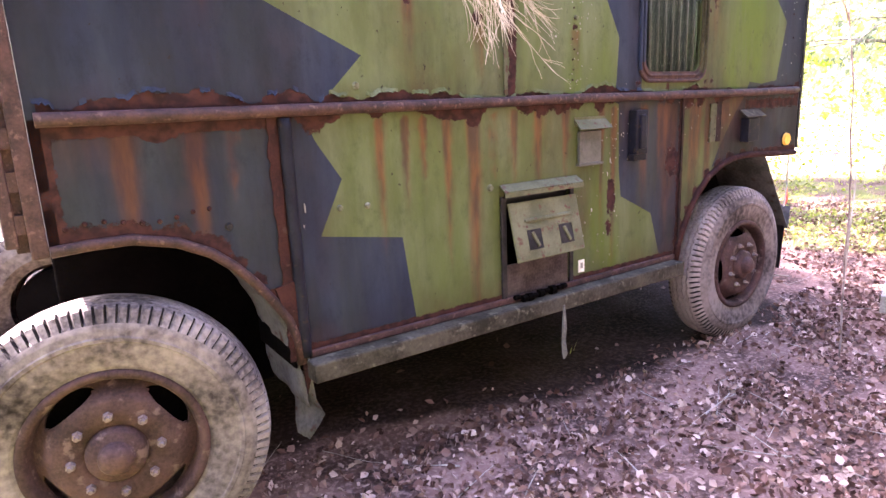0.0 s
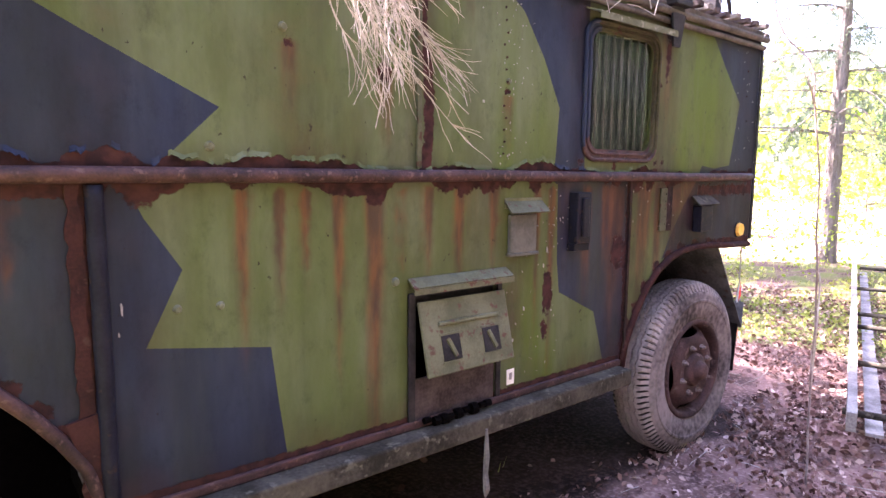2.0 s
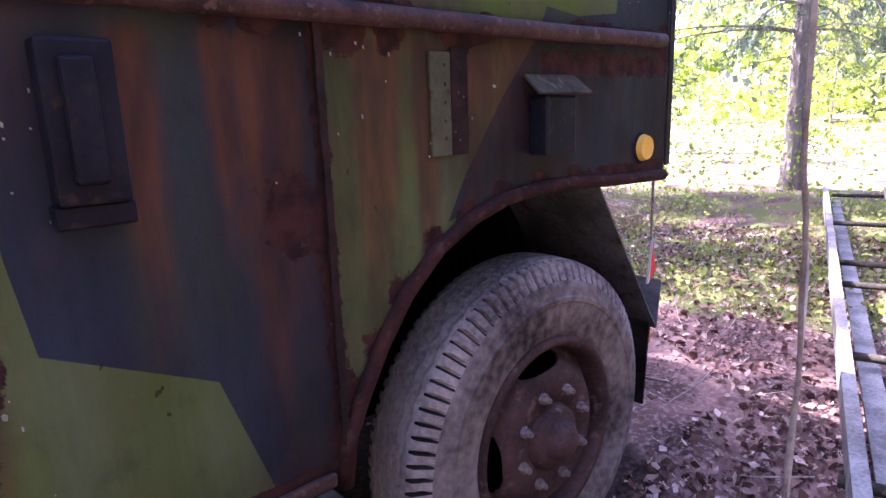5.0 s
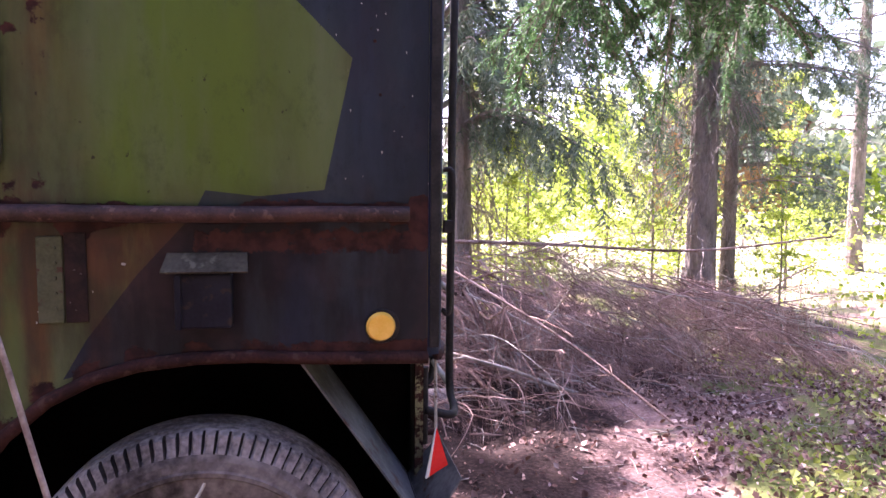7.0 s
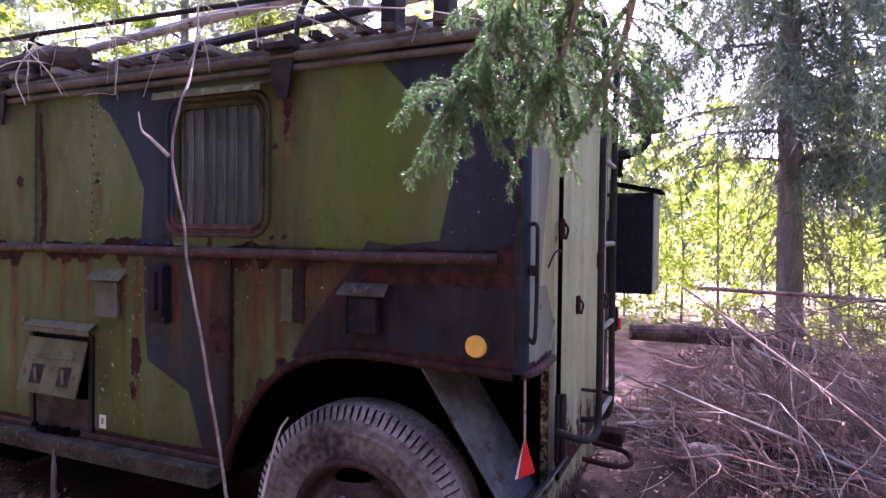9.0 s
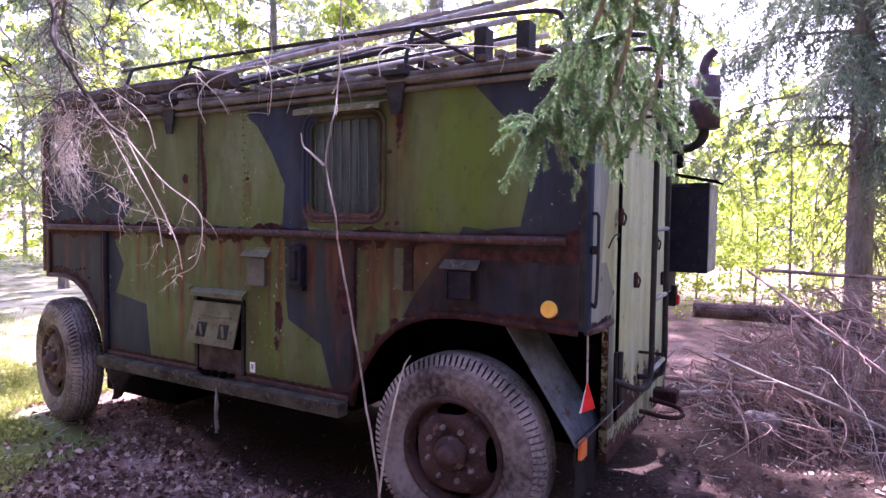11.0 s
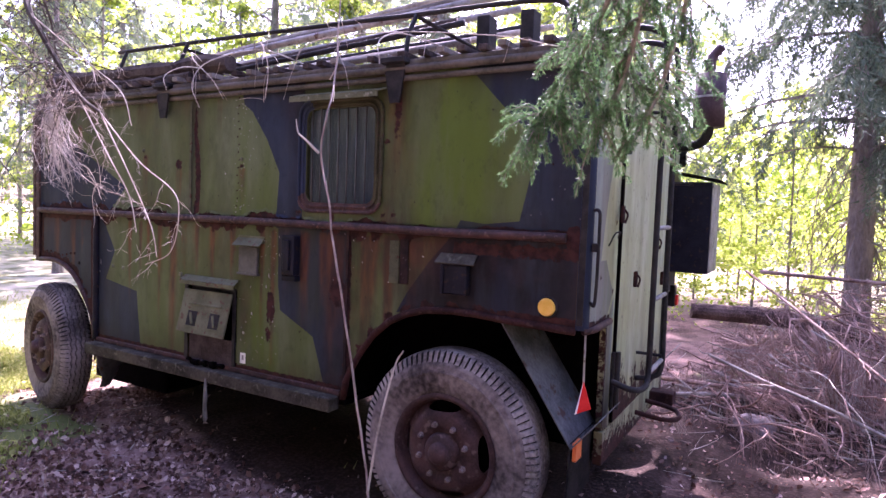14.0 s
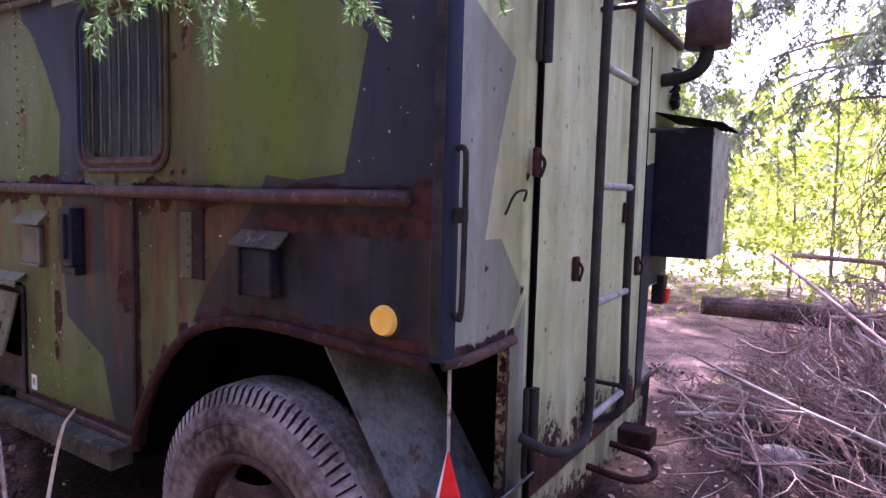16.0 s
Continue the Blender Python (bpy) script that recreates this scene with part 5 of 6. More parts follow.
def mossy(x, y):
    v = 0.5 * max(0, min(1, (x - 6.0) / 2)) + 0.8 * max(0, min(1, (-0.6 - x) / 1.2)) + 0.4 * max(0, min(1, (y - 7) / 3))
    v += 0.35 * max(0, min(1, (x - 5.6) / 1.5)) * max(0, min(1, (1.5 - y) / 2))
    v += 0.8 * math.exp(-((x - 7.3) ** 2 + (y - 0.7) ** 2) / 0.8) + 0.7 * math.exp(-((x - 4.9) / 0.6) ** 2 - ((y - 4.4) / 0.8) ** 2) + 0.9 * edge(1.2 - x, 0.0, 0.6) * edge(0.3 - y, 0.0, 0.5)
    return v


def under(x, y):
    """The truck's shade painted into the soil below it; leaves are left out here."""
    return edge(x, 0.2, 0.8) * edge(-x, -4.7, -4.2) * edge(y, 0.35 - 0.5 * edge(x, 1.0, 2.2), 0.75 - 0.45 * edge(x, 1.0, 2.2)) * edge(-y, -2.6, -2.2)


# damp soil behind the truck; shade painted in there, below it, by a trunk
def wet_and_shade(x, y):
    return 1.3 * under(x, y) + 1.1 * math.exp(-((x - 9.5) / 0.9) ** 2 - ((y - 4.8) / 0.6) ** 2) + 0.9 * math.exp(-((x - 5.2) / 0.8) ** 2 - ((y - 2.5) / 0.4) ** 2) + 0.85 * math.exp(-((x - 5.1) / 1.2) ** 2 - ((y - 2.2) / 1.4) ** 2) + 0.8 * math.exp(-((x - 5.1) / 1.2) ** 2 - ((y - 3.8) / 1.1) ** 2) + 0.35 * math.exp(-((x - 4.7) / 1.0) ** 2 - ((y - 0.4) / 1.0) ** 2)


green.data.foreach_set("value", [mossy(x, y) for y in ys for x in xs])
# paler to the left, where sunlit ground is put into the soil colour
dry.data.foreach_set("value", [max(max(0, min(1, (math.hypot(x - 2.5, y) - 9) / 6)), max(0, min(1, (-1.6 - x) / 1.5)) * max(0, min(1, (y + 0.5) / 1.5)), 0.5 * edge(0.3 - x, 0.0, 1.0)) * 0.8 for y in ys for x in xs])
damp_and_shade.data.foreach_set("value", [wet_and_shade(x, y) for y in ys for x in xs])
me.materials.append(M_SOIL)
me.shade_smooth()
ground = tagged(new("ground", me), "forest floor of dark soil with patches of moss", "ground", kind="structure")


# ---- growing things ----
class Heap:
    """Collects many small faces for one mesh."""

    def __init__(self):
        self.verts, self.faces, self.mats = [], [], []

    def face(self, points, mat=0):
        k = len(self.verts)
        self.verts.extend(tuple(p) for p in points)
        self.faces.append(tuple(range(k, k + len(points))))
        self.mats.append(mat)

    def bent(self, a, b, c, d, e, f, mat=0):
        """A leaf of two quads, folded on its middle line b-e."""
        k = len(self.verts)
        self.verts.extend(tuple(p) for p in (a, b, c, d, e, f))
        self.faces += [(k, k + 1, k + 4, k + 5), (k + 1, k + 2, k + 3, k + 4)]
        self.mats += [mat, mat]

    def stick(self, points, r0, r1, sides=4, mat=0):
        k, n = len(self.verts), len(points)
        side = None
        for i, p in enumerate(points):
            ahead = points[min(i + 1, n - 1)] - points[max(i - 1, 0)]
            ahead = ahead.normalized() if ahead.length > 1e-9 else Vector((0, 0, 1))
            side = ahead.orthogonal().normalized() if side is None else (side - ahead * side.dot(ahead)).normalized()
            up = ahead.cross(side)
            r = r0 + (r1 - r0) * i / (n - 1)
            for s in range(sides):
                a = 2 * math.pi * s / sides
                self.verts.append(tuple(p + r * (math.cos(a) * side + math.sin(a) * up)))
        for i in range(n - 1):
            for s in range(sides):
                self.faces.append((k + i * sides + s, k + i * sides + (s + 1) % sides, k + (i + 1) * sides + (s + 1) % sides, k + (i + 1) * sides + s))
                self.mats.append(mat)

    def mesh(self, materials, smooth=False):
        me = bpy.data.meshes.new("mesh")
        me.from_pydata(self.verts, [], self.faces)
        for m in materials:
            me.materials.append(m)
        me.polygons.foreach_set("material_index", self.mats)
        if smooth:
            me.shade_smooth()
        me.update()
        return me


def piece(name, heap, materials, parent, label="", smooth=False):
    ob = new(name, heap.mesh(materials, smooth))
    ob.parent = parent
    return tagged(ob, label)


def stuff(name, heap, materials, label, category):
    return tagged(new(name, heap.mesh(materials)), label, category, kind="stuff")


def anyway(rng, flat=1.0):
    v = Vector((rng.gauss(0, 1), rng.gauss(0, 1), rng.gauss(0, 1) * flat))
    return v.normalized() if v.length > 1e-6 else Vector((1, 0, 0))


def bend(rng, start, way, length, droop, steps=6, shake=0.1):
    """A line that sets off one way and sinks on its way."""
    p, d, out = Vector(start), Vector(way).normalized(), [Vector(start)]
    for _ in range(steps):
        d = (d + Vector((0, 0, -droop / steps)) + shake * anyway(rng) / math.sqrt(steps)).normalized()
        p = p + d * length / steps
        out.append(p.copy())
    return out


def needle_twig(heap, rng, line, size, count, mat=0, width=0.0028):
    """Needles all round a twig."""
    for _ in range(count):
        k = rng.random() * (len(line) - 1)
        i = min(int(k), len(line) - 2)
        p, ahead = line[i].lerp(line[i + 1], k - i), (line[i + 1] - line[i]).normalized()
        out = (ahead * 0.8 + anyway(rng) * 0.9).normalized()
        across = out.cross(anyway(rng)).normalized() * width
        heap.face((p - across, p + across, p + out * size), mat)


def spray(heap, rng, line, size, mat=0):
    """Tufts of needles to both sides of a twig, for trees that stand farther off."""
    a, b, m = line[0], line[-1], line[len(line) // 2]
    ahead = (b - a).normalized()
    side = ahead.cross(anyway(rng))
    side = side.normalized() if side.length > 1e-6 else Vector((1, 0, 0))
    long = (b - a).length
    for k in range(6):
        p, s = a.lerp(b, (k + 0.4) / 6.2), (side if k % 2 else -side)
        tip = p + (ahead * 0.9 + s * 0.75 + 0.3 * anyway(rng)) * size * rng.uniform(1.3, 2.6)
        w = ahead * size * 0.3 + anyway(rng) * size * 0.12
        heap.face((p - w, p + w, tip), mat)
    heap.face((a - side * 0.003, a + side * 0.003, b), mat)


def spruce(name, seed, height, radius, first, reach, dead=0.3, dense=1.0, label="", lean=(0, 0), skirt=0, many=4, tuft=1.0):
    """A spruce: straight trunk, drooping boughs with hanging sprays, bare dead limbs low down."""
    rng = random.Random(seed)
    tree = thing(name, label, "tree")
    wood, crown = Heap(), Heap()
    line = [Vector((lean[0] * t * t + 0.03 * math.sin(3 * t + seed), lean[1] * t * t, height * t - 0.1)) for t in [k / 14 for k in range(15)]]
    wood.stick(line, radius, radius * 0.12, 12)
    flare = [Vector((0, 0, -0.1)), Vector((0, 0, 0.15)), Vector((0, 0, 0.5))]
    wood.stick(flare, radius * 1.3, radius * 1.0, 12)
    levels = int((height - first) / 0.33)
    for k in range(levels):
        z = first + (height - first) * k / levels
        t = z / height
        axis_at = Vector((lean[0] * t * t, lean[1] * t * t, z))
        for _ in range(many if z < 6.5 else 4):
            long = reach * (1 - t) ** 0.7 * rng.uniform(0.6, 1.15) + 0.25
            a = rng.uniform(0, 2 * math.pi)
            main = bend(rng, axis_at, (math.cos(a), math.sin(a), 0.25), long, rng.uniform(0.5, 1.0), 7, 0.12)
            wood.stick(main, 0.012 + 0.012 * long / reach, 0.004, 4)
            bare = rng.random() < dead and t < 0.5
            for i in range(1, 8):
                p, ahead = main[i], (main[i] - main[i - 1]).normalized()
                for s in (-1, 1, rng.choice((-1, 1))):
                    out = (ahead * 0.6 + s * ahead.cross(Vector((0, 0, 1))) * rng.uniform(0.4, 1) + Vector((0, 0, -0.15))).normalized()
                    side = bend(rng, p.lerp(main[i - 1], rng.random()), out, long * rng.uniform(0.16, 0.3), 1.3, 3, 0.15)
                    if bare:
                        wood.stick(side, 0.004, 0.0015, 3)
                        continue
                    n = max(1, int(2.4 * dense))
                    for _ in range(n):
                        q = side[rng.randrange(len(side))]
                        hang = bend(rng, q, (out + anyway(rng) * 0.6 + Vector((0, 0, -0.5))).normalized(), rng.uniform(0.16, 0.42), 1.4, 2, 0.2)
                        spray(crown, rng, hang, rng.uniform(0.024, 0.042) * tuft)
                    spray(crown, rng, side, 0.036 * tuft)
    for _ in range(int(14 * dead * 3)):
        z, a = rng.uniform(0.7, max(1.0, first)), rng.uniform(0, 2 * math.pi)
        limb = bend(rng, (0, 0, z), (math.cos(a), math.sin(a), rng.uniform(-0.1, 0.3)), rng.uniform(0.4, 1.5), 0.5, 5, 0.25)
        wood.stick(limb, 0.012, 0.003, 4)
        for _ in range(4):
            wood.stick(bend(rng, limb[rng.randrange(1, 5)], anyway(rng) + Vector((0, 0, -0.4)), rng.uniform(0.15, 0.4), 0.8, 3, 0.3), 0.004, 0.0015, 3)
    for _ in range(skirt):
        z, a = rng.uniform(1.4, 4.2), rng.uniform(0, 2 * math.pi)
        limb = bend(rng, (0, 0, z), (math.cos(a), math.sin(a), rng.uniform(-0.7, 0.1)), rng.uniform(0.7, 1.6), 1.7, 8, 0.5)
        wood.stick(limb, 0.01, 0.003, 4)
        for _ in range(10):
            wood.stick(bend(rng, limb[rng.randrange(1, 9)], anyway(rng) * 0.6 + Vector((0, 0, -0.8)), rng.uniform(0.15, 0.6), 0.8, 4, 0.5), 0.0045, 0.0018, 3)
    piece("trunk", wood, [M_BARK], tree, "grey-brown scaly trunk with dead limbs")
    piece("crown", crown, [M_NEEDLE], tree, "drooping blue-green needle boughs")
    return tree


def young_tree(name, seed, height, radius, leaves, size, label=""):
    """A thin broad-leaved tree with an uneven, open crown of single leaves."""
    rng = random.Random(seed)
    tree = thing(name, label, "tree")
    wood, crown = Heap(), Heap()
    line = bend(rng, (0, 0, -0.1), (rng.uniform(-0.12, 0.12), rng.uniform(-0.12, 0.12), 1), height, -0.05, 10, 0.16)
    wood.stick(line, radius, radius * 0.15, 7)
    tips = []
    for _ in range(int(height * 5)):
        t = rng.uniform(0.12, 0.98)
        i = int(t * 10)
        limb = bend(rng, line[i], anyway(rng, 0.3) + Vector((0, 0, 0.5)), height * rng.uniform(0.1, 0.3) * (1.15 - t), 0.5, 5, 0.3)
        wood.stick(limb, radius * 0.3 * (1.1 - t) + 0.002, 0.0015, 4)
        for _ in range(4):
            twig = bend(rng, limb[rng.randrange(1, 6)], anyway(rng, 0.5), rng.uniform(0.15, 0.5), 0.6, 3, 0.3)
            wood.stick(twig, 0.003, 0.001, 3)
            tips.append(twig)
    for _ in range(leaves):
        twig = rng.choice(tips)
        p = twig[rng.randrange(len(twig))] + anyway(rng) * rng.uniform(0, 0.12)
        add_leaf(crown, rng, p, size * rng.uniform(0.6, 1.3), 0.5)
    piece("trunk", wood, [M_BARK], tree, "thin grey trunk")
    piece("crown", crown, [M_LEAF], tree, "sunlit yellow-green leaves")
    return tree


def add_leaf(heap, rng, p, size, tilt, mat=0):
    n = (Vector((0, 0, 1)) + anyway(rng) * tilt * 2).normalized()
    u = n.cross(anyway(rng))
    u = u.normalized() if u.length > 1e-6 else Vector((1, 0, 0))
    v = n.cross(u)
    w = size * rng.uniform(0.28, 0.42)
    up = n * size * rng.uniform(0.02, 0.16)
    a, b = p - u * size * 0.5, p + u * size * 0.5
    heap.bent(p - u * size * 0.1 + v * w + up, a, p - u * size * 0.1 - v * w + up, p + u * size * 0.25 - v * w * 0.6 + up, b, p + u * size * 0.25 + v * w * 0.6 + up, mat)


# background trees, each at its own place on the ground
def stand(tree, x, y, turn=0.0, size=1.0):
    tree.matrix_world = Matrix.LocRotScale((x, y, lump(x, y) - 0.03), Euler((0, 0, radians(turn))), (size, size, size))


def copy_at(tree, x, y, turn, size=1.0):
    c = copy_thing(tree, Matrix.Identity(4))
    stand(c, x, y, turn, size)
    return c


spruce_a = tagged(spruce("spruce_tree", 3, 12, 0.155, 2.5, 2.6, 0.1, 2.5, "tall spruce with drooping boughs and dead low limbs", skirt=80, many=6, tuft=1.18), group="spruces behind the truck")
stand(spruce_a, 5.95, 5.9, 20)
spruce_b = tagged(spruce("spruce_tree", 8, 13, 0.2, 3.0, 2.8, 0.12, 1.6, "thick spruce rising behind the heap of dead branches", skirt=70, many=4, tuft=1.0), group="spruces behind the truck")
stand(spruce_b, 9.0, 5.4, 0)
spruce_c = tagged(spruce("spruce_tree", 21, 12, 0.14, 2.2, 2.5, 0.18, 1.4, "slender spruce with low green boughs"), group="spruces behind the truck")
stand(spruce_c, 12.2, 2.2, 0)
spruce_d = tagged(spruce("spruce_tree", 33, 13, 0.17, 3.0, 2.3, 0.4, 0.8, "tall spruce with a bare lower trunk"), group="spruces behind the truck")
stand(spruce_d, 15.5, 9.5, 70)
rng = random.Random(77)
# copies at negative y stand unseen, added for shading and reflections
for tree, x, y, turn, size in ((spruce_c, 9.7, 5.75, 140, 0.75), (spruce_c, 1.2, 15.0, 30, 1.2), (spruce_c, -14.5, 10.0, 250, 1.1), (spruce_c, -20, 11.0, 20, 1.2), 
                               (spruce_d, -0.2, 6.6, 110, 0.85), (spruce_c, 2.4, 8.6, 45, 1.0), (spruce_d, -9.5, 22.0, 75, 1.0), (spruce_d, 7.4, 11.5, 75, 1.0),
                               (spruce_d, -3.2, -6.0, 20, 1.0), (spruce_d, 2.6, -8.0, 60, 1.1), (spruce_c, 8.2, -6.0, 100, 1.2), (spruce_c, -6.5, -3.6, 80, 1.2),
                               (spruce_c, 0.0, -5.6, 170, 1.1), (spruce_c, 3.6, -6.0, 15, 1.1), (spruce_c, -10.2, 12.6, 210, 1.5), (spruce_c, -7.0, 13.2, 310, 1.45), (spruce_c, -9.8, 5.4, 120, 0.8)):
    copy_at(tree, x, y, turn, size)
young_a = tagged(young_tree("young_tree", 5, 5.5, 0.035, 3600, 0.07, "slim young tree with sunlit yellow-green leaves"), group="young broad-leaved trees")
stand(young_a, 7.2, 9.0)
young_b = tagged(young_tree("young_tree", 9, 4.2, 0.028, 3000, 0.065, "bushy young tree with fresh green leaves"), group="young broad-leaved trees")
stand(young_b, 5.2, 8.0)
for k, (x, y) in enumerate(((4.6, 10.5), (6.6, 7.4), (8.4, 10.5), (10.5, 8.2), (12.2, 7.6), (11.0, 12.0), (8.2, 13.5), (5.6, 13.0), (14.5, 5.8), (16.5, 8.0), (2.2, 11.5), (-0.5, 12.0), (3.8, 14.5), (13.0, 14.5), (18.5, 9.5), (15.0, 3.2), (20.0, 4.0), (-6.5, 12.0), (-10.0, 11.0), (7.6, 8.0), (9.4, 7.2), (6.5, 5.7), (9.9, 5.0), (-0.8, 8.8), (0.8, 10.2), (3.4, 11.6), (-9.0, 13.0), (-1.5, 14.5), (4.2, 12.4))):
    copy_at((young_a, young_b)[k % 2], x, y, rng.uniform(0, 360), rng.uniform(0.8, 1.35) * (1.7 if x < 3 else 0.5 if y < 6 and x < 10 else 0.75))

for x, y, turn, size in ((-9.5, 8.6, 10, 2.1), (-12.5, 8.0, 80, 2.0), (-16.5, 9.0, 150, 2.2), (-11.5, 11.5, 200, 2.3), (-18.5, 13.5, 300, 2.4), (-22.0, 10.5, 120, 2.4), (-8.0, 14.0, 170, 2.4)):
    copy_at((young_a, young_b)[int(turn) % 20 // 10], x, y, turn, size)

pine = thing("pine_tree", "tall pine with a reddish bare trunk behind the truck", "tree")
heap = Heap()
heap.stick([Vector((0, 0, -0.1)), Vector((0.03, 0, 4)), Vector((0.0, 0.05, 8)), Vector((0.1, 0, 14))], 0.16, 0.07, 12)
for k in range(110):
    z, a = 2.2 + 0.075 * k, 2.4 * k
    limb = bend(rng, (0, 0, z), (math.cos(a), math.sin(a), 0.15), rng.uniform(0.6, 2.0), 0.4, 6, 0.35)
    heap.stick(limb, 0.012, 0.003, 4)
    for _ in range(7):
        heap.stick(bend(rng, limb[rng.randrange(1, 7)], anyway(rng) + Vector((0, 0, -0.3)), rng.uniform(0.2, 0.7), 0.5, 4, 0.5), 0.005, 0.002, 3)
piece("trunk", heap, [M_PINE], pine, "reddish bark with dead stubs")
stand(pine, -0.9, 7.6)

# house beyond the wood, half hidden by leaves
M_TILE = mottled("red_roof", (0.2, 0.07, 0.055), (0.32, 0.13, 0.1), 1.5, 20, 0.9)
M_PLANK = mottled("orange_wall", (0.5, 0.24, 0.11), (0.62, 0.33, 0.17), 1.0, 20, 0.9)
house = thing("house", "orange wooden house with a red gable roof behind the trees", "house", pose(22.9, 24.2, 1.0, 0, 0, -39))
bm = bmesh.new()
plate(bm, [(-3.2, 0, 0), (3.2, 0, 0), (3.2, 0, 4.6), (0, 0, 8.0), (-3.2, 0, 4.6)], 0.2)
box(bm, (-3.2, 0.01, 0), (-3.0, 8, 4.6))
box(bm, (3.0, 0.01, 0), (3.2, 8, 4.6))
part("wall", bm, M_PLANK, house, "orange boarded wall")
for side in (-1, 1):
    bm = bmesh.new()
    plate(bm, [(0, -0.4, 8.2), (side * 3.7, -0.4, 4.25), (side * 3.7, 8.4, 4.25), (0, 8.4, 8.2)], 0.2)
    part("roof", bm, M_TILE, house, "red tiled roof slope")
for x in (-1.4, 1.4):
    bm = bmesh.new()
    box(bm, (x - 0.5, -0.05, 2.2), (x + 0.5, -0.005, 3.6), 0.01)
    part("window", bm, M_WHITE, house, "white-framed window")

# undergrowth and far woods
heap = Heap()
for _ in range(52000):
    a, d = rng.uniform(-1.35, 1.75), 7.5 + 20 * rng.random() ** 1.2
    x, y = 3 + d * math.sin(a), d * math.cos(a)
    if noise.noise((x * 0.5, y * 0.5, 9)) < -0.05 or (x < 0 and y < 5.5):
        continue
    top = 0.4 + 1.5 * max(0, noise.noise((x * 0.35, y * 0.35, 2)) + 0.25) + 0.05 * d
    add_leaf(heap, rng, Vector((x, y, lump(x, y) + top * rng.random())), rng.uniform(0.045, 0.1) * (0.5 + d / 24), 0.6)
stuff("undergrowth", heap, [M_LEAF], "sunlit yellow-green undergrowth between the trees", "bush")
heap = Heap()
for _ in range(95000):
    a = rng.uniform(-1.75, 2.0)
    d = rng.uniform(26, 46)
    x, y = 3 + d * math.sin(a), d * math.cos(a)
    rise = max(0, min(1, (-0.12 - a) / 0.15)) + 0.1 * max(0, min(1, (a - 0.25) / 0.3))
    tall = 2.5 + 13 * rise + (4 + 3 * rise) * max(0, noise.fractal((x * 0.12, y * 0.12, 5), 1, 2, 3) + 0.45)
    z = tall * rng.random() ** 0.85
    if noise.noise((x * 0.35, y * 0.35, z * 0.35)) < -0.12:
        continue
    n, u = anyway(rng), anyway(rng)
    v = n.cross(u).normalized() * rng.uniform(0.1, 0.24)
    u = u * rng.uniform(0.14, 0.34)
    p = Vector((x, y, z + 0.4))
    heap.face((p - u, p + v, p + u, p - v), 0 if noise.noise((x * 0.2, y * 0.2, 7)) > -0.05 else 1)
stuff("far_woods", heap, [M_LEAF, M_NEEDLE], "bright far edge of the wood", "woods")
# unseen ring of woods, added to block sky light and darken reflections
heap = Heap()
for _ in range(42000):
    a, d = rng.uniform(1.75, 4.45), rng.uniform(13, 24)
    x, y = 3 + d * math.sin(a), d * math.cos(a)
    z = (9 + 4 * noise.noise((x * 0.15, y * 0.15, 3))) * rng.random() ** 0.9
    n, u = anyway(rng), anyway(rng)
    v = n.cross(u).normalized() * rng.uniform(0.2, 0.4)
    u = u * rng.uniform(0.3, 0.6)
    p = Vector((x, y, z + 0.3))
    heap.face((p - u, p + v, p + u, p - v))
stuff("spruce_wood", heap, [M_NEEDLE_DARK], "unseen dark spruce wood added to hold back low sky light", "woods")

# ---- dead branches round the truck ----
def bough(heap, rng, start, way, length, droop, r, twigs, hang=0.6, fine=0.35, mat=0):
    main = bend(rng, start, way, length, droop, 9, 0.8)
    heap.stick(main, r, r * 0.3, 5, mat)
    for _ in range(twigs):
        i = rng.randrange(1, 9)
        ahead = (main[i + 1] - main[i]).normalized()
        side = bend(rng, main[i].lerp(main[i + 1], rng.random()), (ahead * 0.7 + anyway(rng) * 0.8 + Vector((0, 0, -hang * 0.5))), fine * rng.uniform(0.4, 1.5), hang, 4, 0.55)
        heap.stick(side, r * 0.28, r * 0.1, 3, mat)
        for _ in range(2):
            heap.stick(bend(rng, side[rng.randrange(1, 4)], (ahead * 0.3 + anyway(rng) * 0.8 + Vector((0, 0, -hang))), fine * rng.uniform(0.2, 0.7), hang, 2, 0.3), r * 0.13, r * 0.06, 3, mat)
    return main


rng = random.Random(31)
heap = Heap()


def heap_height(x, y):
    return math.exp(-((x - 6.3) / 3.0) ** 2) * max(0.6, min(1, (x - 4.3) / 0.8)) * max(0.3, min(1, (y - 2.4) / 1.2))


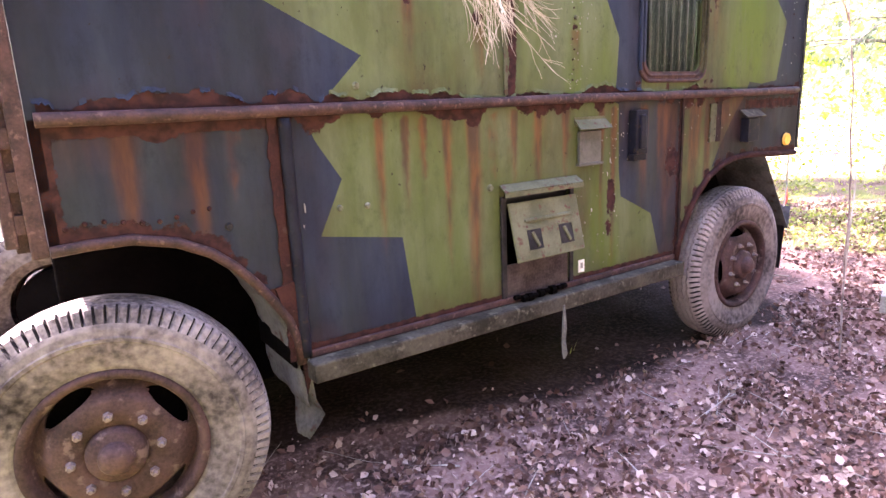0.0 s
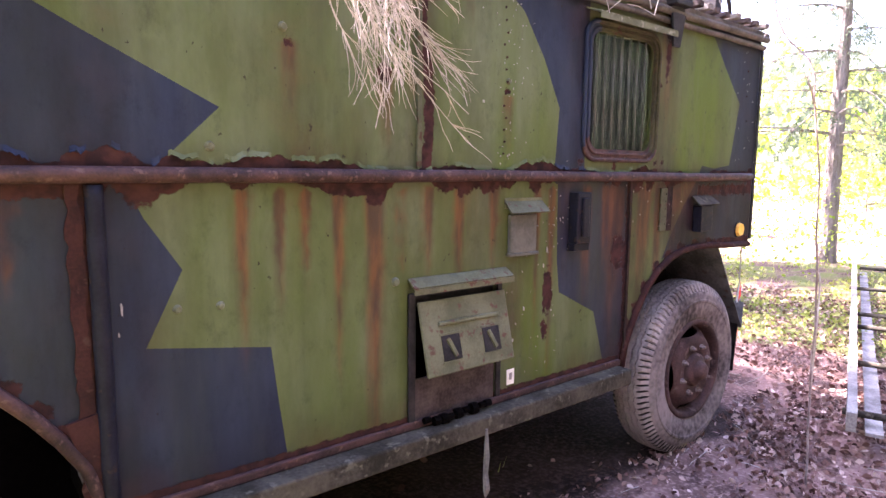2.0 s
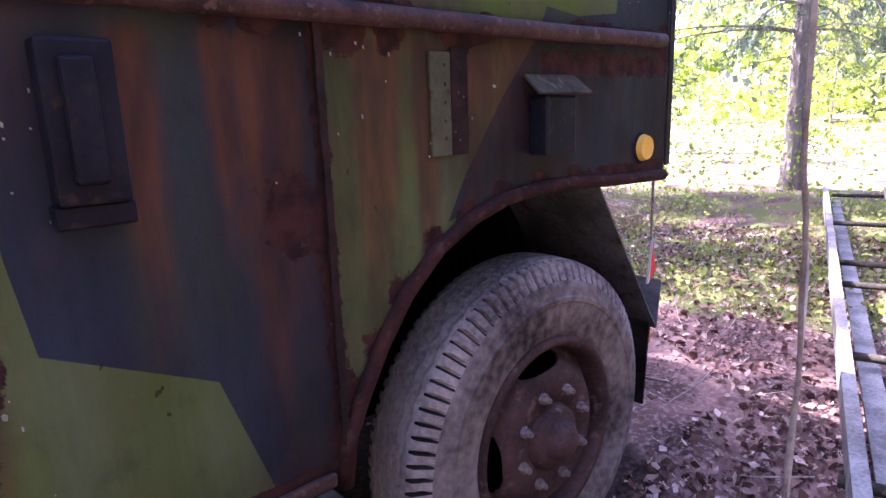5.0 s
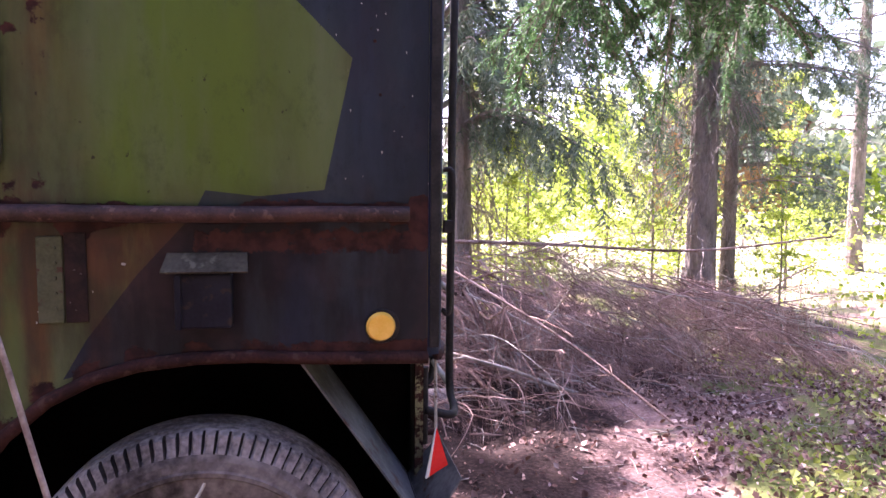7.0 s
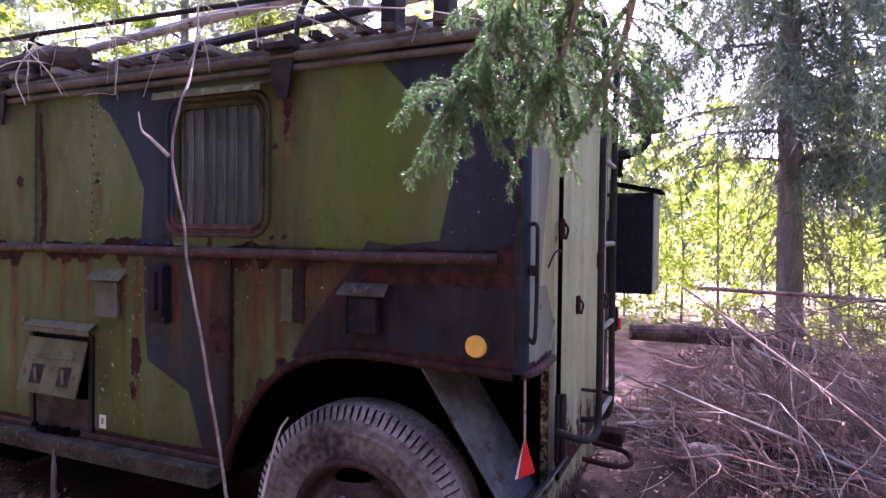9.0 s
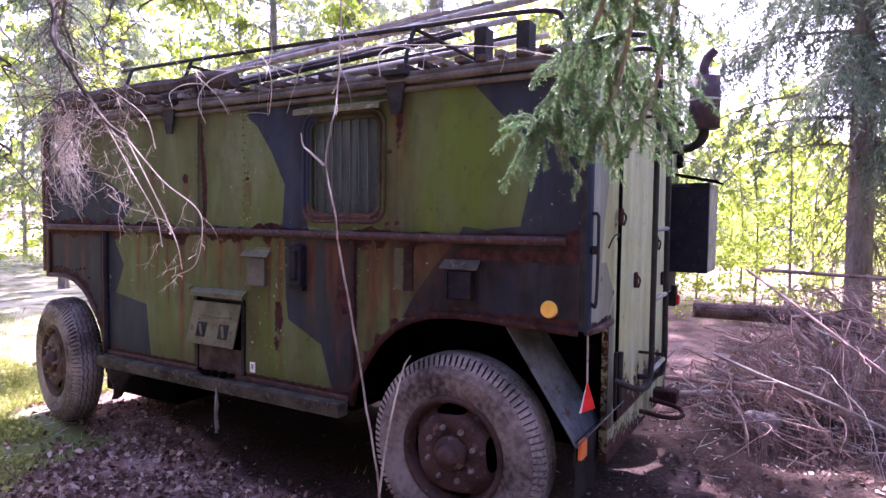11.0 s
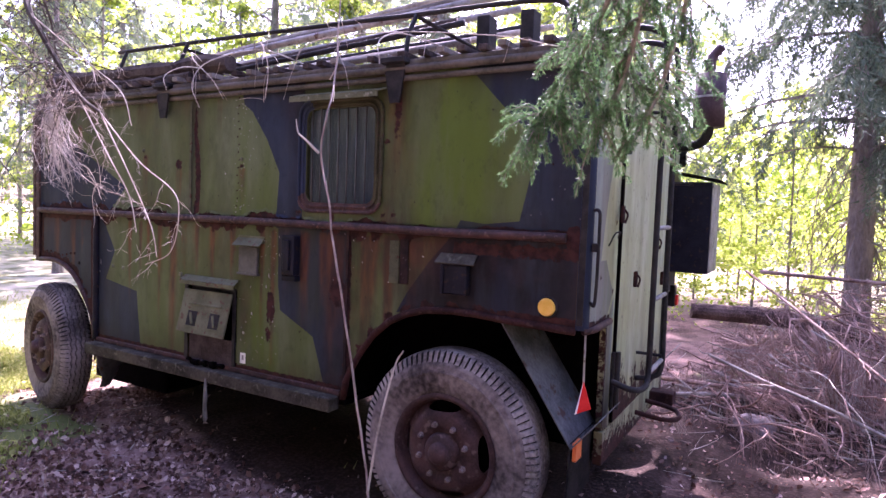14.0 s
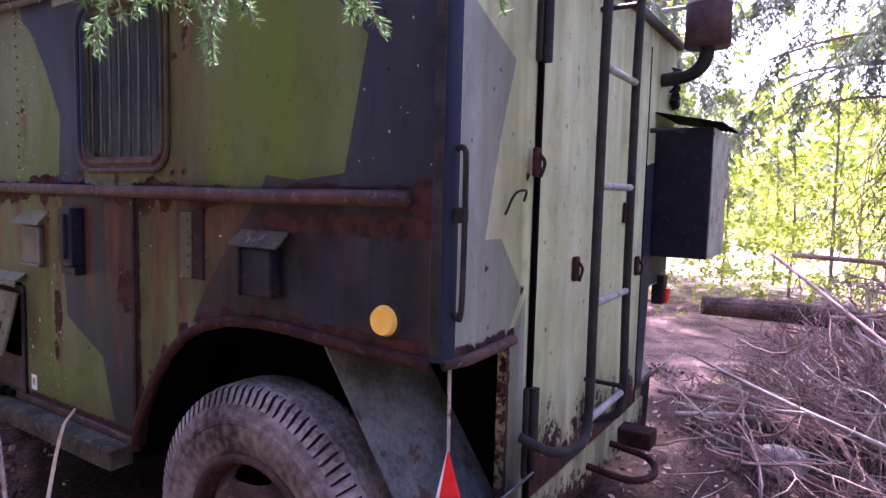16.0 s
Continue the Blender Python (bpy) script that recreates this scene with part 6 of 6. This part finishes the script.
for k in range(330):
    x, y = (rng.uniform(4.65, 6.0), rng.uniform(3.1, 4.8)) if k % 4 == 0 else (rng.uniform(4.8, 9.2), rng.uniform(3.1, 5.0))
    z = lump(x, y) + 0.06 + 0.98 * rng.random() ** 0.7 * heap_height(x, y)
    way = Vector((0.75, -0.65, -0.4)) * rng.uniform(0.5, 1.0) + anyway(rng, 0.4) * 0.6
    long = rng.uniform(0.6, 1.6)
    if k % 2:
        way, long = Vector((rng.uniform(0.5, 1.1), rng.uniform(-0.85, -0.25), rng.uniform(-0.5, -0.15))), rng.uniform(0.8, 1.9)
    if k % 9 == 0:
        way, long = Vector((rng.uniform(0.5, 1), rng.uniform(-0.4, 0.3), rng.uniform(-0.1, 0.12))), rng.uniform(1.0, 2.2)
    bough(heap, rng, (x, y, z), way, long, rng.uniform(0.1, 0.4), rng.uniform(0.004, 0.009) * (2.0 if k % 8 == 0 else 1), 17, rng.uniform(1.2, 2.6), rng.uniform(0.13, 0.3), 1 if k % 5 == 0 else 0)
for k in range(170):
    x, y = rng.uniform(4.3, 6.4), rng.uniform(2.6, 5.6)
    z = lump(x, y) + 0.03 + 0.5 * rng.random() * edge(y, 2.4, 4.2)
    way = Vector((rng.uniform(0.3, 1.0), rng.uniform(-0.5, 0.4), rng.uniform(-0.2, 0.05)))
    bough(heap, rng, (x, y, z), way, rng.uniform(0.4, 1.2), rng.uniform(0.0, 0.2), rng.uniform(0.004, 0.011), 11, rng.uniform(0.8, 2.0), rng.uniform(0.1, 0.26), k % 4 // 3)
for _ in range(2400):
    x, y = rng.uniform(4.6, 9.2), rng.uniform(3.0, 5.2)
    p = (x, y, lump(x, y) + 0.06 + heap_height(x, y) * rng.uniform(0.2, 1.0))
    line = bend(rng, p, anyway(rng, 0.3) + Vector((0.2, -0.2, -0.5)), rng.uniform(0.12, 0.4), 0.9, 7, 1.3)
    heap.stick(line, rng.uniform(0.0018, 0.0035), 0.001, 3, 0)
    for _ in range(2):
        heap.stick(bend(rng, line[rng.randrange(2, 6)], anyway(rng) + Vector((0, 0, -0.5)), rng.uniform(0.05, 0.16), 0.8, 4, 1.0), 0.0014, 0.0007, 3, 0)
for k in range(150):
    x, y = rng.uniform(4.75, 8.2), rng.uniform(2.7, 4.2)
    bough(heap, rng, (x, y, lump(x, y) + 0.05 + 0.5 * rng.random() * heap_height(x, y)), Vector((rng.uniform(0.2, 1.0), rng.uniform(-0.9, 0.1), rng.uniform(-0.3, 0.15))), rng.uniform(0.5, 1.3), rng.uniform(0.3, 0.9), rng.uniform(0.003, 0.007), 13, rng.uniform(1.0, 2.4), rng.uniform(0.12, 0.3), 0)
for _ in range(400):
    x, y = rng.uniform(4.7, 9.4), rng.uniform(2.7, 5.0)
    heap.stick(bend(rng, (x, y, lump(x, y) + 0.8 * heap_height(x, y) * rng.random()), anyway(rng, 0.5), rng.uniform(0.15, 0.5), 0.5, 4, 0.6), rng.uniform(0.0015, 0.004), 0.001, 3, 1 if rng.random() < 0.3 else 0)
stuff("brush_heap", heap, [M_DEADWOOD, M_TWIG], "heap of dead grey-brown spruce branches", "branches")


def single_stick(name, points, r0, r1, material, label, category="branch", sides=8, twigs=0, seed=1):
    rng = random.Random(seed)
    heap = Heap()
    line = bowed(points, 5)
    heap.stick(line, r0, r1, sides)
    for _ in range(twigs):
        p = rng.choice(line[2:])
        heap.stick(bend(rng, p, anyway(rng), rng.uniform(0.1, 0.35), 0.5, 3, 0.3), r1 * 0.5, 0.0015, 3)
    return tagged(new(name, heap.mesh([material], True)), label, category)


bm = bmesh.new()
tube(bm, [(4.42, 3.95 + 0.0, 0.81), (4.9, 4.1, 0.8), (5.3, 4.25, 0.77), (5.7, 4.4, 0.7), (6.1, 4.55, 0.55)], [0.075, 0.09, 0.085, 0.08, 0.06], 14)
for v in bm.verts:
    v.co *= 1 + 0.004 * noise.noise(v.co * 9)
solid("log", bm, M_LOG, "thick broken log lying in the heap of branches", "log", smooth=False)
single_stick("fallen_stick", [(4.75, 2.62, 0.64), (5.15, 2.7, 0.47), (5.6, 2.76, 0.31), (6.0, 2.85, 0.13), (6.4, 2.93, -0.02)], 0.011, 0.016, M_TWIG, "long pale barkless stick leaning on the heap", twigs=3)
single_stick("fallen_stick", [(4.4, 3.25, 0.11), (4.75, 3.36, 0.14), (5.1, 3.46, 0.13)], 0.02, 0.022, M_TWIG, "short pale broken stick lying on the soil", twigs=2, seed=2)
single_stick("fallen_stick", [(4.2, 3.6, 0.16), (4.9, 3.45, 0.19), (5.8, 3.15, 0.12)], 0.024, 0.018, M_DEADWOOD, "dead branch lying at the foot of the heap", twigs=6, seed=3)
single_stick("fallen_stick", [(4.9, 3.9, 1.25), (5.4, 3.2, 0.95), (6.0, 2.5, 0.55), (6.5, 1.9, 0.12)], 0.013, 0.009, M_DEADWOOD, "dead branch sloping down over the heap", twigs=14, seed=4)
single_stick("fallen_stick", [(5.0, 4.4, 1.22), (6.6, 4.3, 1.16), (8.0, 4.0, 1.1), (9.4, 3.7, 1.25)], 0.02, 0.01, M_DEADWOOD, "dead branch lying along the top of the heap", twigs=14, seed=5)
bm = bmesh.new()
bmesh.ops.create_icosphere(bm, subdivisions=4, radius=1.0)
for v in bm.verts:
    v.co *= 1 + 0.22 * noise.fractal(v.co * 1.6, 1, 2, 4)
    v.co = Vector((v.co.x * 0.21, v.co.y * 0.16, v.co.z * 0.13))
solid("stone", bm, M_STONE, "pale grey stone in the dark soil", "stone", place=pose(5.08, 3.08, -0.04), smooth=True)

# sapling in front of the truck
rng = random.Random(4)
sap = thing("bare_sapling", "thin bare sapling standing close to the truck side", "sapling")
heap = Heap()
line = bowed([(3.86, -0.66, -0.05), (3.8, -0.67, 0.5), (3.715, -0.69, 1.05), (3.62, -0.7, 1.5), (3.59, -0.7, 1.7), (3.52, -0.69, 1.94), (3.53, -0.66, 2.12), (3.47, -0.54, 2.3), (3.43, -0.48, 2.6), (3.4, -0.42, 3.1), (3.4, -0.35, 3.8)], 6)
line = [p + Vector((0.012 * wobble(p.z, 3, 4.0), 0.01 * wobble(p.z, 9, 4.0), 0)) for p in line]
heap.stick(line, 0.0057, 0.0028, 7)
piece("stem", heap, [M_SAPLING], sap, "", True)
heap = Heap()
heap.stick(bowed([(3.51, -0.69, 1.94), (3.44, -0.7, 2.0), (3.4, -0.7, 2.03), (3.385, -0.7, 2.09)], 4), 0.007, 0.002, 5)
heap.stick(bowed([(3.4, -0.5, 2.3), (3.44, -0.5, 2.36), (3.45, -0.5, 2.42)], 4), 0.004, 0.002, 5)
heap.stick(bowed([(3.8, -0.67, 0.5), (3.84, -0.66, 0.78), (3.9, -0.64, 1.05), (3.93, -0.62, 1.12)], 4), 0.006, 0.003, 5)
for k in range(16):
    heap.stick(bend(rng, line[len(line) * 2 // 3 + rng.randrange(len(line) // 3)], anyway(rng), rng.uniform(0.08, 0.3), 0.3, 4, 0.3), 0.0025, 0.001, 3)
tagged(piece("twig", heap, [M_TWIG], sap, "thin bare twigs"), kind="stuff")

# spruces behind the camera, whose boughs hang into view
rng = random.Random(14)
host = thing("spruce_tree", "spruce whose long green bough hangs in front of the truck", "tree", group="spruces in front of the truck")
heap = Heap()
heap.stick([Vector((5.6, -5.2, -0.1)), Vector((5.6, -5.15, 4)), Vector((5.55, -5.2, 9))], 0.19, 0.08, 12)
piece("trunk", heap, [M_BARK], host)


def feather(wood, crown, rng, p, way, length, droop, dense):
    """A flat fan of twigs to both sides of a hanging stem, thick with short needles."""
    stem = bend(rng, p, way, length, droop, 8, 0.18)
    wood.stick(stem, 0.003, 0.0012, 3)
    needle_twig(crown, rng, stem, 0.016, int(110 * dense), 0, 0.0011)
    flat = (stem[-1] - stem[0]).cross(anyway(rng, 0.4)).normalized()
    for i in range(1, 8):
        for s in (-1, 1):
            if rng.random() < 0.15:
                continue
            ahead = (stem[i + 1] - stem[i]).normalized()
            out = ahead * 0.9 + s * flat * rng.uniform(0.5, 0.9) + anyway(rng) * 0.25
            twig = bend(rng, stem[i], out, length * rng.uniform(0.14, 0.32) * (1.15 - i / 10), 0.7, 3, 0.2)
            wood.stick(twig, 0.0016, 0.0008, 3)
            needle_twig(crown, rng, twig, 0.015, int(46 * dense), 0, 0.0011)


wood, crown = Heap(), Heap()
for path, first, many in (([(5.58, -5.15, 4.2), (5.25, -3.4, 4.0), (5.05, -2.0, 3.35), (4.95, -1.2, 2.75), (4.82, -0.9, 2.4), (4.64, -0.8, 2.12), (4.56, -0.8, 2.0)], 24, 4),
                          ([(5.58, -5.15, 4.6), (5.55, -3.4, 4.3), (5.35, -2.3, 3.5), (5.2, -1.6, 2.75), (5.08, -1.2, 2.35)], 16, 2),
                          ([(5.58, -5.15, 4.4), (5.3, -3.4, 4.2), (5.15, -2.0, 3.5), (5.0, -1.1, 2.7), (4.85, -0.8, 2.2), (4.76, -0.78, 1.99)], 24, 3),
                          ([(5.58, -5.15, 4.5), (5.4, -3.4, 4.2), (5.2, -2.0, 3.4), (5.1, -1.1, 2.6), (4.96, -0.8, 2.15), (4.9, -0.78, 2.0)], 26, 2),
                          ([(5.58, -5.15, 4.9), (5.2, -3.2, 4.3), (5.0, -1.9, 3.5), (4.85, -1.2, 2.85), (4.7, -0.9, 2.5)], 18, 3)):
    main = bowed(path, 8)
    wood.stick(main, 0.02, 0.004, 6)
    for i in range(first, len(main)):
        for _ in range(many):
            feather(wood, crown, rng, main[i], anyway(rng, 0.3) * 0.8 + Vector((0, 0, -0.45)), rng.uniform(0.11, 0.26), 1.0, 0.75)
piece("bough", wood, [M_BARK], host, "hanging bough")
piece("needles", crown, [M_NEEDLE_NEAR], host, "fresh grey-green needles")

host2 = thing("spruce_tree", "spruce with long dry boughs hanging in front of the truck", "tree", group="spruces in front of the truck")
heap = Heap()
heap.stick([Vector((1.0, -5.0, -0.1)), Vector((1.0, -5.0, 4)), Vector((1.0, -5.05, 9))], 0.17, 0.07, 12)
piece("trunk", heap, [M_BARK], host2)
wood = Heap()


def curl(wood, rng, p, way, length, r):
    """A dry twig that wanders, with crooked little side twigs."""
    side = bend(rng, p, way, length, 0.5, 9, 0.7)
    wood.stick(side, r, r * 0.5, 3)
    for _ in range(7):
        wood.stick(bend(rng, side[rng.randrange(1, 9)], anyway(rng) + Vector((0, 0, -0.25)), length * rng.uniform(0.15, 0.5), 0.4, 5, 1.3), r * 0.6, r * 0.35, 3)


for path in ([(1.0, -5.0, 3.6), (1.1, -3.4, 3.5), (1.15, -1.8, 3.1), (1.2, -0.9, 2.65), (1.26, -0.64, 2.38), (1.29, -0.58, 2.26)],
             [(1.0, -5.0, 3.7), (1.5, -3.2, 3.6), (1.5, -1.6, 3.1), (1.38, -0.8, 2.6), (1.34, -0.6, 2.36), (1.33, -0.57, 2.25)]):
    wood.stick(bowed(path, 7), 0.011, 0.003, 6)
for k in range(34):
    top = Vector((1.325 + rng.uniform(-0.05, 0.05), -0.58 + rng.uniform(-0.06, 0.06), 2.3 + rng.uniform(-0.04, 0.1)))
    drop, bulge, sweep = rng.uniform(0.25, 0.62), rng.uniform(0.0, 0.2), rng.uniform(-0.05, 0.2)
    strand = []
    for i in range(13):
        t = i / 12
        strand.append(top + Vector((-bulge * math.sin(math.pi * t ** 0.8) + sweep * t * t, 0.1 * (t - 0.3) * math.sin(k), -drop * t)) + Vector((0.03 * wobble(t, k, 2.0), 0, 0.02 * wobble(t, k + 40, 2.0))) * t)
    wood.stick(strand, 0.0024, 0.0008, 4)
    for _ in range(13):
        i = rng.randrange(2, 12)
        out = (strand[i + 1] - strand[i]).normalized() + anyway(rng) * 0.45 + Vector((0.05, 0, -0.1))
        wood.stick(bend(rng, strand[i], out, rng.uniform(0.04, 0.16), 0.2, 5, 0.6), 0.0013, 0.0006, 3)
# long bare stems that droop from a higher bough
over = [(1.0, -5.0, 3.9), (2.0, -4.1, 3.6), (3.2, -2.7, 2.8), (3.81, -2.1, 2.27), (4.01, -2.1, 2.05), (4.16, -2.1, 1.895), (4.24, -2.1, 1.847)]
dark = Heap()
main = bowed(over, 8)
dark.stick(main, 0.014, 0.0025, 6)
for _ in range(60):
    curl(dark, rng, rng.choice(main[20:40]), anyway(rng, 0.4) * 0.8 + Vector((0, 0, -0.2)), rng.uniform(0.08, 0.26), 0.0011)
for path in ([(3.3, -3.0, 2.75), (3.92, -2.21, 2.2), (3.91, -2.12, 2.19), (3.91, -2.06, 2.18), (3.92, -1.99, 2.16), (3.91, -1.94, 2.09)], [(3.3, -3.0, 2.6), (3.87, -2.23, 2.07), (3.86, -2.13, 2.01), (3.83, -2.07, 1.92)],
             [(3.3, -3.0, 2.3), (3.84, -2.22, 1.89), (3.84, -2.12, 1.82), (3.84, -2.06, 1.75)], [(3.6, -2.6, 2.9), (4.12, -1.93, 2.31), (4.11, -1.82, 2.22), (4.1, -1.77, 2.15)],
             [(3.6, -2.7, 2.8), (3.99, -2.11, 2.27), (3.93, -2.06, 2.15), (3.9, -2.05, 2.1)], [(3.6, -2.7, 2.8), (4.04, -2.04, 2.29), (3.99, -1.97, 2.17), (3.95, -1.97, 2.12)],
             [(3.6, -2.6, 2.9), (4.08, -1.98, 2.3), (4.02, -1.92, 2.17), (4.03, -1.87, 2.15)], [(3.5, -2.8, 2.8), (3.96, -2.16, 2.26), (3.93, -2.04, 2.12), (3.91, -2.0, 2.02), (3.88, -1.99, 1.96)]):
    main = bowed(path, 7)
    dark.stick(main, 0.0045, 0.001, 5)
    for _ in range(9):
        curl(dark, rng, rng.choice(main[6:]), anyway(rng, 0.5) * 0.8 + Vector((0.1, 0.1, -0.25)), rng.uniform(0.06, 0.2), 0.0009)
piece("bare_bough", dark, [M_BARK_DARK], host2, "dark bare bough")
for path in ([over[-1], (4.33, -2.1, 1.73), (4.385, -2.1, 1.65), (4.4, -2.1, 1.6)], [over[-1], (4.35, -2.1, 1.76), (4.44, -2.1, 1.71), (4.455, -2.1, 1.67), (4.435, -2.1, 1.61), (4.37, -2.1, 1.585)],
             [over[-2], (4.28, -2.11, 1.77), (4.34, -2.11, 1.7), (4.36, -2.11, 1.64)], [over[4], (4.2, -2.1, 1.94), (4.3, -2.1, 1.88), (4.33, -2.1, 1.82)]):
    main = bowed(path, 6)
    wood.stick(main, 0.0013, 0.0007, 6)
    for _ in range(5):
        curl(wood, rng, rng.choice(main[4:]), anyway(rng, 0.4) * 0.6 + Vector((-0.2, 0, -0.5)), rng.uniform(0.02, 0.07), 0.0005)
for _ in range(60):
    p = (rng.uniform(3.98, 4.22), -2.1 + rng.uniform(-0.04, 0.04), rng.uniform(1.72, 2.0))
    curl(wood, rng, p, anyway(rng, 0.6) * 0.7 + Vector((-0.1, 0, -0.4)), rng.uniform(0.04, 0.13), 0.00055)
piece("dry_bough", wood, [M_TWIG], host2, "pale dry hanging twigs")
rng = random.Random(61)
for k, path in enumerate(([(2.6, 0.25, 2.6), (2.55, -0.1, 2.62), (2.46, -0.4, 2.5), (2.44, -0.5, 2.36), (2.5, -0.5, 2.225)], [(3.6, 0.2, 2.6), (3.5, -0.05, 2.62), (3.46, -0.2, 2.55), (3.5, -0.25, 2.42)], [(1.9, 0.3, 2.6), (1.85, -0.05, 2.6), (1.8, -0.2, 2.52), (1.84, -0.22, 2.42)],
                          [(1.7, 0.3, 2.6), (1.95, -0.1, 2.66), (2.2, -0.3, 2.55), (2.4, -0.34, 2.42), (2.5, -0.34, 2.3)], [(2.1, 0.3, 2.6), (2.5, -0.12, 2.66), (2.75, -0.3, 2.58), (2.83, -0.33, 2.44), (2.8, -0.32, 2.28)],
                          [(2.4, 0.3, 2.6), (2.9, -0.1, 2.62), (3.5, -0.22, 2.58), (4.1, -0.2, 2.5), (4.4, -0.2, 2.42)])):
    single_stick("fallen_twig", path, 0.005 if k < 3 else 0.0035, 0.002, M_TWIG, "pale twig caught on the roof edge, hanging down", "twig", 6, 0 if k < 3 else 9, k + 20)

# ---- litter on the ground ----
rng = random.Random(55)
heap = Heap()
for _ in range(95000):
    x, y = rng.uniform(-2.5, 9.5), rng.uniform(-2.6, 5.0)
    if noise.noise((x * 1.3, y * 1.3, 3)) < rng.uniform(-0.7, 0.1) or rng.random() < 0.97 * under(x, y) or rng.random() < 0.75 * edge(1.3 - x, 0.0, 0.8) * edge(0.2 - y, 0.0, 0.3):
        continue
    if wet_and_shade(x, y) > 0.3 and rng.random() < 0.75:
        continue
    add_leaf(heap, rng, Vector((x, y, lump(x, y) + rng.uniform(0.004, 0.02))), 0.012 + 0.05 * rng.random() ** 1.9, 0.5)
for _ in range(16000):
    x, y = rng.uniform(0.6, 5.6), rng.uniform(-2.3, 0.1)
    if noise.noise((x * 2.1, y * 2.1, 8)) < rng.uniform(-0.25, 0.2) or rng.random() < under(x, y):
        continue
    add_leaf(heap, rng, Vector((x, y, lump(x, y) + rng.uniform(0.004, 0.035))), rng.uniform(0.02, 0.055), 0.9)
stuff("leaf_litter", heap, [M_LITTER], "brown and pinkish dead leaves on the soil", "leaves")
heap = Heap()
for _ in range(700):
    x, y = rng.uniform(-2.5, 9.0), rng.uniform(-2.6, 5.0)
    if under(x, y) > 0.2:
        continue
    p = Vector((x, y, lump(x, y) + 0.012))
    heap.stick(bend(rng, p, anyway(rng, 0.03), rng.uniform(0.08, 0.6), 0.0, 4, 0.2), rng.uniform(0.0015, 0.005), 0.001, 4)
stuff("fallen_twigs", heap, [M_TWIG], "thin pale twigs strewn on the ground", "twigs")
heap = Heap()
for _ in range(26000):
    x, y = rng.uniform(-7, 13), rng.uniform(-3, 9)
    if mossy(x, y) + 0.5 * noise.noise((x * 0.9, y * 0.9, 6)) < 0.42:
        continue
    p, h = Vector((x, y, lump(x, y))), rng.uniform(0.03, 0.1)
    d, w = anyway(rng, 0.1) * h * 0.5, anyway(rng, 0.1) * 0.004
    heap.face((p - w, p + w, p + d + Vector((0, 0, h))))
for _ in range(14000):
    x, y = -0.5 - 6 * rng.random() ** 1.5, rng.uniform(-1.5, 4)
    if noise.noise((x * 0.8, y * 0.8, 6)) < -0.1:
        continue
    p, h = Vector((x, y, lump(x, y))), rng.uniform(0.04, 0.16)
    d, w = anyway(rng, 0.1) * h * 0.6, anyway(rng, 0.1) * 0.004
    heap.face((p - w, p + w, p + d + Vector((0, 0, h))))
for k in range(52000):
    x, y = 1.35 - 4.2 * rng.random() ** 0.9, rng.uniform(-1.9, 0.9)
    if noise.noise((x * 1.6, y * 1.6, 2)) < 0.25 * (x - 1.3) or (x > -0.55 and y > -0.2) or rng.random() < 1.2 * (x - 0.55):
        continue
    p, h = Vector((x, y, lump(x, y))), rng.uniform(0.03, 0.12)
    if k % 4 == 0:
        add_leaf(heap, rng, p + Vector((0, 0, h * 0.7)), rng.uniform(0.02, 0.05), 0.5)
        continue
    d, w = anyway(rng, 0.1) * h * 0.6, anyway(rng, 0.1) * 0.003
    heap.face((p - w, p + w, p + d + Vector((0, 0, h))))
for _ in range(5000):
    x, y = rng.uniform(5.5, 11), rng.uniform(-2.5, 4)
    if mossy(x, y) + 0.5 * noise.noise((x * 0.9, y * 0.9, 6)) < 0.5:
        continue
    add_leaf(heap, rng, Vector((x, y, lump(x, y) + rng.uniform(0.02, 0.12))), rng.uniform(0.03, 0.07), 0.5)
stuff("moss_and_grass", heap, [M_GRASS], "low moss, grass and small green plants", "grass")

# ladder lying on the leaves beside the track
LADDER_FROM, LADDER_TO = Vector((4.3, -0.69, 0)), Vector((11.0, 1.42, 0))
along = (LADDER_TO - LADDER_FROM).normalized()
across = Vector((along.y, -along.x, 0))
ladder_ob = thing("wooden_ladder", "old pale ladder lying flat on the dead leaves", "ladder", Matrix.Translation((0, 0, 0.06)))
for k, side in enumerate((0.0, 0.62)):
    bm = bmesh.new()
    a, b = LADDER_FROM + across * side, LADDER_TO + across * side
    plate(bm, [a + across * 0.05 + Vector((0, 0, 0.13)), b + across * 0.05 + Vector((0, 0, 0.13)), b + Vector((0, 0, 0.13)), a + Vector((0, 0, 0.13))], -0.11)
    part("side_rail", bm, M_WOOD_PALE, ladder_ob, "weathered pale side rail")
bm = bmesh.new()
a, b = LADDER_FROM + across * 0.1 + along * 0.2, LADDER_TO + across * 0.1
plate(bm, [a + across * 0.09 + Vector((0, 0, 0.05)), b + across * 0.09 + Vector((0, 0, 0.05)), b + Vector((0, 0, 0.05)), a + Vector((0, 0, 0.05))], -0.02)
part("board", bm, M_WOOD_PALE, ladder_ob, "pale board lying inside the ladder")
for reach in (0.34, 1.52, 2.84, 3.45, 5.08, 7.0):
    bm = bmesh.new()
    p = LADDER_FROM + along * reach + Vector((0, 0, 0.13))
    tube(bm, [p - across * 0.02, p + across * 0.69], 0.022, 8)
    part("rung", bm, M_SILL, ladder_ob, "dark round rung", True)
